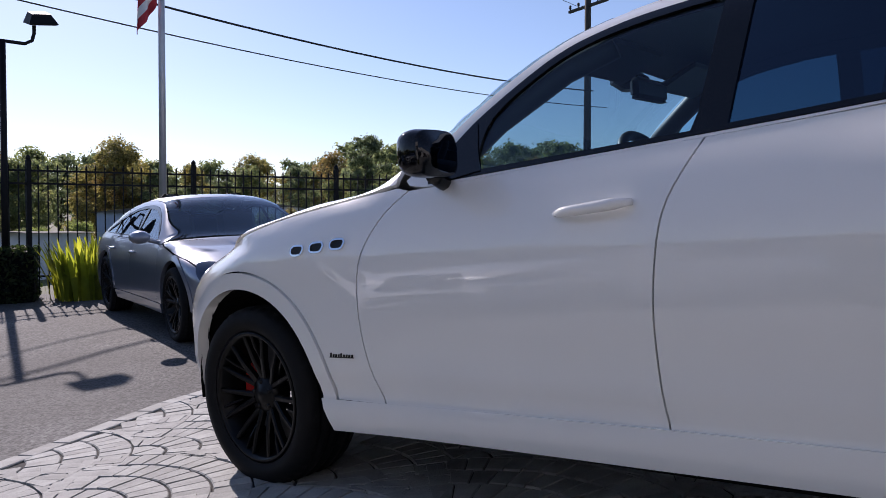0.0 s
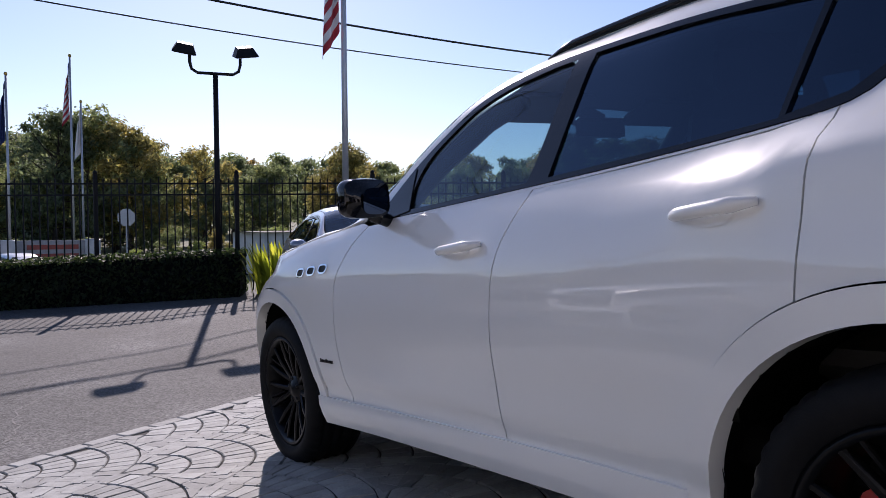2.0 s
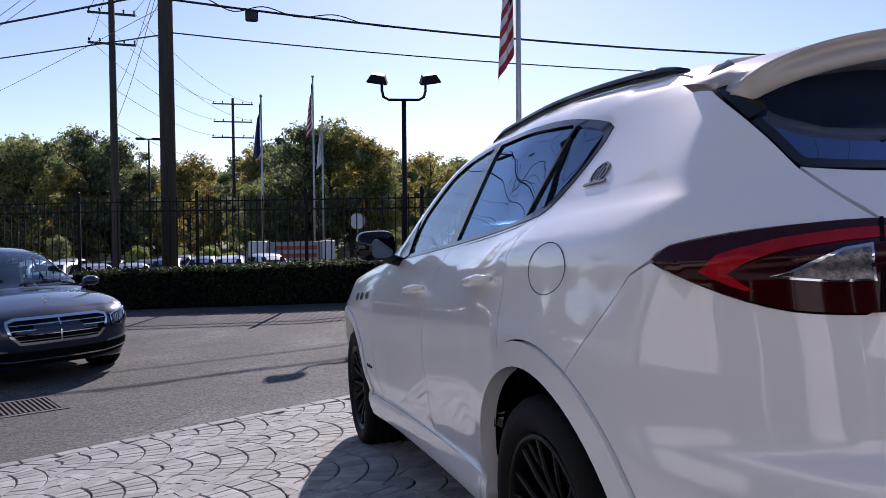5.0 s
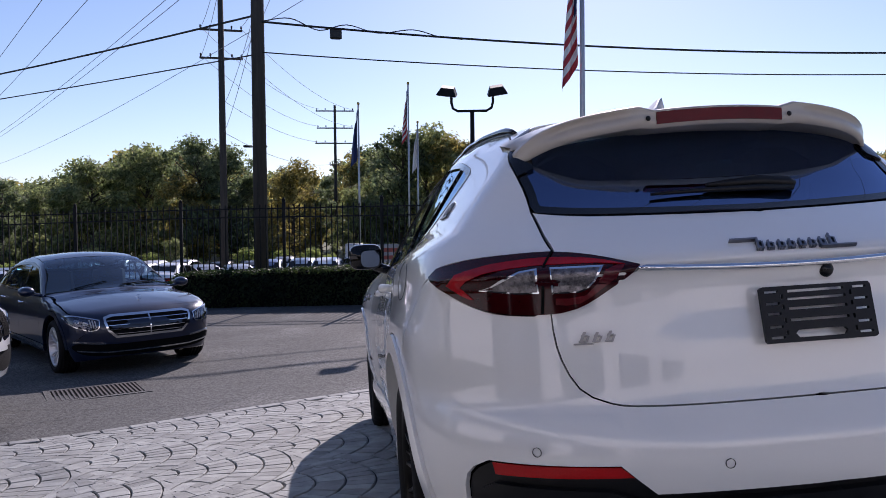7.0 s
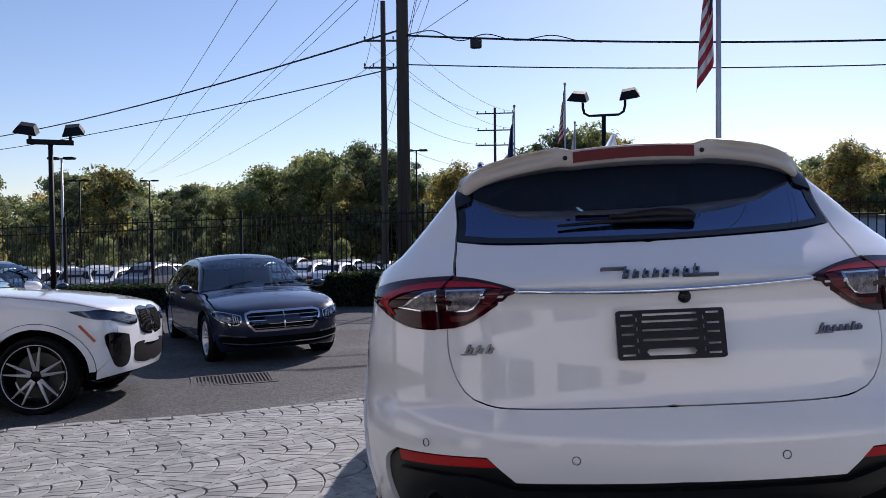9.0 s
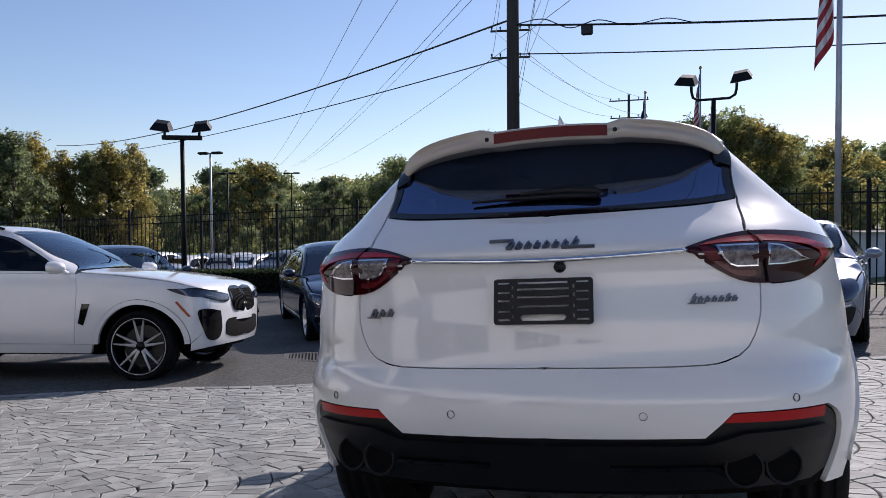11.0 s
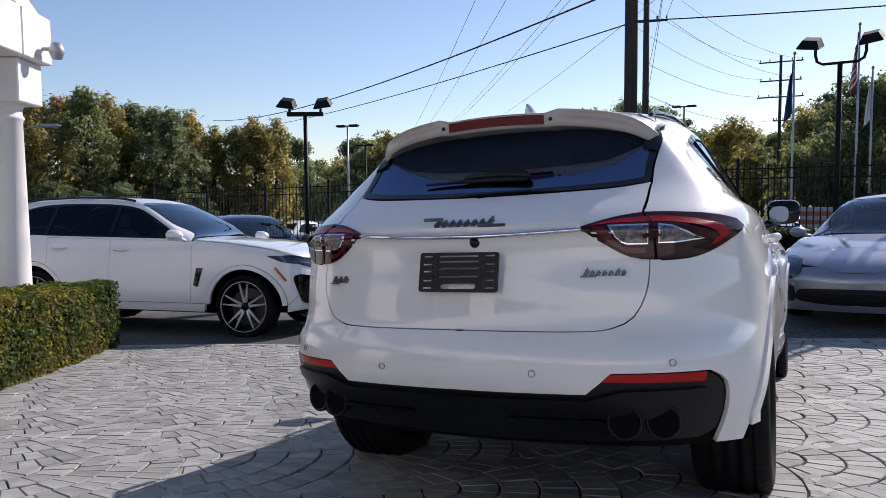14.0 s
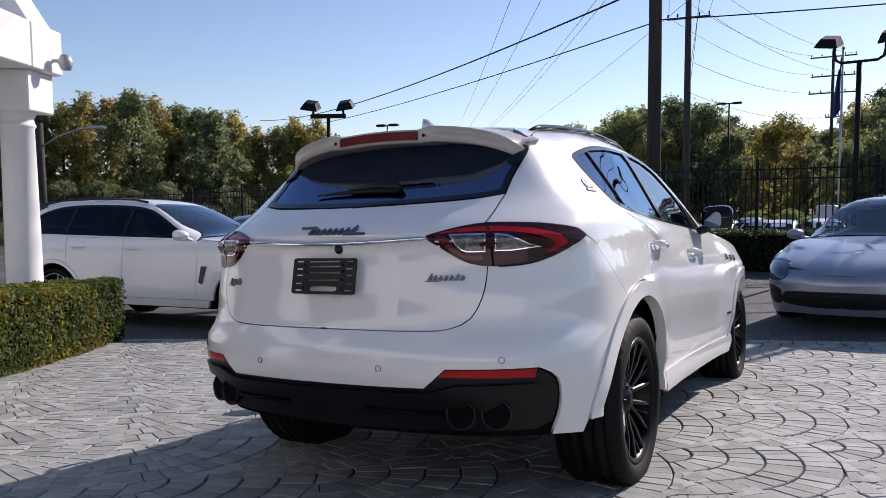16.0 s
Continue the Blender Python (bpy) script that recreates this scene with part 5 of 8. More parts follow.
def build_ground():
    xs = grid_axis((-900, -120, 60), (-120, -24, 8), (-24, 16, 0.5), (16, 120, 8), (120, 900, 60))
    ys = grid_axis((-900, -100, 80), (-100, -12, 8), (-12, 24, 0.5), (24, 120, 6), (120, 1200, 60))
    n = len(ys)
    v = [(x, y, land_z(x, y)) for x in xs for y in ys]
    f, mat = [], []
    for i in range(len(xs) - 1):
        for k in range(n - 1):
            f.append((i * n + k, (i + 1) * n + k, (i + 1) * n + k + 1, i * n + k + 1))
            cx, cy = (xs[i] + xs[i + 1]) / 2, (ys[k] + ys[k + 1]) / 2
            over = cy - fence_y(cx)
            mat.append(0 if over < 0.6 else 2 if 20 < over < 50 and cx < 3 else 1)
    me = mesh_of("ground", v, f, [ASPHALT, GRASS, LOT], True)
    me.polygons.foreach_set("material_index", mat)
    return thing("ground", "worn grey asphalt lot with grass beyond the fence", "ground", kind="structure", data=me)


ground = build_ground()

# ---- paving: fans of grey stones on a dark bed ----
EDGE = [(-14.0, -2.6), (-9.0, 0.35), (-5.6, 2.45), (-3.65, 3.42), (-1.9, 4.25), (-0.25, 4.95), (1.0, 5.17), (2.1, 5.32), (5.0, 5.6), (12.0, 5.9)]


def edge_y(x):
    return float(np.interp(x, [p[0] for p in EDGE], [p[1] for p in EDGE]))


def build_paving():
    xs = np.linspace(-9, 9, 73)
    rows = 40
    v, f = [], []
    for x in xs:
        e = edge_y(x)
        for k in range(rows + 1):
            y = -9 + (e + 9) * k / rows
            v.append((x, y, ground_at(x, y) + 0.0105))
    for i in range(72):
        for k in range(rows):
            a = i * (rows + 1) + k
            f.append((a, a + rows + 1, a + rows + 2, a + 1))
    bed = thing("pavement", "fan-patterned grey stone paving with dark joints", "paving", kind="structure", data=mesh_of("pavement", v, f, JOINT, True))
    return bed


pavement = build_paving()


def paving_stones():
    """Outlines of all stones: nested arcs in overlapping fans that open away from the building."""
    ring, R = 0.163, 0.82
    ax = Vector((1.0, 0.0))
    ay = Vector((-ax.y, ax.x))
    rnd = random.Random(4)
    out = []
    step_a, step_b = 0.646, 1.01

    def lower(a, b, ca, cb):
        return [(ca - step_a, cb + s * step_b / 2) for s in (-1, 1)] + [(ca - 2 * step_a, cb)]

    for ia in range(-16, 15):
        for ib in range(-10, 11):
            ca = 0.956 + ia * step_a
            cb = 0.39 + ib * step_b + (step_b / 2 if ia % 2 else 0)
            c = ax * ca + ay * cb
            if not (-9.5 < c.x < 9 and -8 < c.y < 8):
                continue
            for i in range(5):
                r0, r1 = R - ring * (i + 1), R - ring * i
                rm = (r0 + r1) / 2
                if r1 < 0.1:
                    continue
                n = max(3, round(2 * math.pi * rm / 0.086))
                for k in range(n):
                    a0, a1 = 2 * math.pi * (k + 0.5 * (i % 2)) / n, 2 * math.pi * (k + 1 + 0.5 * (i % 2)) / n
                    am = (a0 + a1) / 2
                    pa, pb = ca + rm * math.cos(am), cb + rm * math.sin(am)
                    # hidden by the next fans behind this one
                    under = lower(0, 0, ca, cb)
                    if any(math.hypot(pa - qa, pb - qb) < R - 0.004 for qa, qb in under):
                        continue
                    g = 0.0048
                    poly = []
                    for aa, rr in ((a0, r0), (a0, r1), (am, r1), (a1, r1), (a1, r0), (am, r0)):
                        da = 0.0028 / max(rr, 0.05) * (1 if aa == a0 else -1 if aa == a1 else 0)
                        q = [ca + (rr + (g if rr == r0 else -g)) * math.cos(aa + da), cb + (rr + (g if rr == r0 else -g)) * math.sin(aa + da)]
                        for qa, qb in under:
                            d = math.hypot(q[0] - qa, q[1] - qb)
                            if d < R + g:
                                q = [qa + (q[0] - qa) * (R + g) / d, qb + (q[1] - qb) * (R + g) / d]
                        poly.append(ax * q[0] + ay * q[1])
                    area = 0.5 * sum(poly[j].x * poly[(j + 1) % 6].y - poly[(j + 1) % 6].x * poly[j].y for j in range(6))
                    if abs(area) < 0.0014:
                        continue
                    if area < 0:
                        poly.reverse()
                    m = sum(poly, Vector((0, 0))) / 6
                    if m.y > edge_y(m.x) - 0.14 or m.y < -6.5 or not -8.5 < m.x < 8:
                        continue
                    out.append((m, poly, rnd.uniform(-0.002, 0.002), (rnd.uniform(-0.014, 0.014), rnd.uniform(-0.014, 0.014))))
    # a straight border course along the asphalt
    for a, b in zip(EDGE, EDGE[1:]):
        A, B = Vector(a), Vector(b)
        n = max(1, int((B - A).length / 0.21))
        d = (B - A).normalized()
        w = Vector((-d.y, d.x))
        for k in range(n):
            p, q = A + (B - A) * (k / n) + d * 0.005, A + (B - A) * ((k + 1) / n) - d * 0.005
            m = (p + q) / 2
            if -8.5 < m.x < 8:
                out.append((m, [p - w * 0.115, q - w * 0.115, q, p], 0.002, (0.0, 0.0)))
    return out


def stone_mesh(poly, m, lift, tilt, base):
    """A slab with a worn, rounded upper edge."""
    n = len(poly)
    v = []
    for k, (s, h) in enumerate(((1.0, 0.0), (1.0, 0.015), (0.94, 0.020))):
        for p in poly:
            q = m + (p - m) * s
            z = ground_at(q.x, q.y) + h + lift + (q.x - m.x) * tilt[0] + (q.y - m.y) * tilt[1]
            v.append((q.x - base[0], q.y - base[1], z - base[2]))
    f = [(k * n + i, k * n + (i + 1) % n, (k + 1) * n + (i + 1) % n, (k + 1) * n + i) for k in range(2) for i in range(n)]
    f.append(tuple(range(2 * n, 3 * n)))
    return v, f


# ---- iron fence ----
def build_fence():
    fence = thing("iron_fence", "black iron picket fence behind the hedge", "fence", kind="structure")
    top = lambda x: 2.07 if x > -5 else 2.07 + 0.030 * (x + 5)
    post = Build().box((-0.035, -0.035, 0), (0.035, 0.035, 2.12), 0.004)
    post.lathe([(0.0, 2.20), (0.03, 2.17), (0.04, 2.145), (0.03, 2.12), (0.045, 2.115)], 10)
    post = post.mesh("post", IRON)
    picket = Build().box((-0.010, -0.010, 0), (0.010, 0.010, 1.98), 0.0)
    picket.lathe([(0.0, 2.045), (0.014, 1.995), (0.012, 1.98), (0.018, 1.975), (0.012, 1.965)], 6)
    picket = picket.mesh("picket", IRON)
    pts = []
    # right wing towards the road, then the level stretch to the left
    d = Vector((0.892, -0.452))
    p = Vector((-4.85, 16.45))
    for k in (0, 1.155, 2.155, 3.155, 4.155, 5.155, 6.155, 7.155, 8.155):
        pts.append(p + d * 2.45 * k)
    left = [Vector((-4.85 - 2.42 * k, 16.45)) for k in range(1, 19)]
    pts = left[::-1] + pts
    for i, q in enumerate(pts):
        z = top(q.x) - 2.05
        part("post", post, fence, m=Matrix.Translation((q.x, q.y, z)))
        if i + 1 < len(pts):
            r = pts[i + 1]
            n = 18
            e = (r - q).normalized()
            ang = math.atan2(e.y, e.x)
            for k in range(1, n):
                w = q + (r - q) * k / n
                if w.x > -26:
                    part("picket", picket, fence, m=Matrix.Translation((w.x, w.y, top(w.x) - 2.03)) @ Matrix.Rotation(ang, 4, "Z"))
            rail = Build()
            for h in (-0.10, -0.30, -1.75):
                rail.tube([(q.x, q.y, top(q.x) + h), (r.x, r.y, top(r.x) + h)], 0.020, 4)
            part("rail", rail.mesh("rail", IRON), fence)
    return fence


build_fence()


# ---- foliage ----
def leaf_cloud(centres, radii, count, size, rnd, flat=0.75, shell=0.55):
    """Many small bent leaves in and round a set of clumps."""
    rng = np.random.default_rng(rnd.randrange(1 << 30))
    c, r = np.array(centres, float), np.array(radii, float)
    tuft = 11
    share = np.maximum(2, (count / tuft * r**2 / np.sum(r**2)).astype(int))
    c, r = np.repeat(c, share, axis=0), np.repeat(r, share)
    n = len(r)
    unit = lambda q: q / (np.linalg.norm(q, axis=1)[:, None] + 1e-9)
    d = unit(rng.normal(size=(n, 3)) * [1, 1, flat])
    reach = r * (shell + (1 - shell) * rng.random(n) ** 0.6) * rng.uniform(0.8, 1.18, n)
    p = c + d * [1, 1, flat] * reach[:, None]
    p, d = np.repeat(p, tuft, axis=0), np.repeat(d, tuft, axis=0)
    n = len(p)
    p = p + rng.normal(size=(n, 3)) * [1, 1, 0.7] * size * 1.5
    a = unit(d + np.stack([rng.uniform(-1, 1, n), rng.uniform(-1, 1, n), rng.uniform(-0.3, 1, n)], axis=1))
    t = unit(np.cross(a, unit(rng.normal(size=(n, 3)))))
    b = np.cross(a, t)
    s = (size * rng.uniform(0.55, 1.45, n))[:, None]
    v = np.stack([p - t * s, p + b * s * 0.55 - a * s * 0.12, p + t * s, p - b * s * 0.55 - a * s * 0.12], axis=1).reshape(-1, 3)
    return v.tolist(), np.arange(4 * n).reshape(-1, 4).tolist()


def tree_meshes(seed, height, spread, leaf, leaves, size, slim=False):
    rnd = random.Random(seed)
    trunk = Build()
    lean = Vector((rnd.uniform(-0.06, 0.06), rnd.uniform(-0.06, 0.06)))
    stem = [(lean.x * h * height, lean.y * h * height, h * height) for h in (0, 0.1, 0.25, 0.45, 0.65, 0.85)]
    r0 = 0.020 * height
    trunk.tube(stem, [r0 * 1.3, r0, r0 * 0.85, r0 * 0.6, r0 * 0.35, r0 * 0.12], 8)
    centres, radii = [], []
    n = 46 if not slim else 32
    for k in range(n):
        h = 0.16 + 0.80 * (k + rnd.random()) / n
        a = k * 2.399 + rnd.uniform(-0.5, 0.5)
        reach = spread * math.sqrt(max(0.05, 1 - ((h - 0.45) / 0.56) ** 2)) * rnd.uniform(0.15, 0.95)
        b = Vector((lean.x * h * height, lean.y * h * height, h * height * 0.82))
        e = Vector((b.x + reach * math.cos(a), b.y + reach * math.sin(a), h * height + rnd.uniform(-0.02, 0.05) * height))
        m = (b + e) / 2 + Vector((0, 0, -0.02 * height))
        trunk.tube([b, m, e], [r0 * 0.30, r0 * 0.2, r0 * 0.05], 4)
        centres.append(tuple(e))
        radii.append(spread * rnd.uniform(0.12, 0.31))
    centres.append((lean.x * height, lean.y * height, height * 0.93))
    radii.append(spread * 0.24)
    v, f = leaf_cloud(centres, radii, leaves, size, rnd, 0.85, 0.25)
    return trunk.mesh("trunk", BARK, True), mesh_of("crown", v, f, leaf)


TREE_KINDS = [
    (1, 11, 4.2, LEAF[0], False, 1.0, "broad green tree in early autumn leaf"),
    (2, 12, 4.0, LEAF[1], False, 1.0, "tall dark green tree with dense leaves"),
    (3, 10, 3.8, LEAF[2], False, 0.9, "yellowing autumn tree with sparse leaves"),
    (4, 10, 4.4, LEAF[0], False, 1.0, "spreading green tree with autumn tints"),
    (5, 13, 3.2, LEAF[1], True, 0.9, "slender dark green tree"),
    (6, 9, 3.6, LEAF[3], False, 0.6, "russet autumn tree with thin leaves"),
    (7, 9, 3.0, LEAF[2], False, 0.3, "thin half-bare autumn tree"),
    (8, 8, 3.6, LEAF[4], False, 0.7, "pale green sunlit bush"),
]
TREES = [(tree_meshes(s, h, w, lf, int(13000 * k), 0.14, slim), label) for s, h, w, lf, slim, k, label in TREE_KINDS]
LIGHT_TREES = [(tree_meshes(s + 20, h, w, lf, int(4200 * k), 0.25, slim), label) for s, h, w, lf, slim, k, label in TREE_KINDS]


def plant(kind, x, y, scale, turn, group, sink=0.0, light=False):
    (trunk, crown), label = (LIGHT_TREES if light else TREES)[kind]
    t = thing("tree", label, "tree", Matrix.Translation((x, y, land_z(x, y) - sink)) @ Matrix.Rotation(turn, 4, "Z") @ Matrix.Scale(scale, 4), group)
    part("trunk", trunk, t)
    part("crown", crown, t, "leafy crown")


def bearing_point(deg, dist, eye=(-0.5, -2.5)):
    """A place by its bearing (degrees left of +y) and distance from about where the camera walks."""
    a = radians(deg)
    return eye[0] - dist * math.sin(a), eye[1] + dist * math.cos(a)


def full_crown(seed, height, spread, leaf, leaves, size):
    """A close, tall crown of many small clumps, for trees that stand shoulder to shoulder."""
    rnd = random.Random(seed)
    trunk = Build().tube([(0, 0, -0.3), (0.1, 0.05, height * 0.4), (0.0, 0.1, height * 0.85)], [0.02 * height, 0.014 * height, 0.004 * height], 8)
    centres, radii = [], []
    for k in range(64):
        h = 0.10 + 0.86 * (k + rnd.random()) / 64
        a = k * 2.399
        reach = spread * (1 - max(0, (h - 0.35) / 0.70) ** 1.6) * rnd.uniform(0.2, 1.0)
        centres.append((reach * math.cos(a), reach * math.sin(a), h * height))
        radii.append(spread * rnd.uniform(0.13, 0.26))
        trunk.tube([(0.05, 0.05, h * height * 0.85), centres[-1]], [0.04, 0.01], 4)
    v, f = leaf_cloud(centres, radii, leaves, size, rnd, 1.15, 0.2)
    return trunk.mesh("trunk", BARK, True), mesh_of("crown", v, f, leaf)


ROW_TREES = [
    (full_crown(31, 10, 2.6, LEAF[0], 15000, 0.10), "tall close-leaved green tree"),
    (full_crown(32, 10, 2.5, LEAF[2], 14000, 0.10), "tall yellowing autumn tree"),
    (full_crown(33, 10, 2.8, LEAF[1], 15000, 0.10), "tall dense dark green tree"),
    (full_crown(34, 10, 2.4, LEAF[3], 12000, 0.10), "tall russet autumn tree"),
]
SKYLINE = table((-60, 0.115), (-42.5, 0.116), (-41, 0.118), (-38.5, 0.097), (-34.8, 0.096), (-31.7, 0.083), (-28, 0.082), (-24.1, 0.097), (-21, 0.088), (-18.6, 0.088), (-16.3, 0.093), (-12.6, 0.096), (-9.4, 0.112), (-7, 0.128), (-4.1, 0.128), (-1.5, 0.106), (1.8, 0.073), (4.2, 0.086), (6.8, 0.092), (9, 0.113), (10.5, 0.117), (13.9, 0.098), (17.1, 0.085), (19.5, 0.064), (22.5, 0.064), (25.7, 0.056), (27.6, 0.080), (30.8, 0.078), (32.2, 0.050), (34.3, 0.046), (36.4, 0.099), (38.4, 0.109), (40.3, 0.085), (42.5, 0.107), (44, 0.114), (46.8, 0.126), (49, 0.134), (53, 0.127), (56, 0.112), (60, 0.11), (75, 0.12))


def build_trees():
    rnd = random.Random(11)
    heights = [k[1] for k in TREE_KINDS]

    def to_skyline(kind, deg, dist, share, group, light=False, sink=0.0):
        x, y = bearing_point(deg, dist)
        want = float(SKYLINE(deg)) * dist * share + 1.45 - land_z(x, y) + sink
        plant(kind, x, y, max(0.25, want / (heights[kind] * 1.02)), rnd.uniform(0, 6), group, sink, light)

    # the wood on the rising land across the road, in four ranks
    for count, near, far, lo, hi, light in ((40, 72, 84, 0.50, 0.84, False), (44, 88, 102, 0.66, 0.94, False), (58, 112, 140, 0.84, 1.0, True)):
        for k in range(count):
            deg = -58 + 94 * (k + rnd.uniform(0.15, 0.85)) / count
            to_skyline(rnd.choice((0, 1, 2, 3, 0, 1, 4, 5 if deg < 12 else 3)), deg, rnd.uniform(near, far), rnd.uniform(lo, hi), "far wood" if light else "wood beyond the fence", light)
    for deg, kind in ((-13.8, 6), (-6.8, 0), (-4.3, 1), (-41, 4), (-24.1, 2), (9.9, 1), (8.4, 1), (3.6, 2), (14.0, 0), (17.3, 3), (27.5, 4), (31.0, 4), (28.6, 6), (22.6, 4), (-9.0, 2)):
        to_skyline(kind, deg, 74, 1.02, "wood beyond the fence")
    # sunlit lower growth in front of the wood
    for k in range(40):
        deg = -54 + k * 2.2 + rnd.uniform(-1.0, 1.0)
        x, y = bearing_point(deg, rnd.uniform(58, 68) if deg > 2 else rnd.uniform(50, 62))
        plant(rnd.choice((7, 7, 0, 7, 2)), x, y, rnd.uniform(0.20, 0.36), rnd.uniform(0, 6), "scrub beyond the fence", 0.5)
    # the close row of tall trees behind the parked cars on the building's side
    for k in range(26):
        deg = 36.6 + k * 1.45 + rnd.uniform(-0.25, 0.25)
        if 39.6 < deg < 41.0:
            continue
        dist = 46 - 0.3 * k + rnd.uniform(-2.5, 2.5)
        x, y = bearing_point(deg, dist)
        (trunk, crown), label = ROW_TREES[(1, 1, 0, 1, 1, 2, 0, 2, 1, 0, 3)[k % 11]]
        top = float(SKYLINE(deg)) * rnd.uniform(0.90, 1.02) * dist + 1.45
        t = thing("tree", label, "tree", Matrix.Translation((x, y, land_z(x, y))) @ Matrix.Rotation(rnd.uniform(0, 6), 4, "Z") @ Matrix.Scale((top - land_z(x, y)) / 10.0, 4), "row of trees by the car park")
        part("trunk", trunk, t)
        part("crown", crown, t, "leafy crown")
    for k in range(12):
        x, y = bearing_point(42 + k * 2.4, rnd.uniform(35, 38))
        plant(rnd.choice((1, 1, 0)), x, y, rnd.uniform(0.20, 0.30), rnd.uniform(0, 6), "scrub beyond the fence", 0.5)


build_trees()


def hedge(name, label, spine, half, height, leaf, count, size, ends=0.25, kind=""):
    """A clipped hedge along a line: a core painted near-black for inner shade, and a coat of small leaves."""
    rnd = random.Random(len(spine) + count)
    h = thing(name, label, "hedge", kind=kind)
    core, v, f = Build(), [], []
    seg = [(Vector(a), Vector(b)) for a, b in zip(spine, spine[1:])]
    total = sum((b - a).length for a, b in seg)
    for a, b in seg:
        d = (b - a).normalized()
        w = Vector((-d.y, d.x)) * (half - 0.05)
        p = [a - w, b - w, b + w, a + w]
        z = [ground_at(q.x, q.y) for q in p]
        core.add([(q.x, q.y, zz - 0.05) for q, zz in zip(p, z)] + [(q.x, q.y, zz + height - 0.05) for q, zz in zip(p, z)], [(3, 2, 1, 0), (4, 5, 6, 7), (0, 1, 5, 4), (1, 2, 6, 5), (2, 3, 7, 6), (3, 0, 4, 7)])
        n = int(count * (b - a).length / total)
        wv = Vector((-d.y, d.x))
        for _ in range(n):
            t = rnd.random()
            q = a + (b - a) * t
            g = rnd.random() * (2 * height + 2 * half + 0.25)
            if g < height:
                s, hh, nrm = -half, g, Vector((-wv.x, -wv.y, 0.2))
            elif g < height + 2 * half:
                s, hh, nrm = g - height - half, height, Vector((0, 0, 1))
            elif g < 2 * height + 2 * half:
                s, hh, nrm = half, g - height - 2 * half, Vector((wv.x, wv.y, 0.2))
            else:
                end = rnd.random() < 0.5
                s, hh = rnd.uniform(-half, half), rnd.uniform(0, height)
                q, nrm = (a, Vector((-d.x, -d.y, 0.2))) if end else (b, Vector((d.x, d.y, 0.2)))
            q = q + wv * s
            bump = 0.04 * noise.noise(Vector((q.x * 3.1, q.y * 3.1, hh * 3.1))) + rnd.uniform(-0.045, 0.03)
            pz = Vector((q.x, q.y, ground_at(q.x, q.y) + hh)) + nrm.normalized() * bump
            ax = (nrm.normalized() + Vector((rnd.uniform(-1, 1), rnd.uniform(-1, 1), rnd.uniform(-0.6, 1)))).normalized()
            t1 = Matrix.Rotation(rnd.uniform(0, 6.283), 3, ax) @ ax.orthogonal().normalized()
            t2 = ax.cross(t1)
            s2 = size * rnd.uniform(0.6, 1.35)
            i = len(v)
            v += [pz - t1 * s2, pz + t2 * s2 * 0.5, pz + t1 * s2, pz - t2 * s2 * 0.5]
            f.append((i, i + 1, i + 2, i + 3))
    # plain near-black block, painted as the shade between the leaves
    part("hedge_core", core.mesh("hedge_core", DARK), h, "near-black core painted as inner shade")
    part("hedge_leaves", mesh_of("hedge_leaves", v, f, leaf), h, "clipped leaves", kind="stuff")
    return h


hedge("clipped_hedge", "low dark clipped hedge under the iron fence", [(-14.0, 15.85), (-4.7, 15.80)], 0.45, 0.58, YEW, 15000, 0.045)
hedge("clipped_hedge", "dark clipped hedge along the iron fence", [(-4.7, 15.80), (-3.05, 15.32), (-0.43, 13.97), (2.08, 12.79)], 0.45, 0.80, YEW, 17000, 0.04)
hedge("box_hedge", "sunlit clipped box hedge at the edge of the paving", [(-3.85, -1.35), (-4.96, 0.68), (-5.88, 2.34)], 0.33, 0.70, BOX, 40000, 0.023)


# yellow-green strap-leaved plant beyond the hedge's end
def strap_plant(x, y):
    rnd = random.Random(8)
    p = thing("strap_plant", "yellow-green leafy plant by the fence", "plant")
    b = Build()
    z0 = ground_at(x, y)
    for k in range(330):
        a, r = rnd.uniform(0, 6.283), rnd.uniform(0, 0.62)
        bx, by = x + r * math.cos(a) * 1.2, y + r * math.sin(a)
        h, out = rnd.uniform(0.5, 1.12), rnd.uniform(0.08, 0.34)
        d = Vector((math.cos(a), math.sin(a), 0))
        s = Vector((-d.y, d.x, 0)) * rnd.uniform(0.03, 0.06)
        pts = []
        for t, w in ((0, 0.5), (0.4, 1.0), (0.75, 0.8), (1.0, 0.05)):
            c = Vector((bx, by, z0 - 0.02)) + d * out * t * t + Vector((0, 0, h * (t - 0.12 * t * t)))
            pts += [c - s * w, c + s * w]
        b.add(pts, [(2 * i, 2 * i + 1, 2 * i + 3, 2 * i + 2) for i in range(3)])
    part("leaf_clump", b.mesh("leaf_clump", YELLOWLEAF), p, kind="stuff")


strap_plant(2.75, 12.15)


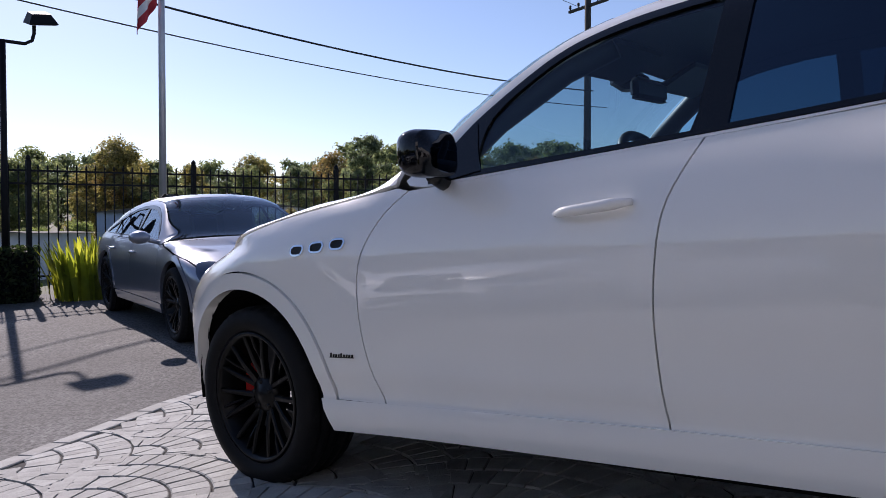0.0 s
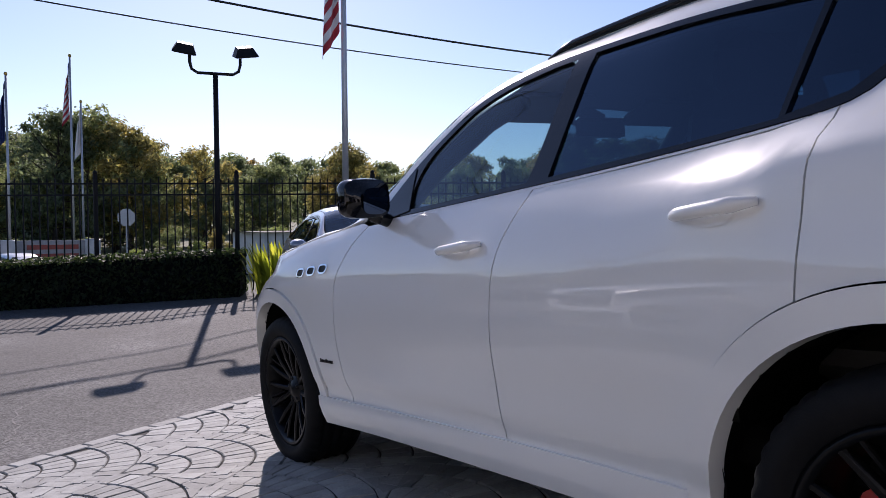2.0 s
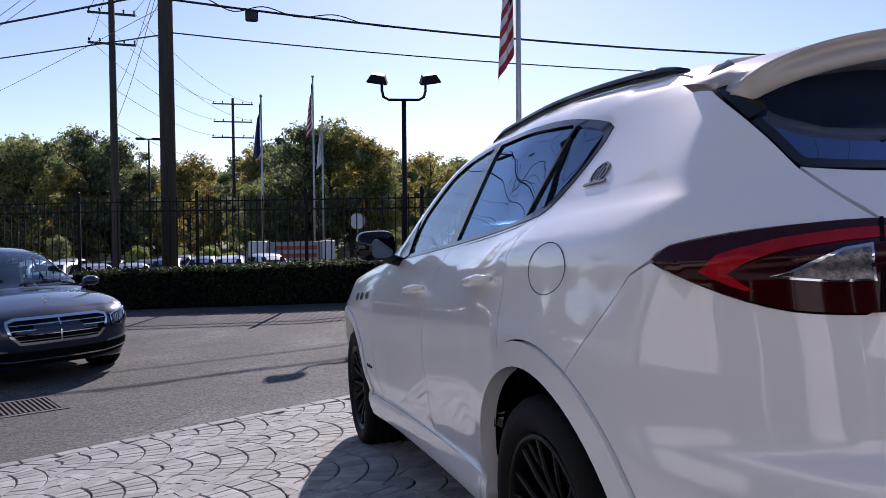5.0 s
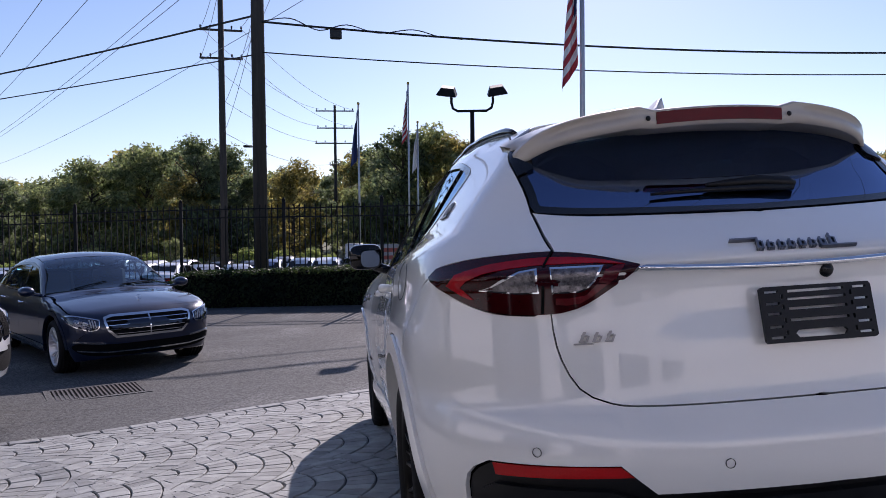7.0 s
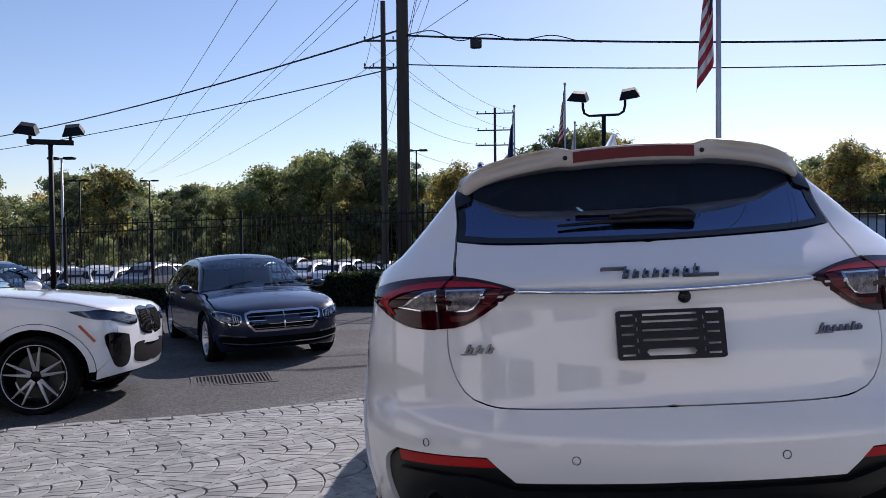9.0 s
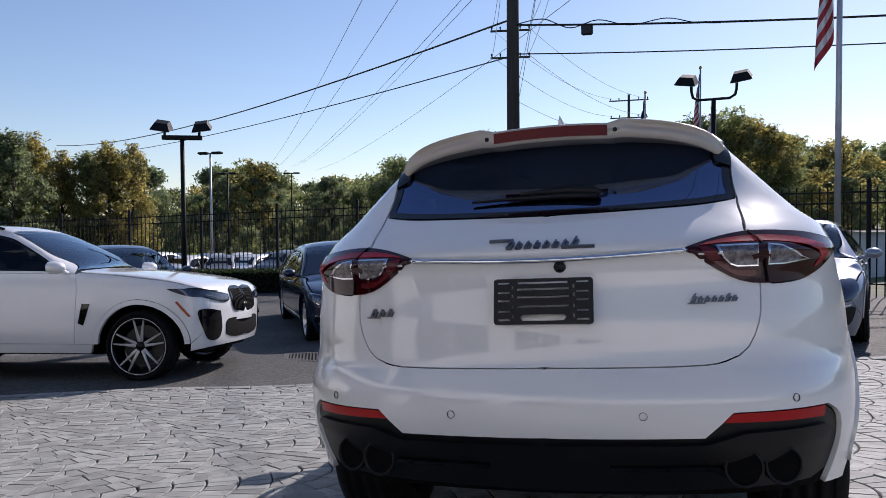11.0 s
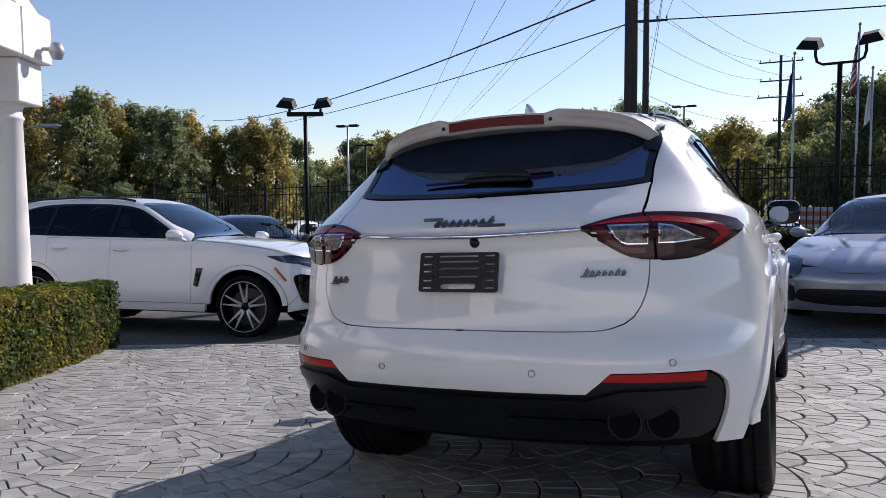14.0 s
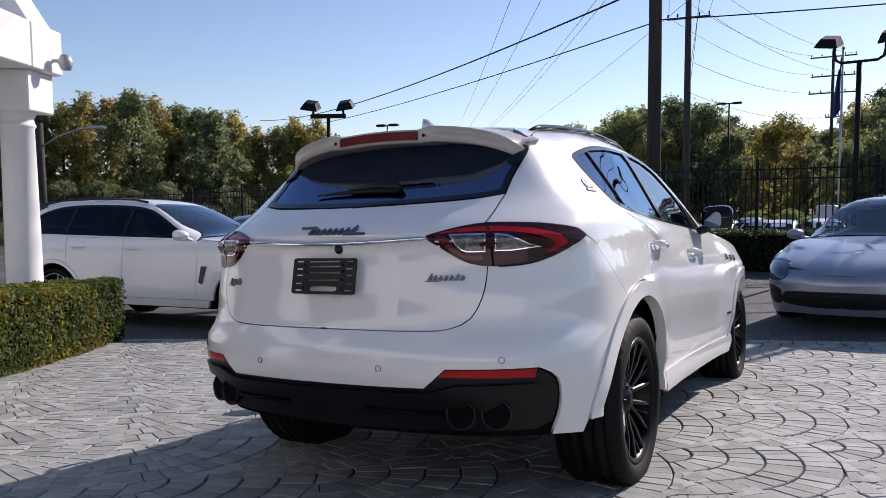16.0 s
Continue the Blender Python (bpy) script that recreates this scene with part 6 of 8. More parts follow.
# ---- poles, lamps, flags and wires ----
def lamp_post(x, y, joint, style, label, turn=0.0):
    z = land_z(x, y)
    t = thing("car_park_lamp", label, "lamp post", Matrix.Translation((x, y, z)) @ Matrix.Rotation(turn, 4, "Z"), "car park lamps")
    h = joint - z
    part("pole", Build().tube([(0, 0, -0.3), (0, 0, h)], [0.055, 0.045], 10).mesh("pole", IRON, True), t, "black lamp pole")
    part("base", Build().box((-0.16, -0.16, -0.3), (0.16, 0.16, 0.12), 0.02).mesh("base", STUCCO), t, "concrete base")
    arm = Build()
    if style == "hoop":
        arm.tube([(-0.43, 0, h + 0.36), (-0.43, 0, h + 0.18), (-0.40, 0, h + 0.06), (-0.30, 0, h + 0.0), (0.30, 0, h + 0.0), (0.40, 0, h + 0.06), (0.43, 0, h + 0.18), (0.43, 0, h + 0.36)], 0.028, 8)
        heads = ((-0.52, 0.36), (0.52, 0.36))
    else:
        arm.box((-0.42, -0.05, h - 0.03), (0.42, 0.05, h + 0.07), 0.01)
        arm.tube([(-0.36, 0, h), (-0.36, 0, h + 0.22)], 0.03, 8)
        arm.tube([(0.36, 0, h), (0.36, 0, h + 0.22)], 0.03, 8)
        heads = ((-0.42, 0.22), (0.42, 0.22))
    part("arm", arm.mesh("arm", IRON), t)
    for k, (hx, hz) in enumerate(heads):
        m = Matrix.Translation((hx, 0, h + hz)) @ pose(0, 0, 0, 16, -8 if hx > 0 else 8, 0)
        b = Build()
        b.add([(-0.20, -0.24, 0), (0.20, -0.24, 0), (0.20, 0.20, 0), (-0.20, 0.20, 0), (-0.13, -0.13, 0.13), (0.13, -0.13, 0.13), (0.13, 0.18, 0.15), (-0.13, 0.18, 0.15)], [(0, 1, 5, 4), (1, 2, 6, 5), (2, 3, 7, 6), (3, 0, 4, 7), (4, 5, 6, 7)])
        b.box((-0.205, -0.245, -0.025), (0.205, 0.205, 0.0), 0.008)
        head = part("lamp_head", b.mesh("lamp_head", IRON), t, "black floodlight head", m=m)
        part("lens", Build().box((-0.175, -0.215, -0.032), (0.175, 0.175, -0.026)).mesh("lens", LAMPGLASS), head, "pale floodlight glass")
    return t


lamp_post(1.69, 12.92, 3.90, "hoop", "black twin floodlight lamp post by the hedge", radians(-12))
lamp_post(-9.40, 11.45, 3.35, "bar", "black twin floodlight post behind the parked cars", radians(25))


def street_lamp(x, y, top, label, width=0.9, metal=IRON):
    z = land_z(x, y)
    t = thing("street_lamp", label, "street lamp", Matrix.Translation((x, y, z)), "street lamps beyond the fence")
    part("pole", Build().tube([(0, 0, 0), (0, 0, top - z)], [0.09, 0.06], 8).mesh("pole", metal, True), t)
    part("arm", Build().tube([(-width / 2, 0, top - z), (width / 2, 0, top - z)], 0.05, 6).mesh("arm", metal), t)
    for s in (-1, 1):
        part("lamp_head", Build().box((s * width * 0.62 - 0.34, -0.2, top - z - 0.06), (s * width * 0.62 + 0.34, 0.2, top - z + 0.10), 0.05).mesh("lamp_head", IRON), t, "black lamp head")


street_lamp(-26.5, 40.5, 6.0, "slim street lamp in the car park", 0.8, GALV)
street_lamp(-34.6, 69.0, 6.6, "far slim street lamp in the car park")
street_lamp(-7.1, 57.5, 7.9, "tall twin street lamp in the car park")
street_lamp(-32.0, 52.0, 5.5, "small far street lamp", 0.8)
street_lamp(-62.0, 62.0, 5.2, "small distant black street lamp", 0.8)


def utility_pole(x, y, top, radius, arms, label, lean=0.0):
    z = land_z(x, y)
    t = thing("utility_pole", label, "utility pole", Matrix.Translation((x, y, z)), "utility poles")
    part("pole", Build().tube([(0, 0, -0.5), (lean * 0.5, 0, (top - z) / 2), (lean, 0, top - z)], [radius * 1.12, radius, radius * 0.8], 14).mesh("pole", WOODPOLE, True), t, "weathered wooden pole")
    for h, w, turn in arms:
        m = Matrix.Translation((lean * (h - z) / (top - z), 0, h - z)) @ Matrix.Rotation(turn, 4, "Z")
        arm = part("crossarm", Build().box((-w / 2, -0.06, -0.06), (w / 2, 0.06, 0.06), 0.01).mesh("crossarm", WOODPOLE), t, "wooden crossarm", m=m)
        for k in (-0.94, -0.5, 0.5, 0.94):
            part("insulator", Build().lathe([(0.0, 0.24), (0.05, 0.22), (0.065, 0.16), (0.04, 0.13), (0.07, 0.10), (0.03, 0.05), (0.025, 0.0)], 8).mesh("insulator", CABLE, True), arm, "dark insulator", m=Matrix.Translation((k * w / 2, 0, 0.06)))
    return t


utility_pole(-3.01, 16.95, 13.5, 0.165, (), "thick dark wooden utility pole behind the fence")
utility_pole(-8.0, 46.5, 16.5, 0.21, ((13.95, 2.6, 0.1), (12.20, 2.6, 0.1)), "wooden utility pole with two crossarms", 0.0)
utility_pole(-0.95, 79.0, 14.6, 0.16, ((14.0, 4.0, -0.05), (12.2, 3.8, -0.05), (10.6, 4.2, -0.05), (8.3, 1.2, -0.05)), "distant utility pole with several crossarms")


def wire(name, a, b, sag, radius, mat, label, group=""):
    a, b = Vector(a), Vector(b)
    pts = [a + (b - a) * t - Vector((0, 0, sag * 4 * t * (1 - t))) for t in np.linspace(0, 1, 22)]
    return thing(name, label, "cable", group=group, data=Build().tube(pts, radius, 5).mesh(name, mat))


def flag_pole(x, y, top, r, label, group="flag poles beyond the fence"):
    z = land_z(x, y)
    t = thing("flag_pole", label, "flag pole", Matrix.Translation((x, y, z)), group)
    h = top - z
    part("pole", Build().tube([(0, 0, -0.2), (0, 0, h)], [r, r * 0.7], 10).mesh("pole", GALV, True), t, "pale metal pole")
    part("finial", Build().lathe([(0.0, h + 2.4 * r), (r * 0.9, h + 2 * r), (r * 1.2, h + r), (r * 0.9, h + 0.2 * r), (0.0, h)], 10).mesh("finial", GOLD, True), t, "small ball finial")
    return t


FLAGRED = material("red flag cloth", (0.42, 0.03, 0.04), rough=0.8, vary=0.15, fine=200)
FLAGWHITE = material("white flag cloth", (0.70, 0.68, 0.66), rough=0.8, vary=0.08, fine=200)
FLAGBLUE = material("blue flag cloth", (0.02, 0.035, 0.12), rough=0.8, vary=0.15, fine=200)


def flag(x, y, top, width, drop, kind, label, side=-1):
    """A limp flag that hangs in folds down its pole."""
    nx, nz = 22, 26
    v, f, mat = [], [], []
    rnd = random.Random(int(x * 100))
    for i in range(nx + 1):
        for k in range(nz + 1):
            s, t = i / nx, k / nz
            z = top - drop * t * (1 - 0.10 * s) - s * drop * 0.32
            px = side * (0.05 + width * (0.30 + 0.55 * t) * s + 0.06 * width * math.sin(7 * s + 2.5 * t))
            py = 0.22 * width * math.sin(12.5 * s + 3 * t) * (0.4 + 0.6 * s)
            v.append((px, py, z - top))
    for i in range(nx):
        for k in range(nz):
            f.append((i * (nz + 1) + k, (i + 1) * (nz + 1) + k, (i + 1) * (nz + 1) + k + 1, i * (nz + 1) + k + 1))
            if kind == "striped":
                mat.append(2 if k < nz * 0.54 and i < nx * 0.42 else (k * 13 // nz) % 2)
            else:
                mat.append(2 if kind == "blue" else 1)
    me = mesh_of("flag", v, f, [FLAGRED, FLAGWHITE, FLAGBLUE], True)
    me.polygons.foreach_set("material_index", mat)
    return thing("flag", label, "flag", Matrix.Translation((x, y, top)), "flags", data=me)


flag_pole(3.75, 11.98, 8.2, 0.062, "tall pale flag pole by the fence")
flag_pole(0.55, 49.5, 9.9, 0.085, "flag pole with a blue flag beyond the fence")
flag_pole(4.25, 52.5, 11.9, 0.085, "flag pole with a striped flag beyond the fence")
flag_pole(5.3, 56.0, 9.6, 0.085, "flag pole with a white flag beyond the fence")
flag(0.55, 49.5, 9.6, 0.62, 3.3, "blue", "limp dark blue flag on a pole")
flag(4.25, 52.5, 11.6, 0.55, 3.4, "striped", "limp striped flag on a far pole")
flag(5.3, 56.0, 9.2, 0.50, 2.9, "white", "limp white flag on a far pole")

# ---- the other parked cars ----
def parked_car(name, label, paint, m, S, group="cars parked by the fence"):
    """A car from its hull and a few lines: S holds the hull and where its panels part."""
    c = thing(name, label, "car", m, group)
    h, yr, yf, wz, R = S["hull"], S["yr"], S["yf"], S["wz"], S["R"]
    fl, ar = S["flare"], S["flare"] - 0.055
    A, B, C, sill = S["A"], S["B"], S["C"], S["sill"]
    belt, cowl, nose_z = S["belt"], S["cowl"], S["nose_z"]
    bz = lambda y: float(np.interp(y, [p[0] for p in belt], [p[1] for p in belt]))
    pt = lambda cy, a: (cy + fl * math.cos(radians(a)), wz + fl * math.sin(radians(a)))
    mid_f, mid_r = h.yb + 90 * K, h.ya - 90 * K
    corner_f, corner_r = h.yb + 40 * K, h.ya - 42 * K
    hood = S["hood"]
    gapA = [(A, bz(A)), (A + 0.05, bz(A) - 0.2), (A + 0.03, sill)]
    gapB = [(B, bz(B)), (B + 0.03, bz(B) - 0.25), (B + 0.02, sill)]
    aC = math.degrees(math.acos(max(-1, min(1, (C - yr) / fl))))
    gapC = [(C - 0.05, bz(C)), (C, wz + fl * math.sin(radians(aC)) + 0.12), pt(yr, aC)]
    sC = math.degrees(math.asin((sill - wz) / fl))
    wing = curve(*gapA) + line(gapA[-1], pt(yf, 180 - sC)) + arc(yf, wz, fl, 180 - sC, sC) + line(pt(yf, sC), (corner_f, wz + 0.2), (corner_f + 0.03, hood[0][1])) + curve((corner_f + 0.03, hood[0][1]), *hood[1:]) + line(hood[-1], gapA[0])
    kw = dict(step=0.08)
    both(h, "front_wing", wing, paint, c, **kw)
    both(h, "front_door", curve(*gapB[::-1]) + line(gapB[0], gapA[0]) + curve(*gapA) + line(gapA[-1], gapB[-1]), paint, c, **kw)
    both(h, "rear_door", curve(*gapB) + line(gapB[-1], pt(yr, sC)) + arc(yr, wz, fl, sC, aC) + curve(*gapC[::-1]) + line(gapC[0], gapB[0]), paint, c, **kw)
    roofl, deck = S["roofline"], S["deck"]
    dlo = S["dlo"]
    lampb = S["tail_z"]
    side = curve(*roofl) + curve(roofl[-1], *deck) + line(deck[-1], (corner_r, lampb)) + line((corner_r, lampb), (yr - fl * 0.9, lampb - 0.1), pt(yr, 140)) + arc(yr, wz, fl, 140, aC) + curve(*gapC[::-1]) + line(gapC[0], gapB[0], gapA[0], roofl[0])
    both(h, "body_side", (np.array(side), np.array(curve(*dlo, dlo[0]))), paint, c, **kw)
    for mi in (False, True):
        for cy in (yr, yf):
            ring = arc(cy, wz, fl, sC, 180 - sC) + [np.array(pt(cy, 180 - sC))] + arc(cy, wz, ar, 180 - sC, sC) + [np.array((cy + ar * math.cos(radians(sC)), wz + ar * math.sin(radians(sC))))]
            part("arch_lip", skin(h, "arch_lip", ring, paint, lift=0.006, depth=0.04, step=0.08, mirror=mi), c)
    sl = line(pt(yf, 180 - sC), gapA[-1], gapB[-1], pt(yr, sC)) + line(pt(yr, sC), (pt(yr, sC)[0] + 0.03, sill - 0.10), (pt(yf, 180 - sC)[0] - 0.03, sill - 0.10), pt(yf, 180 - sC))
    both(h, "sill", sl, S.get("sill_mat", paint), c, lift=0.008, depth=0.05, step=0.1)
    # side glass
    p = np.array(curve(*dlo, dlo[0]))
    panes = []
    cuts = sorted(S["pillars"])
    edges = [p[:, 0].min() - 1] + cuts + [p[:, 0].max() + 1]
    inner = inset(p, 0.028)
    top_of = lambda y: float(np.interp(y, *zip(*sorted((q[0], q[1]) for q in S["dlo_top"])))) - 0.03
    for a, b in zip(edges, edges[1:]):
        lo, hi = max(a + 0.03, inner[:, 0].min() + 0.01), min(b - 0.03, inner[:, 0].max() - 0.01)
        if hi - lo < 0.08:
            continue
        ys = np.linspace(lo, hi, 14)
        bot = [(y, bz(y) + 0.035) for y in ys]
        tp = [(y, max(top_of(y), bz(y) + 0.045)) for y in ys]
        panes.append(np.array(bot + tp[::-1]))
    both(h, "window_surround", tuple([p] + panes), GLOSSBLACK, c, "black window surround", gap=0.0, lift=0.002, depth=0.01, step=0.1)
    for q in panes:
        both(h, "door_window", q, S.get("glass", TINT), c, "tinted side window", gap=-0.004, lift=-0.005, depth=0.003, step=0.15)

    def rim(pts, back=0.0):
        return [np.array((max(q[0] - back, 0.02), q[1])) for q in h.girth(pts)]

    flip = lambda pts: [q * [-1, 1] for q in reversed(pts)]

    def top_panel(nm, pts, mat, bow0, bow1, lab="", **kk):
        r = rim(pts, 0.003)
        loop = r + curve(r[-1], (0, r[-1][1] + bow1), r[-1] * [-1, 1]) + flip(r) + curve(r[0] * [-1, 1], (0, r[0][1] + bow0), r[0])
        return part(nm, skin(h, nm, loop, mat, how="above", step=0.09, **kk), c, lab)

    i0, i1 = S["screen"], S["rear_screen"]
    top_panel("windscreen", curve(*roofl[: i0 + 1]) + [np.array(roofl[i0])], CLEAR, 0.10, 0.07, "clear windscreen", depth=0.004)
    top_panel("roof", curve(*roofl[i0 : i1 + 1]) + [np.array(roofl[i1])], S.get("roof_mat", paint), 0.055, -0.04)
    top_panel("rear_window", curve(*roofl[i1:]) + [np.array(roofl[-1])], PRIVACY, -0.05, -0.06, "dark rear window", depth=0.004)
    top_panel("bonnet", curve(*[(a, b + 0.003) for a, b in [(corner_f + 0.03, hood[0][1])] + hood[1:]]) + [np.array(hood[-1]) + [0, 0.003]], paint, S.get("bow", 0.22), 0.08)
    top_panel("boot_lid", curve(roofl[-1], *deck) + [np.array(deck[-1])], paint, -0.07, -0.06)
    # nose and tail
    fb = [np.array(q) for q in line((yf + fl * math.cos(radians(sC)) + S.get("tuck", 0.0), S.get("low", sill - 0.08)), pt(yf, sC), (corner_f, wz + 0.2), (corner_f + 0.03, hood[0][1] - 0.003), (mid_f, nose_z))]
    fb += [np.array((mid_f, nose_z))]
    fb = fb + [np.array((2 * mid_f - q[0], q[1])) for q in reversed(fb)]
    bumper = part("front_bumper", skin(h, "front_bumper", fb, paint, step=0.08), c)
    rb = line((yr - fl * math.cos(radians(sC)), sill - 0.05), pt(yr, 180 - sC)) + arc(yr, wz, fl, 180 - sC, 140) + line(pt(yr, 140), (yr - fl * 0.9, lampb - 0.1), (corner_r, lampb), (corner_r, deck[-1][1]), (mid_r, deck[-1][1])) + [np.array((mid_r, deck[-1][1]))]
    rb = rb + [np.array((2 * mid_r - q[0], q[1])) for q in reversed(rb)]
    part("rear_bumper", skin(h, "rear_bumper", rb, paint, step=0.09), c)
    # running gear, cabin
    well = wheel_well(ar + 0.02, 0.4)
    for s in (-1, 1):
        for y, t in ((yr, 0.2), (yf, 0.6)):
            wheel(c, S["wheel"], flank_pose(s * S["track"], y, wz, s), None, turn=t + s, **S["wheel_spec"])
            part("wheel_well", well, c, m=flank_pose(s * (S["track"] + 0.05), y, wz, s))
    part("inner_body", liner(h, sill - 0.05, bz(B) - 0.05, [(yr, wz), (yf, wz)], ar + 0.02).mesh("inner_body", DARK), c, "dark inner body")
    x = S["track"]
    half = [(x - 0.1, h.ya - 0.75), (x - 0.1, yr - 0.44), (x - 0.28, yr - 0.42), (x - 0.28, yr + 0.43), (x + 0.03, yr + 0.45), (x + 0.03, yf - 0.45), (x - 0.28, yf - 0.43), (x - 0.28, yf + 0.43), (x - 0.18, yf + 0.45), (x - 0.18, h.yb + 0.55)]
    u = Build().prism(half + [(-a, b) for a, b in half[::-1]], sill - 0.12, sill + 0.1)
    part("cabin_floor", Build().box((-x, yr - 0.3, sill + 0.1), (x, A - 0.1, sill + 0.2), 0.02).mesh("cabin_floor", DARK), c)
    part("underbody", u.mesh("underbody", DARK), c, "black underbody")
    dz = bz(A)
    d = Build().box((-x + 0.1, A - 0.55, dz - 0.4), (x - 0.1, A + 0.02, dz + 0.01), 0.06)
    part("dashboard", d.mesh("dashboard", LEATHER), c, "dark dashboard")
    lea = S.get("leather", LEATHER)
    for s in (-1, 1):
        seat = Build().box((s * 0.38 - 0.25, B - 0.05, sill + 0.2), (s * 0.38 + 0.25, B + 0.48, sill + 0.38), 0.06)
        seat.box((-0.24, -0.07, 0.0), (0.24, 0.07, 0.60), 0.06, Matrix.Translation((s * 0.38, B - 0.05, sill + 0.32)) @ pose(0, 0, 0, 14, 0, 0))
        seat.box((-0.12, -0.05, 0.0), (0.12, 0.05, 0.18), 0.045, Matrix.Translation((s * 0.38, B - 0.21, sill + 0.93)) @ pose(0, 0, 0, 8, 0, 0))
        part("front_seat", seat.mesh("front_seat", lea), c, "leather front seat")
    b = Build().box((-0.64, yr + 0.05, sill + 0.2), (0.64, yr + 0.55, sill + 0.36), 0.06)
    b.box((-0.64, -0.07, 0.0), (0.64, 0.07, 0.55), 0.06, Matrix.Translation((0, yr + 0.08, sill + 0.32)) @ pose(0, 0, 0, 20, 0, 0))
    part("rear_bench", b.mesh("rear_bench", lea), c, "leather rear bench")
    sw = Build()
    mm = Matrix.Translation((-0.38, A - 0.62, dz - 0.08)) @ pose(0, 0, 0, 62, 0, 0)
    sw.lathe([(0.18 + 0.016 * math.cos(a), 0.016 * math.sin(a)) for a in np.linspace(0, 2 * math.pi, 8, endpoint=False)], 24, mm, closed=True)
    sw.box((-0.17, -0.02, -0.012), (0.17, 0.02, 0.012), 0.005, mm)
    part("steering_wheel", sw.mesh("steering_wheel", LEATHER, True), c)
    # mirrors and handles
    for s in (-1, 1):
        my = A - 0.12
        mz = bz(my) + 0.07
        mx = float(h.girth([(my, bz(my))])[0][0])
        mb = Build()
        n, k = 8, 14
        sec = []
        for i in range(n + 1):
            t = i / n
            r = max(0.12, math.sqrt(max(0, 1 - max(0, (t - 0.3) / 0.7) ** 2.2)))
            sec += [(s * (mx + 0.16 + 0.10 * r * math.cos(a)), my - 0.06 + 0.16 * t, mz + 0.068 * r * math.sin(a)) for a in (2 * math.pi * j / k for j in range(k))]
        mb.add(sec, [(i * k + j, i * k + (j + 1) % k, (i + 1) * k + (j + 1) % k, (i + 1) * k + j) for i in range(n) for j in range(k)] + [tuple(range(n * k, n * k + k)), tuple(range(k - 1, -1, -1))])
        mb.tube([(s * (mx - 0.02), my + 0.02, mz - 0.06), (s * (mx + 0.10), my + 0.02, mz - 0.03)], 0.022, 6)
        mir = part("wing_mirror", mb.mesh("wing_mirror", S.get("mirror_mat", paint), True), c, "door mirror")
        gl = Build().add([(s * (mx + 0.16 + 0.085 * math.cos(a)), my - 0.062, mz + 0.055 * math.sin(a)) for a in (2 * math.pi * j / 16 for j in range(16))], [tuple(range(16))])
        part("mirror_glass", gl.mesh("mirror_glass", MIRRORGLASS), mir, "mirror glass")
        for y0 in (B + 0.30, C + 0.30 if C > yr else yr + 0.5):
            z = bz(y0) - S.get("handle_drop", 0.13)
            path = [tuple((np.array([1, 1, 1]) * h.girth([(y0 - 0.22 * t, z)])[0] + [0.006 + 0.028 * min(1, 4 * t, 4 * (1 - t)), 0, 0]) * [s, 1, 1]) for t in np.linspace(0, 1, 9)]
            part("door_handle", Build().tube(path, [0.008, 0.013, 0.015, 0.016, 0.016, 0.016, 0.015, 0.013, 0.008], 8).mesh("door_handle", S.get("handle_mat", paint), True), c, "door handle")
    return c, h, mid_f


def on_nose(c, h, nm, outline, mat, lift, depth=0.01, label="", mirror=None, step=0.05, parent=None, y0=2.4):
    """A piece laid on the nose, drawn at (x, z)."""
    for mi in ((False, True) if mirror is None else (mirror,)):
        me = skin(h, nm, outline, mat, how="ahead", gap=0, lift=lift, depth=depth, step=step, mirror=mi)
        ob = part(nm, me, parent or c, label)
    return ob


def loop_of(*pts, step=0.03):
    return np.array(curve(*pts, pts[0], step=step))


# white sport utility car with two-tone wheels
WSUV = Hull(
    width=table((-1.2, 0.82), (-0.9, 0.92), (-0.4, 0.985), (0.2, 0.995), (1.0, 0.975), (1.8, 0.972), (2.5, 0.985), (3.0, 0.99), (3.3, 0.97), (3.6, 0.92), (3.9, 0.80)),
    lean=table((0.2, -0.08), (0.35, -0.03), (0.6, 0.0), (0.9, -0.004), (1.03, -0.025), (1.11, -0.05), (1.19, -0.09), (1.3, -0.17), (1.5, -0.27), (1.62, -0.36), (1.75, -0.50)),
    top=table((-1.1, 1.10), (-0.95, 1.30), (-0.75, 1.55), (-0.6, 1.66), (-0.2, 1.715), (0.4, 1.735), (1.0, 1.725), (1.3, 1.69), (1.6, 1.57), (1.9, 1.42), (2.15, 1.27), (2.4, 1.215), (2.8, 1.185), (3.2, 1.14), (3.5, 1.085), (3.75, 1.0), (3.9, 0.75)),
    tail=table((0.25, -0.90), (0.4, -1.02), (0.6, -1.09), (0.9, -1.06), (1.15, -0.99), (1.4, -0.88), (1.6, -0.74), (1.75, -0.6)),
    nose=table((0.2, 3.69), (0.32, 3.79), (0.6, 3.84), (0.9, 3.82), (1.02, 3.76), (1.12, 3.5)),
    crown=lambda y: 0.11 - 0.07 * ease(2.0, 2.5, y), nose_bow=(0.12, 0.16), ya=-0.2, yb=3.05,
)
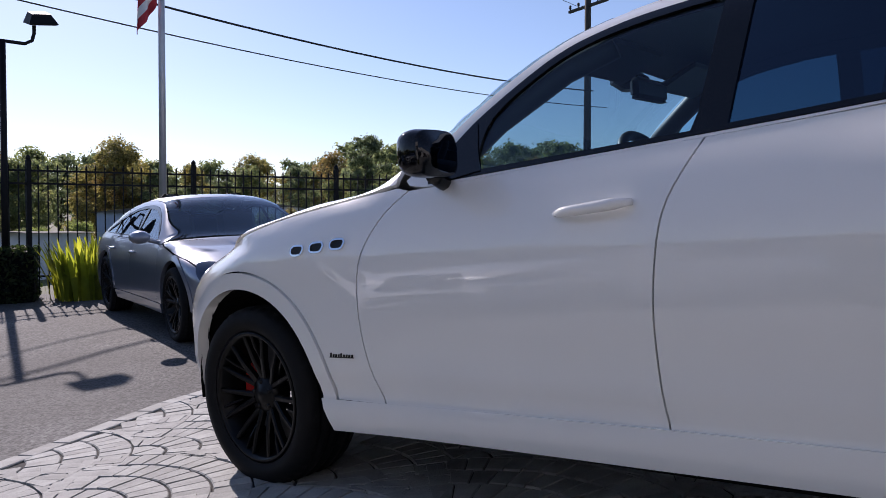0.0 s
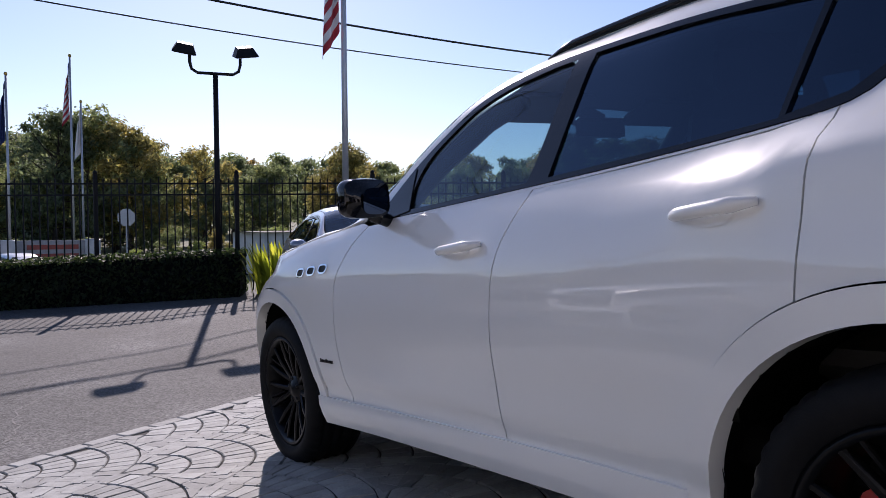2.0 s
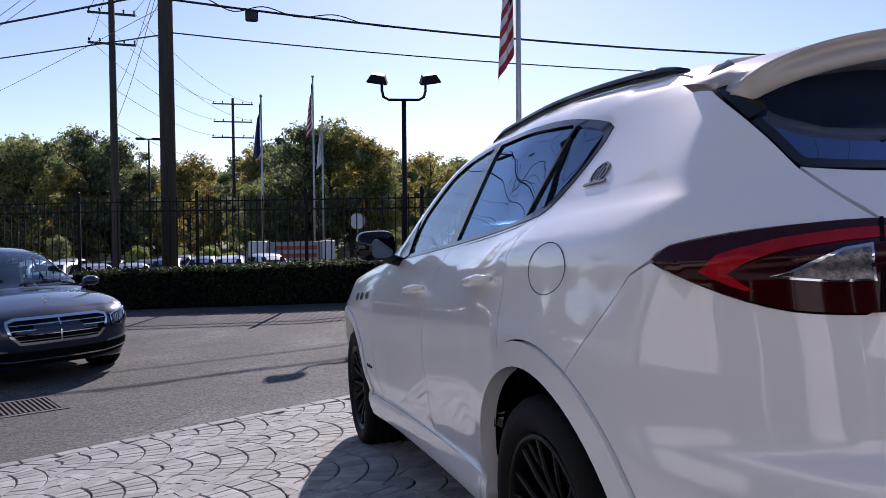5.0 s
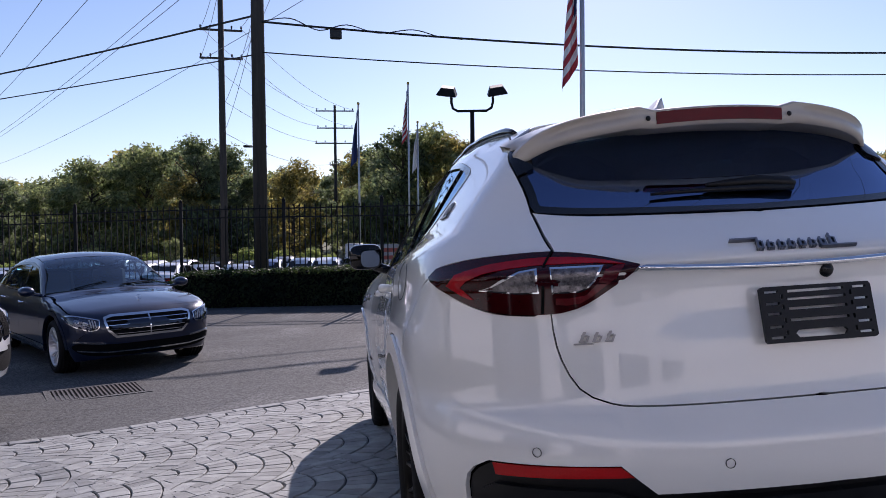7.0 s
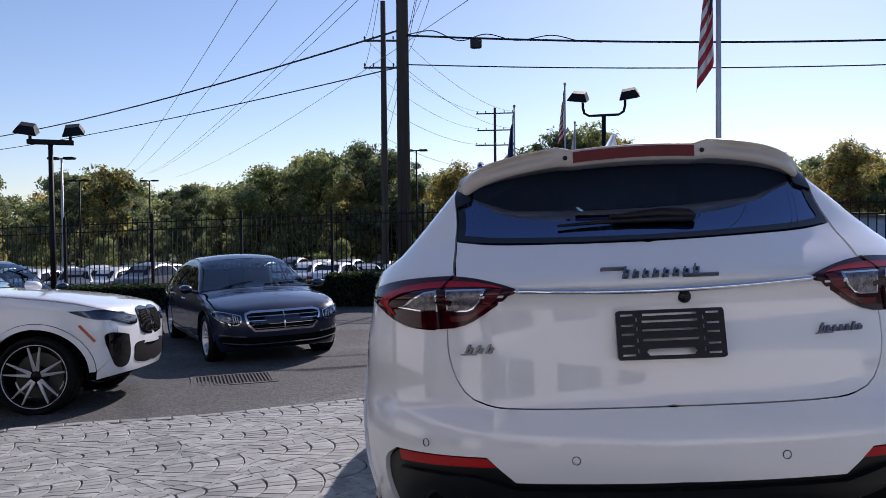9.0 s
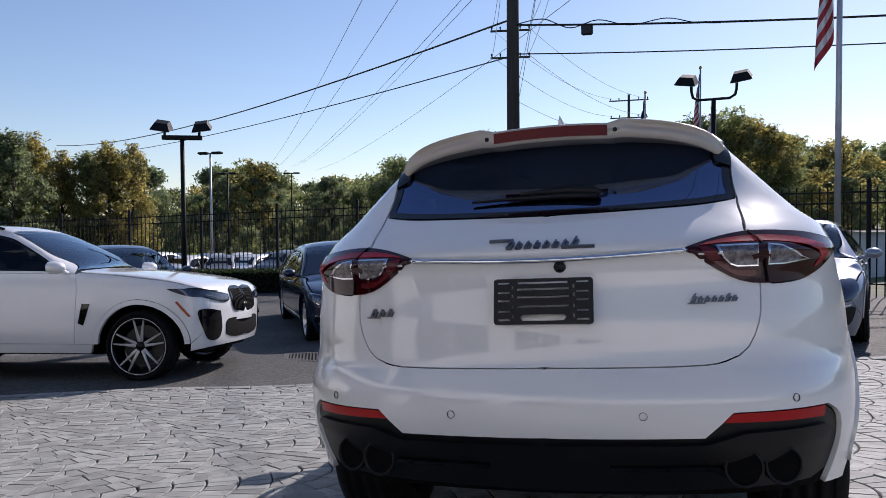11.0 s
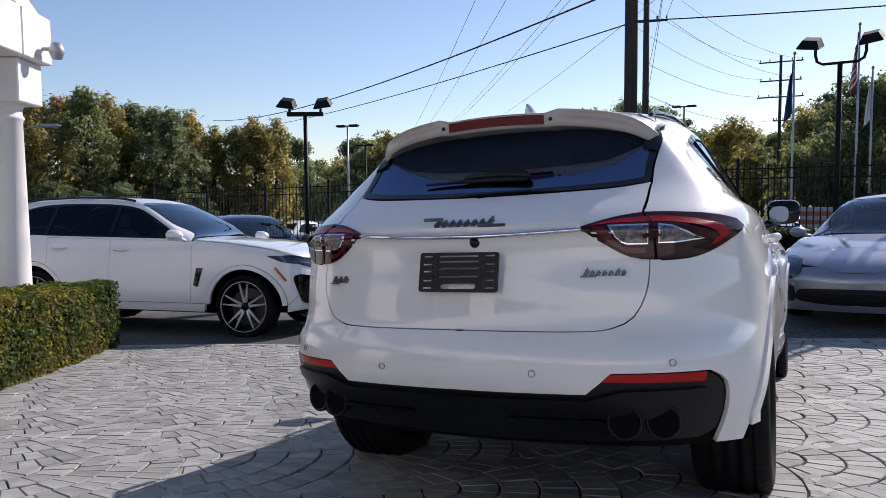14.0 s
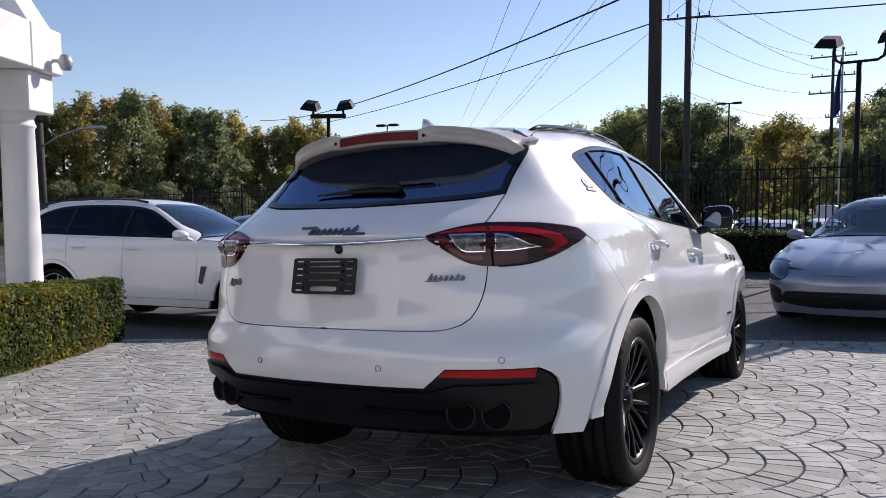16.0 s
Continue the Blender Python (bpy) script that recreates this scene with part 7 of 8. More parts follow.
WSUV_SPEC = dict(
    hull=WSUV, yr=0.0, yf=3.02, wz=0.375, R=0.378, flare=0.50, A=2.28, B=1.12, C=0.22, sill=0.40,
    belt=[(-0.9, 1.21), (0.0, 1.19), (1.1, 1.17), (2.0, 1.155), (2.6, 1.14)], cowl=1.13, nose_z=1.02,
    hood=[(3.6, 0.95), (3.55, 1.0), (3.3, 1.065), (2.9, 1.115), (2.5, 1.15), (2.32, 1.165)],
    roofline=[(2.24, 1.19), (2.1, 1.26), (1.9, 1.365), (1.6, 1.52), (1.36, 1.615), (1.0, 1.665), (0.4, 1.68), (-0.2, 1.655), (-0.55, 1.59), (-0.75, 1.47), (-0.92, 1.28)],
    deck=[(-0.98, 1.16), (-1.05, 1.05)], tail_z=0.92, screen=4, rear_screen=8, bow=0.16,
    dlo=[(2.10, 1.18), (1.1, 1.195), (0.0, 1.215), (-0.45, 1.235), (-0.62, 1.33), (-0.52, 1.50), (-0.1, 1.60), (0.4, 1.625), (1.0, 1.612), (1.36, 1.56), (1.6, 1.46), (1.9, 1.30)],
    dlo_top=[(2.10, 1.18), (1.9, 1.30), (1.6, 1.46), (1.36, 1.56), (1.0, 1.612), (0.4, 1.625), (-0.1, 1.60), (-0.52, 1.50), (-0.62, 1.33)],
    pillars=[1.08, 0.12], wheel="two tone", wheel_spec=dict(R=0.378, rim=0.298, width=0.28, style="twin", spokes=5, spoke_mat=ALLOY, barrel_mat=BLACKRIM), track=0.83, leather=TAN, glass=DARKGLASS,
)
xh = Vector((0.985, 0.170)).normalized()
wsuv_o = Vector((-8.019, 4.125))
wsuv, h5, mid5 = parked_car("sport_utility_car", "white sport utility car with two-tone wheels parked on the asphalt", WHITE2, slope_pose(wsuv_o.x, wsuv_o.y, math.degrees(math.atan2(-xh.x, xh.y))), WSUV_SPEC)


def dress_wsuv():
    c, h = wsuv, h5
    on_nose(c, h, "headlamp", loop_of((0.42, 0.915), (0.62, 0.945), (0.84, 0.985), (0.925, 0.985), (0.86, 0.90), (0.60, 0.835), (0.44, 0.845)), GLOSSBLACK, 0.007, 0.02, "black headlamp surround")
    on_nose(c, h, "headlamp_lens", loop_of((0.45, 0.905), (0.62, 0.93), (0.83, 0.965), (0.885, 0.965), (0.83, 0.905), (0.60, 0.85), (0.46, 0.858)), BLUELENS, 0.010, 0.004, "dark blue-tinted lens")
    on_nose(c, h, "light_bar", poly_of((0.46, 0.868), (0.60, 0.866), (0.82, 0.912), (0.82, 0.926), (0.60, 0.88), (0.46, 0.882)), CLEARLENS, 0.013, 0.004, "pale daytime light bar")
    both(h, "headlamp_wrap", loop_of((3.30, 0.985), (3.45, 0.985), (3.62, 0.965), (3.64, 0.90), (3.50, 0.905), (3.36, 0.955)), BLUELENS, c, "dark blue-tinted lamp corner", gap=0, lift=0.008, depth=0.012)
    for mi in (False, True):
        gr = on_nose(c, h, "grille", loop_of((0.02, 0.985), (0.16, 1.0), (0.335, 0.975), (0.37, 0.86), (0.33, 0.745), (0.16, 0.715), (0.03, 0.73)), GLOSSBLACK, 0.012, 0.03, "gloss black kidney grille", mi)
        for k in range(8):
            x = 0.055 + 0.036 * k
            on_nose(c, h, "grille_bar", poly_of((x, 0.745), (x + 0.012, 0.745), (x + 0.012, 0.965), (x, 0.965)), GRILLEMESH, 0.017, 0.01, "", mi, parent=gr)
    on_nose(c, h, "air_intake", loop_of((0.0, 0.64), (0.44, 0.64), (0.50, 0.55), (0.44, 0.45), (0.0, 0.44)), GRILLEMESH, 0.006, 0.02, "black lower air intake")
    on_nose(c, h, "side_intake", loop_of((0.62, 0.74), (0.86, 0.77), (0.89, 0.68), (0.80, 0.45), (0.64, 0.44), (0.59, 0.56)), GLOSSBLACK, 0.006, 0.02, "black side intake")
    on_nose(c, h, "intake_bar", poly_of((0.63, 0.645), (0.85, 0.67), (0.85, 0.69), (0.63, 0.665)), GRILLEMESH, 0.02, 0.02)
    both(h, "side_marker", poly_of((3.38, 0.845), (3.40, 0.855), (3.515, 0.70), (3.50, 0.685)), AMBER, c, "amber side marker", gap=0, lift=0.006, depth=0.008)
    both(h, "wing_vent", poly_of((2.36, 0.62), (2.42, 0.60), (2.49, 0.83), (2.40, 0.83)), GLOSSBLACK, c, "black wing vent", gap=0, lift=0.005, depth=0.008)
    for s in (-1, 1):
        path = []
        for y in np.linspace(1.25, -0.6, 20):
            z = float(np.interp(y, [-0.6, -0.2, 0.4, 1.0, 1.36], [1.60, 1.665, 1.69, 1.675, 1.62]))
            q = h.girth([(y, z - 0.02)])[0]
            path.append((s * (q[0] - 0.02), y, z + 0.025))
        part("roof_rail", Build().tube(path, 0.016, 6).mesh("roof_rail", GLOSSBLACK, True), c, "black roof rail")


dress_wsuv()

# dark blue saloon with a chrome grille
SCL = Hull(
    width=table((-1.3, 0.76), (-1.0, 0.86), (-0.4, 0.935), (0.3, 0.95), (1.5, 0.945), (2.5, 0.948), (3.2, 0.945), (3.55, 0.905), (3.85, 0.80), (4.05, 0.62)),
    lean=table((0.15, -0.08), (0.3, -0.025), (0.5, 0.0), (0.72, -0.004), (0.85, -0.03), (0.94, -0.065), (1.02, -0.10), (1.2, -0.175), (1.35, -0.245), (1.5, -0.37)),
    top=table((-1.25, 0.95), (-1.1, 1.02), (-0.7, 1.06), (-0.3, 1.22), (0.1, 1.37), (0.6, 1.47), (1.2, 1.495), (1.6, 1.465), (1.9, 1.38), (2.3, 1.19), (2.65, 1.01), (2.8, 0.985), (3.2, 0.95), (3.6, 0.88), (3.85, 0.80), (4.0, 0.68)),
    tail=table((0.2, -1.05), (0.4, -1.18), (0.7, -1.23), (0.95, -1.19), (1.05, -1.05), (1.2, -0.6)),
    nose=table((0.15, 3.88), (0.3, 3.97), (0.55, 4.02), (0.75, 3.96), (0.84, 3.84), (0.95, 3.5)),
    crown=lambda y: 0.13 - 0.04 * ease(2.3, 2.8, y), nose_bow=(0.20, 0.26), ya=-0.25, yb=3.25,
)
SCS = dict(
    hull=SCL, yr=0.0, yf=3.165, wz=0.342, R=0.345, flare=0.455, A=2.55, B=1.38, C=0.25, sill=0.34,
    belt=[(-0.8, 1.0), (0.0, 0.985), (1.3, 0.965), (2.4, 0.945), (2.8, 0.92)], cowl=0.98, nose_z=0.76,
    hood=[(3.8, 0.70), (3.7, 0.76), (3.4, 0.845), (3.0, 0.90), (2.7, 0.935), (2.58, 0.945)],
    roofline=[(2.55, 0.965), (2.4, 1.05), (2.2, 1.17), (1.95, 1.295), (1.7, 1.375), (1.2, 1.425), (0.7, 1.405), (0.3, 1.34), (-0.1, 1.215), (-0.5, 1.065), (-0.62, 1.015)],
    deck=[(-0.8, 0.985), (-1.15, 0.93)], tail_z=0.80, screen=4, rear_screen=7, bow=0.20,
    dlo=[(2.40, 0.975), (1.3, 0.99), (0.0, 1.01), (-0.42, 1.035), (-0.15, 1.15), (0.3, 1.285), (0.7, 1.35), (1.2, 1.368), (1.7, 1.318), (1.95, 1.235), (2.2, 1.11)],
    dlo_top=[(2.40, 0.975), (2.2, 1.11), (1.95, 1.235), (1.7, 1.318), (1.2, 1.368), (0.7, 1.35), (0.3, 1.285), (-0.15, 1.15), (-0.42, 1.035)],
    pillars=[1.34, 0.2], wheel="silver", wheel_spec=dict(R=0.345, rim=0.245, width=0.255, style="v", spokes=5, spoke_mat=ALLOY, barrel_mat=ALLOY), track=0.80, handle_mat=CHROME, low=0.19, tuck=0.06,
)


def dress_saloon(c, h, ornament=True):
    ring = [np.array(q) for q in line((0.44, 0.752), (0.53, 0.725), (0.535, 0.67), (0.50, 0.565), (0.41, 0.475), (-0.41, 0.475), (-0.50, 0.565), (-0.535, 0.67), (-0.53, 0.725), (-0.44, 0.752), (0.44, 0.752), step=0.03)]
    hole = inset(ring, 0.028)
    fr = part("grille", skin(h, "grille", (np.array(ring), np.array(hole)), CHROME, how="ahead", gap=0, lift=0.014, depth=0.03, step=0.05), c, "chrome grille frame")
    part("grille_back", skin(h, "grille_back", np.array(hole), GRILLEMESH, how="ahead", gap=0, lift=0.002, depth=0.002, step=0.1), fr, "black grille mesh")
    for z in (0.52, 0.572, 0.624, 0.676):
        w = float(np.interp(z, [0.475, 0.565, 0.67, 0.725], [0.38, 0.465, 0.50, 0.49]))
        part("grille_bar", skin(h, "grille_bar", poly_of((-w, z), (w, z), (w, z + 0.007), (-w, z + 0.007)), CHROME, how="ahead", gap=0, lift=0.012, depth=0.012, step=0.1), fr, "chrome louvre")
    part("grille_bar", skin(h, "grille_bar", poly_of((-0.008, 0.49), (0.008, 0.49), (0.008, 0.735), (-0.008, 0.735)), CHROME, how="ahead", gap=0, lift=0.014, depth=0.012, step=0.1), fr, "chrome upright")
    rim = loop_of((0.575, 0.70), (0.70, 0.735), (0.86, 0.765), (0.90, 0.72), (0.83, 0.63), (0.68, 0.575), (0.59, 0.60))
    for mi in (False, True):
        lamp = on_nose(c, h, "headlamp", rim, BLUELENS, 0.008, 0.02, "clear headlamp with a bright rim", mi)
        on_nose(c, h, "lamp_rim", (rim, inset(rim, 0.011)), CHROME, 0.012, 0.004, "bright lamp rim", mi, parent=lamp)
        for k in range(3):
            x = 0.612 + 0.026 * k
            on_nose(c, h, "light_bar", poly_of((x, 0.612), (x + 0.010, 0.612), (x + 0.022, 0.690 + 0.008 * k), (x + 0.010, 0.690 + 0.008 * k), step=0.03), LAMPGLASS, 0.013, 0.004, "pale light bar", mi, parent=lamp)
        for x, z in ((0.725, 0.662), (0.800, 0.690)):
            on_nose(c, h, "lens", np.array([(x + 0.027 * math.cos(a), z + 0.027 * math.sin(a)) for a in np.linspace(0, 2 * math.pi, 14, endpoint=False)]), HEADLENS, 0.012, 0.004, "round projector lens", mi, parent=lamp)
    for z, w in ((0.405, 0.84), (0.418, 0.84)):
        part("chrome_strip", skin(h, "chrome_strip", np.array(line((0.52, z), (w, z + 0.03), (w, z + 0.036), (0.52, z + 0.006), (0.52, z))), CHROME, how="ahead", gap=0, lift=0.010, depth=0.01, step=0.1), c, "thin chrome strip")
        part("chrome_strip", skin(h, "chrome_strip", np.array(line((0.52, z), (w, z + 0.03), (w, z + 0.036), (0.52, z + 0.006), (0.52, z))), CHROME, how="ahead", gap=0, lift=0.010, depth=0.01, step=0.1, mirror=True), c, "thin chrome strip")
    on_nose(c, h, "air_intake", loop_of((0.0, 0.40), (0.45, 0.40), (0.78, 0.43), (0.84, 0.36), (0.64, 0.27), (0.0, 0.26)), GRILLEMESH, 0.005, 0.02, "black lower intake")
    part("chrome_strip", skin(h, "chrome_strip", np.array(line((-0.80, 0.335), (-0.5, 0.30), (0.5, 0.30), (0.80, 0.335), (0.80, 0.35), (0.5, 0.317), (-0.5, 0.317), (-0.80, 0.35), (-0.80, 0.335))), CHROME, how="ahead", gap=0, lift=0.018, depth=0.02, step=0.1), c, "chrome bumper strip")
    both(h, "sill_strip", poly_of((0.5, 0.315), (2.7, 0.30), (2.7, 0.314), (0.5, 0.329)), CHROME, c, "chrome sill strip", gap=0, lift=0.014, depth=0.01, step=0.2)
    if ornament:
        z = float(h.above([(0.0, 3.62)])[0][2])
        b = Build().lathe([(0.032 + 0.003 * math.cos(a), 0.003 * math.sin(a)) for a in np.linspace(0, 2 * math.pi, 6, endpoint=False)], 20, pose(0, 3.62, z + 0.05, 90, 0, 0), closed=True)
        b.tube([(0, 3.62, z - 0.01), (0, 3.62, z + 0.05)], 0.004, 6)
        part("bonnet_ornament", b.mesh("bonnet_ornament", CHROME, True), c, "small chrome bonnet ornament")
    # wipers
    for x0, x1 in ((-0.1, -0.62), (0.55, 0.05)):
        p0, p1 = h.above([(x0, 2.60)])[0], h.above([(x1, 2.50)])[0]
        part("wiper", Build().tube([tuple(p0 + [0, 0, 0.012]), tuple((p0 + p1) / 2 + [0, 0, 0.02]), tuple(p1 + [0, 0, 0.014])], 0.007, 5).mesh("wiper", GRILLEMESH), c, "black wiper")


s_head = Vector((0.54, -0.842)).normalized()
s_right = Vector((s_head.y, -s_head.x))
s_axle = Vector((-4.62, 7.50)) - s_right * 0.83
s_o = s_axle - s_head * 3.165
dark_saloon, hs, mids = parked_car("saloon_car", "dark blue saloon car with a chrome grille parked by the hedge", NAVY, slope_pose(s_o.x, s_o.y, math.degrees(math.atan2(-s_head.x, s_head.y))), SCS)
dress_saloon(dark_saloon, hs)
n_head = Vector((0.80, -0.60)).normalized()
n_o = Vector((-10.49, 9.95))
navy, hn, midn = parked_car("saloon_car", "blue-grey saloon car parked behind the white car", BLUEGREY, slope_pose(n_o.x, n_o.y, math.degrees(math.atan2(-n_head.x, n_head.y))), SCS)
dress_saloon(navy, hn, False)

# silver low saloon with a sloping back
PAN = Hull(
    width=table((-1.2, 0.80), (-0.9, 0.90), (-0.3, 0.965), (0.2, 0.965), (1.2, 0.945), (2.2, 0.95), (2.9, 0.962), (3.3, 0.94), (3.6, 0.86), (3.9, 0.66)),
    lean=table((0.12, -0.07), (0.28, -0.02), (0.5, 0.0), (0.70, -0.006), (0.82, -0.035), (0.90, -0.07), (0.98, -0.12), (1.15, -0.22), (1.3, -0.31), (1.45, -0.46)),
    top=table((-1.2, 0.90), (-1.0, 0.98), (-0.6, 1.10), (-0.1, 1.26), (0.5, 1.385), (1.0, 1.42), (1.4, 1.405), (1.7, 1.335), (2.05, 1.16), (2.4, 0.97), (2.6, 0.93), (3.0, 0.875), (3.4, 0.80), (3.7, 0.715), (3.88, 0.62)),
    tail=table((0.2, -0.95), (0.4, -1.08), (0.7, -1.14), (0.9, -1.10), (1.0, -0.95), (1.2, -0.3)),
    nose=table((0.1, 3.80), (0.25, 3.88), (0.5, 3.92), (0.65, 3.86), (0.75, 3.68), (0.85, 3.3)),
    crown=lambda y: 0.13 - 0.16 * ease(2.2, 2.7, y), nose_bow=(0.22, 0.36), ya=-0.25, yb=3.0,
)
PAS = dict(
    hull=PAN, yr=0.0, yf=2.95, wz=0.352, R=0.356, flare=0.465, A=2.32, B=1.18, C=0.22, sill=0.32,
    belt=[(-0.8, 0.965), (0.0, 0.95), (1.2, 0.93), (2.2, 0.905), (2.6, 0.88)], cowl=0.94, nose_z=0.66,
    hood=[(3.55, 0.67), (3.5, 0.70), (3.25, 0.775), (2.9, 0.83), (2.6, 0.87), (2.38, 0.90)],
    roofline=[(2.32, 0.935), (2.2, 1.02), (2.0, 1.125), (1.75, 1.255), (1.5, 1.325), (1.0, 1.352), (0.5, 1.32), (0.1, 1.235), (-0.3, 1.125), (-0.6, 1.035), (-0.75, 0.985)],
    deck=[(-0.85, 0.96), (-1.08, 0.90)], tail_z=0.78, screen=4, rear_screen=6, bow=0.24,
    dlo=[(2.16, 0.935), (1.2, 0.955), (0.0, 0.975), (-0.35, 1.0), (-0.1, 1.09), (0.3, 1.20), (0.7, 1.275), (1.1, 1.298), (1.5, 1.272), (1.75, 1.195), (2.0, 1.06)],
    dlo_top=[(2.16, 0.935), (2.0, 1.06), (1.75, 1.195), (1.5, 1.272), (1.1, 1.298), (0.7, 1.275), (0.3, 1.20), (-0.1, 1.09), (-0.35, 1.0)],
    pillars=[1.14, 0.12], wheel="dark spokes", wheel_spec=dict(R=0.356, rim=0.27, width=0.275, style="pair", spokes=5, spoke_mat=BLACKRIM, barrel_mat=BLACKRIM), track=0.825, low=0.14, tuck=0.08,
)
p_head = Vector((-0.255, -0.967)).normalized()
p_o = Vector((2.655, 9.505))
pan, hp, midp = parked_car("saloon_car", "silver-grey low saloon car with black wheels by the fence", SILVER, slope_pose(p_o.x, p_o.y, math.degrees(math.atan2(-p_head.x, p_head.y))), PAS)


def dress_pan():
    c, h = pan, hp
    on_nose(c, h, "headlamp", loop_of((0.60, 0.735), (0.74, 0.765), (0.85, 0.74), (0.875, 0.63), (0.78, 0.535), (0.62, 0.56), (0.58, 0.65)), BLUELENS, 0.008, 0.02, "oval headlamp")
    on_nose(c, h, "air_intake", loop_of((0.0, 0.44), (0.50, 0.43), (0.62, 0.40), (0.60, 0.29), (0.0, 0.27)), BLACKTRIM, 0.005, 0.02, "black air intake")
    on_nose(c, h, "side_intake", loop_of((0.66, 0.44), (0.82, 0.48), (0.84, 0.42), (0.78, 0.29), (0.66, 0.29)), BLACKTRIM, 0.005, 0.02, "black side intake")
    on_nose(c, h, "light_bar", poly_of((0.64, 0.46), (0.80, 0.495), (0.80, 0.51), (0.64, 0.475)), CHROME, 0.012, 0.01, "slim light bar")
    for k in range(3):
        on_nose(c, h, "intake_bar", poly_of((0.0, 0.31 + 0.04 * k), (0.56, 0.31 + 0.04 * k), (0.56, 0.318 + 0.04 * k), (0.0, 0.318 + 0.04 * k)), BLACKTRIM, 0.012, 0.01)


dress_pan()


# far cars in the lower car park
def far_car_meshes(paint):
    """A small rounded car for the lower car park: body, glass, lamps."""
    top = table((-2.25, 0.72), (-2.1, 0.98), (-1.6, 1.04), (-0.95, 1.40), (-0.3, 1.49), (0.3, 1.48), (0.9, 1.34), (1.45, 1.0), (1.9, 0.92), (2.15, 0.80), (2.27, 0.62))
    half = table((-2.25, 0.70), (-2.0, 0.84), (-1.2, 0.90), (1.2, 0.90), (1.9, 0.84), (2.27, 0.66))
    ys = [-2.27, -2.22, -2.05, -1.7, -1.35, -1.0, -0.5, 0.0, 0.5, 0.9, 1.2, 1.5, 1.85, 2.1, 2.22, 2.28]
    v, k = [], 14
    for y in ys:
        w, h = float(half(y)), float(top(y))
        roof = w * (1 - 0.30 * float(ease(0.98, 1.42, h)))
        ring = [(w * 0.93, 0.24), (w, 0.40), (w, 0.70), (w * 0.97, min(0.92, h - 0.03)), (roof + (w - roof) * 0.15, max(h - 0.10, min(0.92, h - 0.02))), (roof * 0.86, h - 0.02), (roof * 0.45, h)]
        v += [(x, y, z) for x, z in ring] + [(-x, y, z) for x, z in ring[::-1]]
    n = len(ys)
    f = [(i * k + j, i * k + (j + 1) % k, (i + 1) * k + (j + 1) % k, (i + 1) * k + j) for i in range(n - 1) for j in range(k)] + [tuple(range(k)), tuple(range(n * k - 1, (n - 1) * k - 1, -1))]
    body = Build().add(v, f).mesh("body", paint, True)
    panes = []

    def side(y, z, sx):
        w, h = float(half(y)), float(top(y))
        roof = w * (1 - 0.30 * float(ease(0.98, 1.42, h)))
        u = (z - 0.92) / max(0.02, h - 0.10 - 0.92)
        return sx * (w * 0.97 + (roof + (w - roof) * 0.15 - w * 0.97) * min(1, max(0, u)) + 0.012), y, z

    for sx in (-1, 1):
        for a, b, c2, d in ((-1.20, -0.35, -0.35, -0.85), (-0.29, 0.42, 0.42, -0.29), (0.48, 1.22, 0.82, 0.48)):
            panes.append(("side_window", [side(a, 0.97, sx), side(b, 0.97, sx), side(c2, float(top(c2)) - 0.13, sx), side(d, float(top(d)) - 0.13, sx)], sx))
    for y0, y1, turn in ((1.40, 0.86, 1), (-1.50, -0.98, -1)):
        z0, z1 = float(top(y0)) + 0.03, float(top(y1)) + 0.012
        q = [(-0.70, y0, z0 - 0.02), (0.70, y0, z0 - 0.02), (0.56, y1, z1 - 0.01), (-0.56, y1, z1 - 0.01)]
        panes.append(("windscreen" if turn > 0 else "rear_window", q, turn))
    lamp = Build()
    for sx in (-1, 1):
        lamp.box((sx * 0.60 - 0.17, 2.12, 0.62), (sx * 0.60 + 0.17, 2.235, 0.75), 0.03)
    lamp.box((-0.40, 2.2, 0.45), (0.40, 2.29, 0.60), 0.02)
    tail = Build()
    for sx in (-1, 1):
        tail.box((sx * 0.64 - 0.15, -2.25, 0.72), (sx * 0.64 + 0.15, -2.10, 0.88), 0.03)
    glass = [(nm, Build().add(q, [(0, 1, 2, 3) if way > 0 else (3, 2, 1, 0)]).mesh(nm, GLOSSBLACK)) for nm, q, way in panes]
    return body, glass, lamp.mesh("headlamp", BLUELENS), tail.mesh("tail_lamp", REDLENS)


FARWHEEL = Build().lathe([(0.0, 0.10), (0.20, 0.11), (0.22, 0.10), (0.33, 0.11), (0.34, 0.0), (0.33, -0.1), (0.0, -0.1)], 16).mesh("wheel", RUBBER, True)
FARPAINT = [(material("far white paint", (0.8, 0.8, 0.8), rough=0.3, coat=0.8, vary=0.04), "white"), (material("far silver paint", (0.42, 0.43, 0.45), rough=0.3, metal=0.5, coat=0.8, vary=0.05), "silver"), (material("far black paint", (0.015, 0.016, 0.018), rough=0.3, coat=0.8, vary=0.05), "black"), (material("far blue paint", (0.03, 0.07, 0.20), rough=0.3, coat=0.8, vary=0.05), "blue"), (material("far grey paint", (0.16, 0.165, 0.17), rough=0.3, coat=0.8, vary=0.05), "grey")]


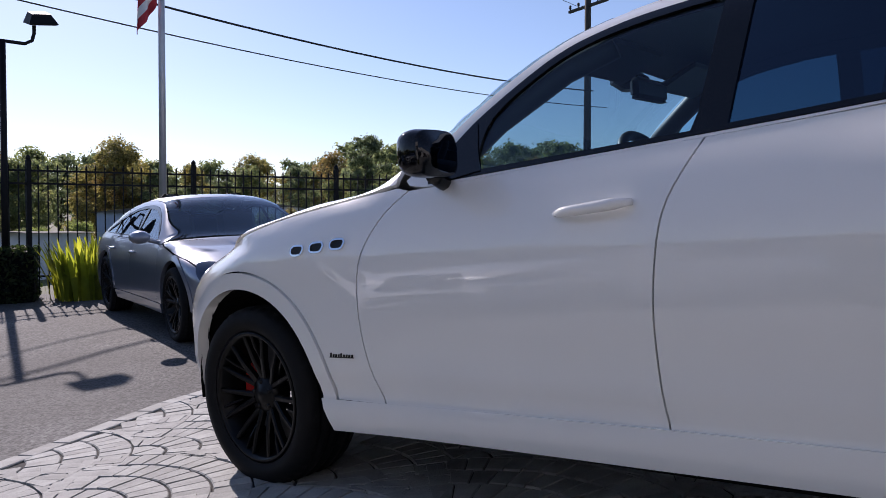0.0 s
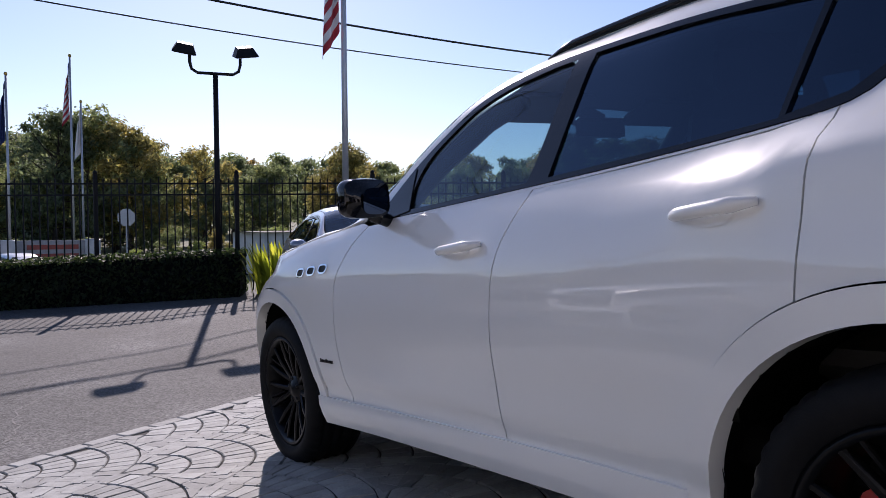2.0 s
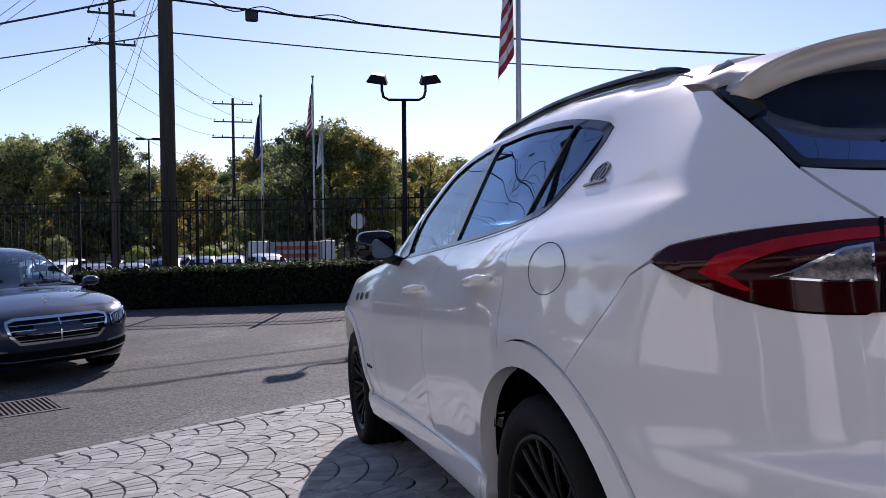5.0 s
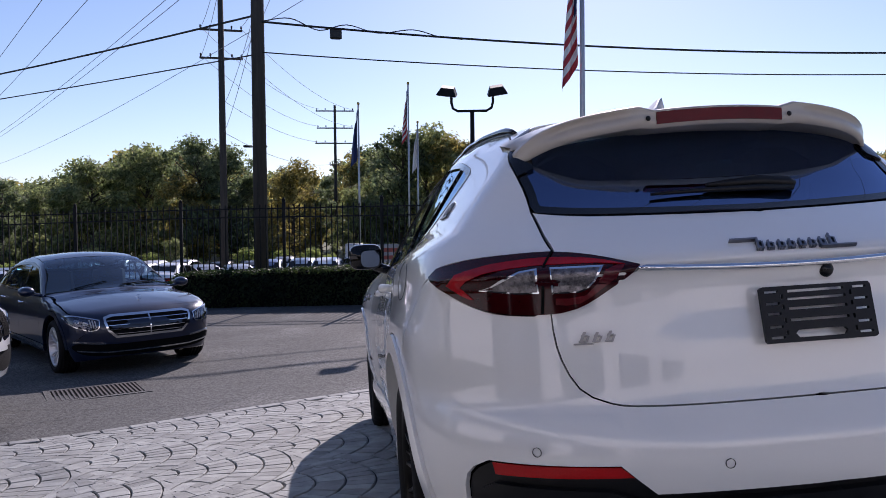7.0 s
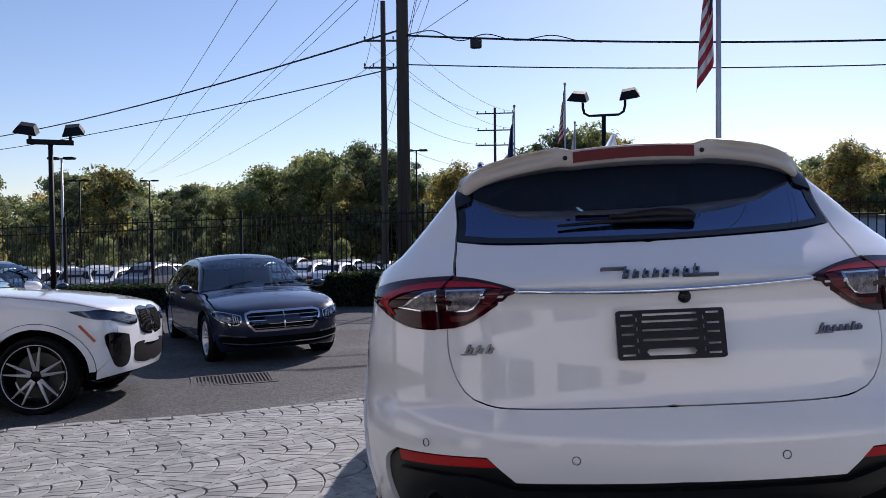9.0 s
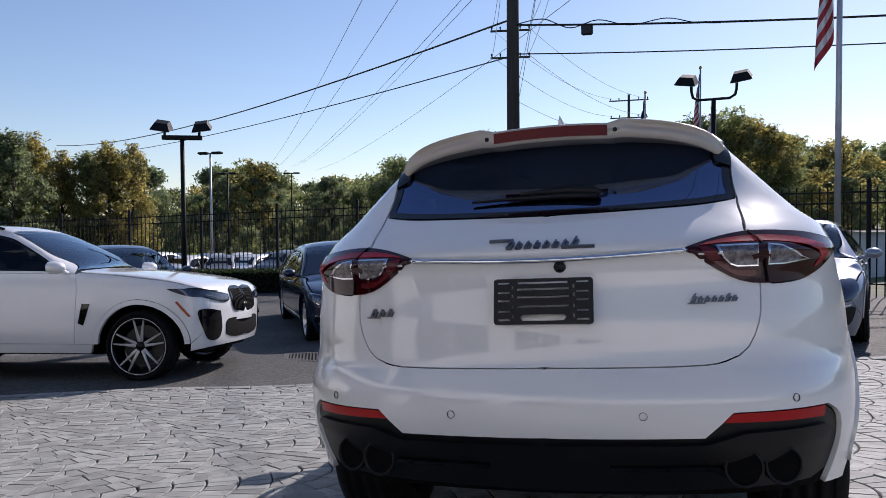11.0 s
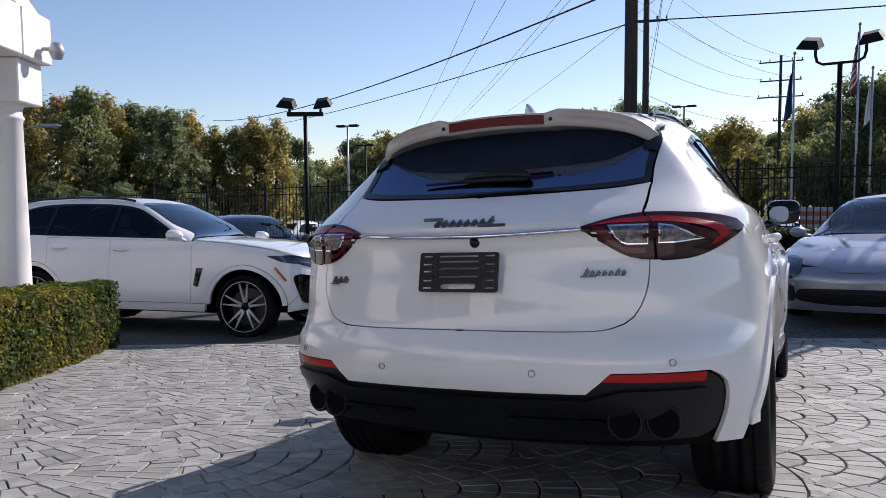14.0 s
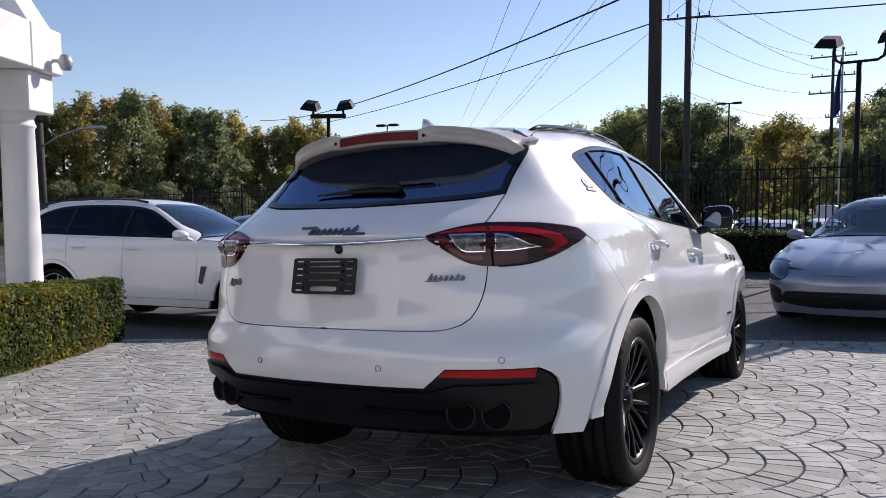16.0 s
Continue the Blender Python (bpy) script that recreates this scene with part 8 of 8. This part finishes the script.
def build_far_cars():
    rnd = random.Random(21)
    first = {}
    rows = []
    for k in range(34):
        deg = 4.5 + k * 1.12 + rnd.uniform(-0.15, 0.15)
        rows.append((deg, rnd.uniform(42, 45) if k % 2 else rnd.uniform(50, 54), rnd.choice((0, 0, 1, 2, 4, 0, 1, 3 if k < 8 else 4))))
    rows += [(-1.0, 41, 0), (1.5, 40, 0), (3.2, 43, 1)]
    for deg, dist, col in rows:
        x, y = bearing_point(deg, dist)
        m = Matrix.Translation((x, y, land_z(x, y) + 0.02)) @ Matrix.Rotation(radians(rnd.choice((172, 170, -8, 200)) + rnd.uniform(-5, 5)), 4, "Z") @ Matrix.Diagonal((1, 1, rnd.choice((1.0, 1.0, 1.12)), 1))
        if col not in first:
            paint, word = FARPAINT[col]
            body, g, lamp, tail = far_car_meshes(paint)
            c = thing("far_car", word + " car parked in the lower car park", "car", m, "cars in the far car park")
            part("body", body, c)
            for nm, pane in g:
                part(nm, pane, c, "dark car window")
            part("headlamps", lamp, c)
            part("tail_lamps", tail, c)
            for s in (-1, 1):
                for y in (-1.35, 1.4):
                    part("wheel", FARWHEEL, c, m=flank_pose(s * 0.82, y, 0.34, s))
            first[col] = c
        else:
            copy_thing(first[col], m)


build_far_cars()

# ---- wires ----
P1, P2, P3, P4 = (-3.01, 16.85), (-8.0, 46.5), (-0.95, 79.0), (27.4, 17.6)
utility_pole(27.4, 17.6, 13.0, 0.16, ((11.0, 2.4, 1.3),), "wooden utility pole down the road")
wire("cable", (*P1, 6.67), (27.48, 17.36, 7.22), 0.654, 0.028, CABLE, "thick black overhead cable along the road", "overhead wires")
wire("cable", (*P1, 5.91), (27.68, 16.81, 6.45), 0.556, 0.016, CABLE, "thin black overhead cable along the road", "overhead wires")
wire("cable", (*P1, 6.83), (-52.5, 56.75, 8.90), 0.96, 0.028, CABLE, "thick black overhead cable over the car park", "overhead wires")
wire("cable", (*P1, 5.86), (-52.7, 57.27, 7.87), 0.64, 0.018, CABLE, "thin black overhead cable over the car park", "overhead wires")
for k, (dx, z) in enumerate(((0, 12.6), (1.6, 12.6), (5.0, 13.2), (5.5, 13.2), (9.0, 12.4))):
    wire("wire", (8.0 + dx, -6.0, z), (-70.0 + dx * 1.2, 130.0, z - 1.0), 2.0, 0.014, THINCABLE, "thin grey overhead wire above the lot", "overhead wires")
for dx, za, zb in ((-1.2, 14.1, 14.2), (1.2, 14.1, 14.2), (-1.2, 12.35, 12.4), (1.2, 12.35, 12.4), (0.2, 9.5, 10.8), (0.1, 7.6, 8.5)):
    wire("wire", (P2[0] + dx, P2[1], za), (P3[0] + dx * 1.4, P3[1], zb), 0.9, 0.016, THINCABLE, "thin overhead wire between poles", "overhead wires")
    wire("wire", (P2[0] + dx, P2[1], za), (-1.5 + dx, 17.2, 14.8), 1.2, 0.014, THINCABLE, "thin grey overhead wire above the lot", "overhead wires")
wire("wire", (*P4, 10.8), (-1.5, 17.2, 14.0), 1.0, 0.012, THINCABLE, "thin overhead wire along the road", "overhead wires")
# the looped slack and splice box on the thick cable
slack = [(-2.85, 16.9, 6.70), (-2.2, 16.9, 6.78), (-1.5, 16.9, 6.50), (-0.8, 16.92, 6.66), (0.0, 16.95, 6.48), (0.9, 17.0, 6.60), (1.6, 17.0, 6.44), (2.3, 17.0, 6.38)]
thing("cable", "slack loop of black cable", "cable", group="overhead wires", data=Build().tube([tuple(p) for p in curve(*slack, step=0.15)], 0.014, 5).mesh("cable", CABLE, True))
thing("splice_box", "black splice box hanging on the cable", "junction box", data=Build().box((-1.22, 16.88, 6.30), (-0.92, 17.02, 6.57), 0.03).mesh("splice_box", CABLE))

# flag on the near pole
flag(3.72, 11.95, 7.5, 0.40, 2.75, "striped", "limp red and white striped flag on a pole")


# ---- the dealer's portico at the edge of the paving ----
def build_portico():
    a, b = Vector((-0.50, 0.866)), Vector((0.866, 0.50))
    o = Vector((-6.22, 1.76))
    base = ground_at(o.x, o.y)
    m = Matrix(((b.x, a.x, 0, o.x), (b.y, a.y, 0, o.y), (0, 0, 1, 0), (0, 0, 0, 1)))
    t = thing("portico", "white stucco portico corner on a round column", "portico", kind="structure", m=m)
    col = Build().lathe([(0.26, base - 0.1), (0.26, base + 0.12), (0.235, base + 0.16), (0.22, base + 0.2), (0.185, base + 0.26), (0.178, 1.2), (0.165, 2.28), (0.175, 2.29), (0.185, 2.31), (0.175, 2.33), (0.165, 2.34), (0.165, 2.40), (0.20, 2.45)], 36)
    part("column", col.mesh("column", STUCCO, True), t, "smooth white round column")
    part("impost", Build().box((-0.27, -0.27, 2.45), (0.27, 0.27, 2.88), 0.012).mesh("impost", STUCCO), t)
    part("beam", Build().box((-6.5, -0.33, 2.883), (0.36, 0.33, 3.36), 0.012).mesh("beam", STUCCO), t)
    part("beam", Build().box((-0.33, -6.5, 2.885), (0.355, -0.333, 3.358), 0.012).mesh("beam", STUCCO), t)
    gable = Build().prism([(-6.4, 3.362), (0.30, 3.362), (-0.08, 3.98), (-3.0, 5.4)], -0.24, 0.24, Matrix(((1, 0, 0, 0), (0, 0, 1, 0), (0, 1, 0, 0), (0, 0, 0, 1))))
    part("gable", gable.mesh("gable", STUCCO), t, "white gable wall")
    # walls run on out of view, added for sun bounce on the car's flank
    part("wall", Build().box((-7.5, -15.5, base - 0.3), (-0.36, -0.36, 2.88), 0.0).mesh("wall", STUCCO), t, "white wall run on unseen to bounce light")
    part("wall", Build().box((-7.5, -15.5, 2.885), (-0.36, -6.55, 4.6), 0.0).mesh("wall", STUCCO), t, "white upper wall added unseen to bounce light")
    # unseen windows, added as dark shapes for the car paint to reflect
    pane = Build().box((-0.045, -1.1, 0.0), (0.02, 1.1, 2.1), 0.0).mesh("window", GLOSSBLACK)
    rail = Build().box((0.0, -1.16, 2.1), (0.05, 1.16, 2.17), 0.01).box((0.0, -1.16, -0.07), (0.05, 1.16, 0.0), 0.01).box((0.0, -1.16, 0.0), (0.05, -1.1, 2.1), 0.01).box((0.0, 1.1, 0.0), (0.05, 1.16, 2.1), 0.01).box((0.0, -0.03, 0.0), (0.05, 0.03, 2.1), 0.01).mesh("window_frame", STUCCO)
    for k in range(4):
        w = part("window", pane, t, "unseen dark window added for reflections", m=Matrix.Translation((-0.34, -14.0 + 3.1 * k, base + 0.35)))
        part("window_frame", rail, w, "white frame of an added unseen window")
    part("soffit_light", Build().lathe([(0.0, 2.62), (0.05, 2.62), (0.08, 2.70), (0.05, 2.78), (0.0, 2.78)], 12, Matrix.Translation((0.5, 0.1, 0.3))).mesh("soffit_light", GALV, True), t, "small wall floodlight")
    part("light_bracket", Build().tube([(0.35, 0.1, 3.02), (0.5, 0.1, 3.02)], 0.02, 6).mesh("light_bracket", GALV), t)


build_portico()


def bounce_wall():
    """An unseen sunlit wall, added behind the walk to bounce light on the cars and close the lot."""
    t = thing("building_wing", "unseen white stucco wall added to bounce sunlight", "building", kind="structure")
    part("wall", Build().box((-2.5, -22.0, -0.5), (26.0, -14.0, 5.0)).mesh("wall", STUCCO), t, "white stucco wall")


bounce_wall()


CASTIRON = material("worn cast iron", (0.055, 0.052, 0.05), rough=0.6, vary=0.2, fine=60, bump=0.2)


def drain_grate():
    c, d = Vector((-3.72, 5.86)), Vector((0.91, 0.40)).normalized()
    w = Vector((-d.y, d.x))
    z = ground_at(c.x, c.y)
    zx, zy = ground_at(c.x + d.x, c.y + d.y) - z, ground_at(c.x + w.x, c.y + w.y) - z
    m = Matrix(((d.x, w.x, 0, c.x), (d.y, w.y, 0, c.y), (zx, zy, 1, z + 0.006), (0, 0, 0, 1)))
    t = thing("drain_grate", "grey cast iron drain grate in the asphalt", "drain", m)
    b = Build()
    for lo, hi in (((-0.50, -0.36, -0.02), (0.50, -0.30, 0.006)), ((-0.50, 0.30, -0.02), (0.50, 0.36, 0.006)), ((-0.50, -0.30, -0.02), (-0.43, 0.30, 0.006)), ((0.43, -0.30, -0.02), (0.50, 0.30, 0.006))):
        b.box(lo, hi, 0.003)
    part("frame", b.mesh("frame", ASPHALT), t, "worn kerb round the grate")
    # flat near-black sheet, painted for the shade below the bars
    part("pit", Build().box((-0.43, -0.30, -0.004), (0.43, 0.30, 0.0)).mesh("pit", DARK), t)
    bar = Build().box((-0.010, -0.30, 0.0), (0.010, 0.30, 0.008)).mesh("bar", CASTIRON)
    for k in range(20):
        part("bar", bar, t, m=Matrix.Translation((-0.405 + 0.0427 * k, 0, 0)))


drain_grate()


# ---- beyond the fence ----
SIGNRED = material("red sign panel", (0.30, 0.06, 0.04), rough=0.6, vary=0.2)
# pale panel coloured darker than its paint, to put its shade in
SIGNPANEL = material("sign panel darkened for shade", (0.30, 0.29, 0.29), rough=0.8, vary=0.2)
PALEWALL = material("pale sheet wall", (0.55, 0.57, 0.60), rough=0.7, vary=0.08)
ROOFGREY = material("grey shingle roof", (0.10, 0.095, 0.09), rough=0.9, vary=0.2, fine=12)
BLUEWALL = material("pale blue sheet wall", (0.32, 0.40, 0.55), rough=0.7, vary=0.08)


def shed(x, y, w, d, h, turn, label, wall=PALEWALL, roof=0.8, windows=3):
    t = thing("low_building", label, "building", Matrix.Translation((x, y, land_z(x, y))) @ Matrix.Rotation(turn, 4, "Z"), "buildings beyond the fence")
    part("wall", Build().box((-w / 2, -d / 2, -0.5), (w / 2, d / 2, h)).mesh("wall", wall), t)
    part("roof", Build().prism([(-d / 2 - 0.3, h), (d / 2 + 0.3, h), (0, h + roof)], -w / 2 - 0.3, w / 2 + 0.3, Matrix(((0, 0, 1, 0), (1, 0, 0, 0), (0, 1, 0, 0), (0, 0, 0, 1)))).mesh("roof", ROOFGREY), t, "grey roof")
    for k in range(windows):
        xx = -w / 2 + w * (k + 0.5) / windows
        part("window", Build().box((xx - 0.6, -d / 2 - 0.03, h * 0.35), (xx + 0.6, -d / 2 + 0.02, h * 0.75), 0.01).mesh("window", GLOSSBLACK), t, "dark window")


shed(24.0, 46.0, 9.0, 6.0, 2.6, 0.6, "long pale blue low building beyond the fence", BLUEWALL, 0.3, 3)
shed(10.6, 34.0, 3.0, 2.4, 1.9, 0.3, "small pale shed beyond the fence", PALEWALL, 0.05, 0)
shed(-16.5, 88.0, 9.0, 8.0, 3.4, 0.2, "pale house with a grey gable roof in the trees", PALEWALL, 2.6, 2)
shed(-40.0, 118.0, 14.0, 8.0, 3.0, -0.3, "pale house far off between the trees", PALEWALL, 2.2, 3)
shed(36.0, 52.0, 8.0, 6.0, 3.0, 0.7, "white low building beyond the fence", PALEWALL, 0.4, 3)


def stop_sign(x, y, z, r):
    t = thing("road_sign", "back of an octagonal road sign on a pale post", "road sign", Matrix.Translation((x, y, land_z(x, y))))
    h = z - land_z(x, y)
    part("post", Build().tube([(0, 0.04, 0), (0, 0.04, h + r)], 0.045, 8).mesh("post", GALV), t)
    o = [(r * math.cos(radians(22.5 + 45 * k)), r * math.sin(radians(22.5 + 45 * k))) for k in range(8)]
    part("sign_plate", Build().prism(o, -0.01, 0.01, Matrix(((1, 0, 0, 0), (0, 0, 1, 0), (0, 1, 0, h), (0, 0, 0, 1)))).mesh("sign_plate", GALV), t, "bare metal octagonal plate")


stop_sign(6.25, 46.2, 1.75, 0.52)


def sign_wall(x, y):
    t = thing("entrance_sign", "pale entrance sign with red lettering between grey piers", "sign", Matrix.Translation((x, y, land_z(x, y))) @ Matrix.Rotation(-0.1, 4, "Z"))
    part("pier", Build().box((-2.9, -0.3, -0.3), (-1.8, 0.3, 2.25), 0.05).mesh("pier", GALV), t, "grey stone pier")
    part("panel", Build().box((-1.8, -0.15, 0.1), (1.5, 0.15, 2.2), 0.03).mesh("panel", SIGNPANEL), t, "sign panel with shade painted into its grey")
    part("pier", Build().box((1.5, -0.3, -0.3), (2.3, 0.3, 2.25), 0.05).mesh("pier", GALV), t, "grey stone pier")
    for k in range(3):
        part("lettering_bar", Build().box((-1.3, -0.17, 0.75 + 0.48 * k), (1.2, -0.152, 1.0 + 0.48 * k)).mesh("lettering_bar", SIGNRED), t, "red bar in place of lettering")


sign_wall(2.4, 45.5)


# ---- cracks and patches in the asphalt ----
def crack(points, label):
    v, f = [], []
    rnd = random.Random(int(points[0][0] * 10))
    pts = [np.array(p) for p in curve(*points, step=0.07)]
    for i, p in enumerate(pts):
        d = pts[min(i + 1, len(pts) - 1)] - pts[max(i - 1, 0)]
        n = np.array((-d[1], d[0])) / (np.linalg.norm(d) + 1e-9)
        p = p + n * rnd.uniform(-0.025, 0.025)
        w = rnd.uniform(0.002, 0.007)
        for s in (-1, 1):
            q = p + n * w * s
            v.append((q[0], q[1], ground_at(q[0], q[1]) + 0.004))
    f = [(2 * i, 2 * i + 2, 2 * i + 3, 2 * i + 1) for i in range(len(pts) - 1)]
    thing("asphalt_crack", label, "crack", kind="structure", data=mesh_of("asphalt_crack", v, f, CASTIRON))


crack([(-4.6, 4.75), (-4.0, 5.0), (-3.3, 4.85), (-2.6, 4.6), (-2.15, 4.75)], "ragged dark crack in the asphalt")
crack([(-3.3, 4.86), (-3.1, 5.3), (-3.3, 5.75)], "branch of a dark crack in the asphalt")
crack([(-4.9, 3.6), (-4.2, 3.95), (-3.7, 4.35), (-3.3, 4.85)], "thin dark crack in the asphalt")
crack([(-2.4, 4.3), (-2.0, 5.1), (-1.9, 6.0), (-1.3, 6.9)], "long thin crack in the asphalt")


# curved street lamp on a wooden pole by the row of trees
def arm_lamp(x, y, top, tip):
    z0 = land_z(x, y)
    t = thing("street_lamp", "grey curved-arm street lamp on a wooden pole", "street lamp", Matrix.Translation((x, y, z0)))
    part("pole", Build().tube([(0, 0, -0.3), (0, 0, top - z0)], [0.16, 0.12], 10).mesh("pole", WOODPOLE, True), t, "wooden pole")
    d = Vector(tip) - Vector((x, y, z0))
    a = Vector((0, 0, d.z - 0.75))
    arm = [a, a + Vector((d.x * 0.35, d.y * 0.35, 0.42)), a + Vector((d.x * 0.75, d.y * 0.75, 0.70)), d]
    part("arm", Build().tube(arm, [0.035, 0.03, 0.028, 0.028], 8).mesh("arm", GALV, True), t, "curved steel arm")
    e = Vector((d.x, d.y, 0)).normalized()
    part("lamp_head", Build().tube([d - e * 0.15, d + e * 0.05, d + e * 0.45, d + e * 0.62], [0.035, 0.07, 0.08, 0.02], 10).mesh("lamp_head", GALV, True), t, "grey lamp head")


arm_lamp(-26.51, 15.48, 4.34, (-24.76, 16.43, 4.15))


# ---- the paving stones, last ----
def lay_stones():
    near, rest = [], Build()
    stones = paving_stones()
    order = sorted(stones, key=lambda s: math.hypot((s[0].x + 0.9) / 1.3, s[0].y + 1.3))
    chosen = set(id(s) for s in order[:300])
    for s in stones:
        m, poly, lift, tilt = s
        if id(s) in chosen:
            z = ground_at(m.x, m.y)
            v, f = stone_mesh(poly, m, lift, tilt, (m.x, m.y, z))
            part("paving_stone", mesh_of("paving_stone", v, f, PAVER), pavement, m=Matrix.Translation((m.x, m.y, z)))
        else:
            rest.add(*stone_mesh(poly, m, lift, tilt, (0, 0, 0)))
    part("paving_field", rest.mesh("paving_field", PAVERS), pavement, "grey paving stones", kind="stuff")


lay_stones()
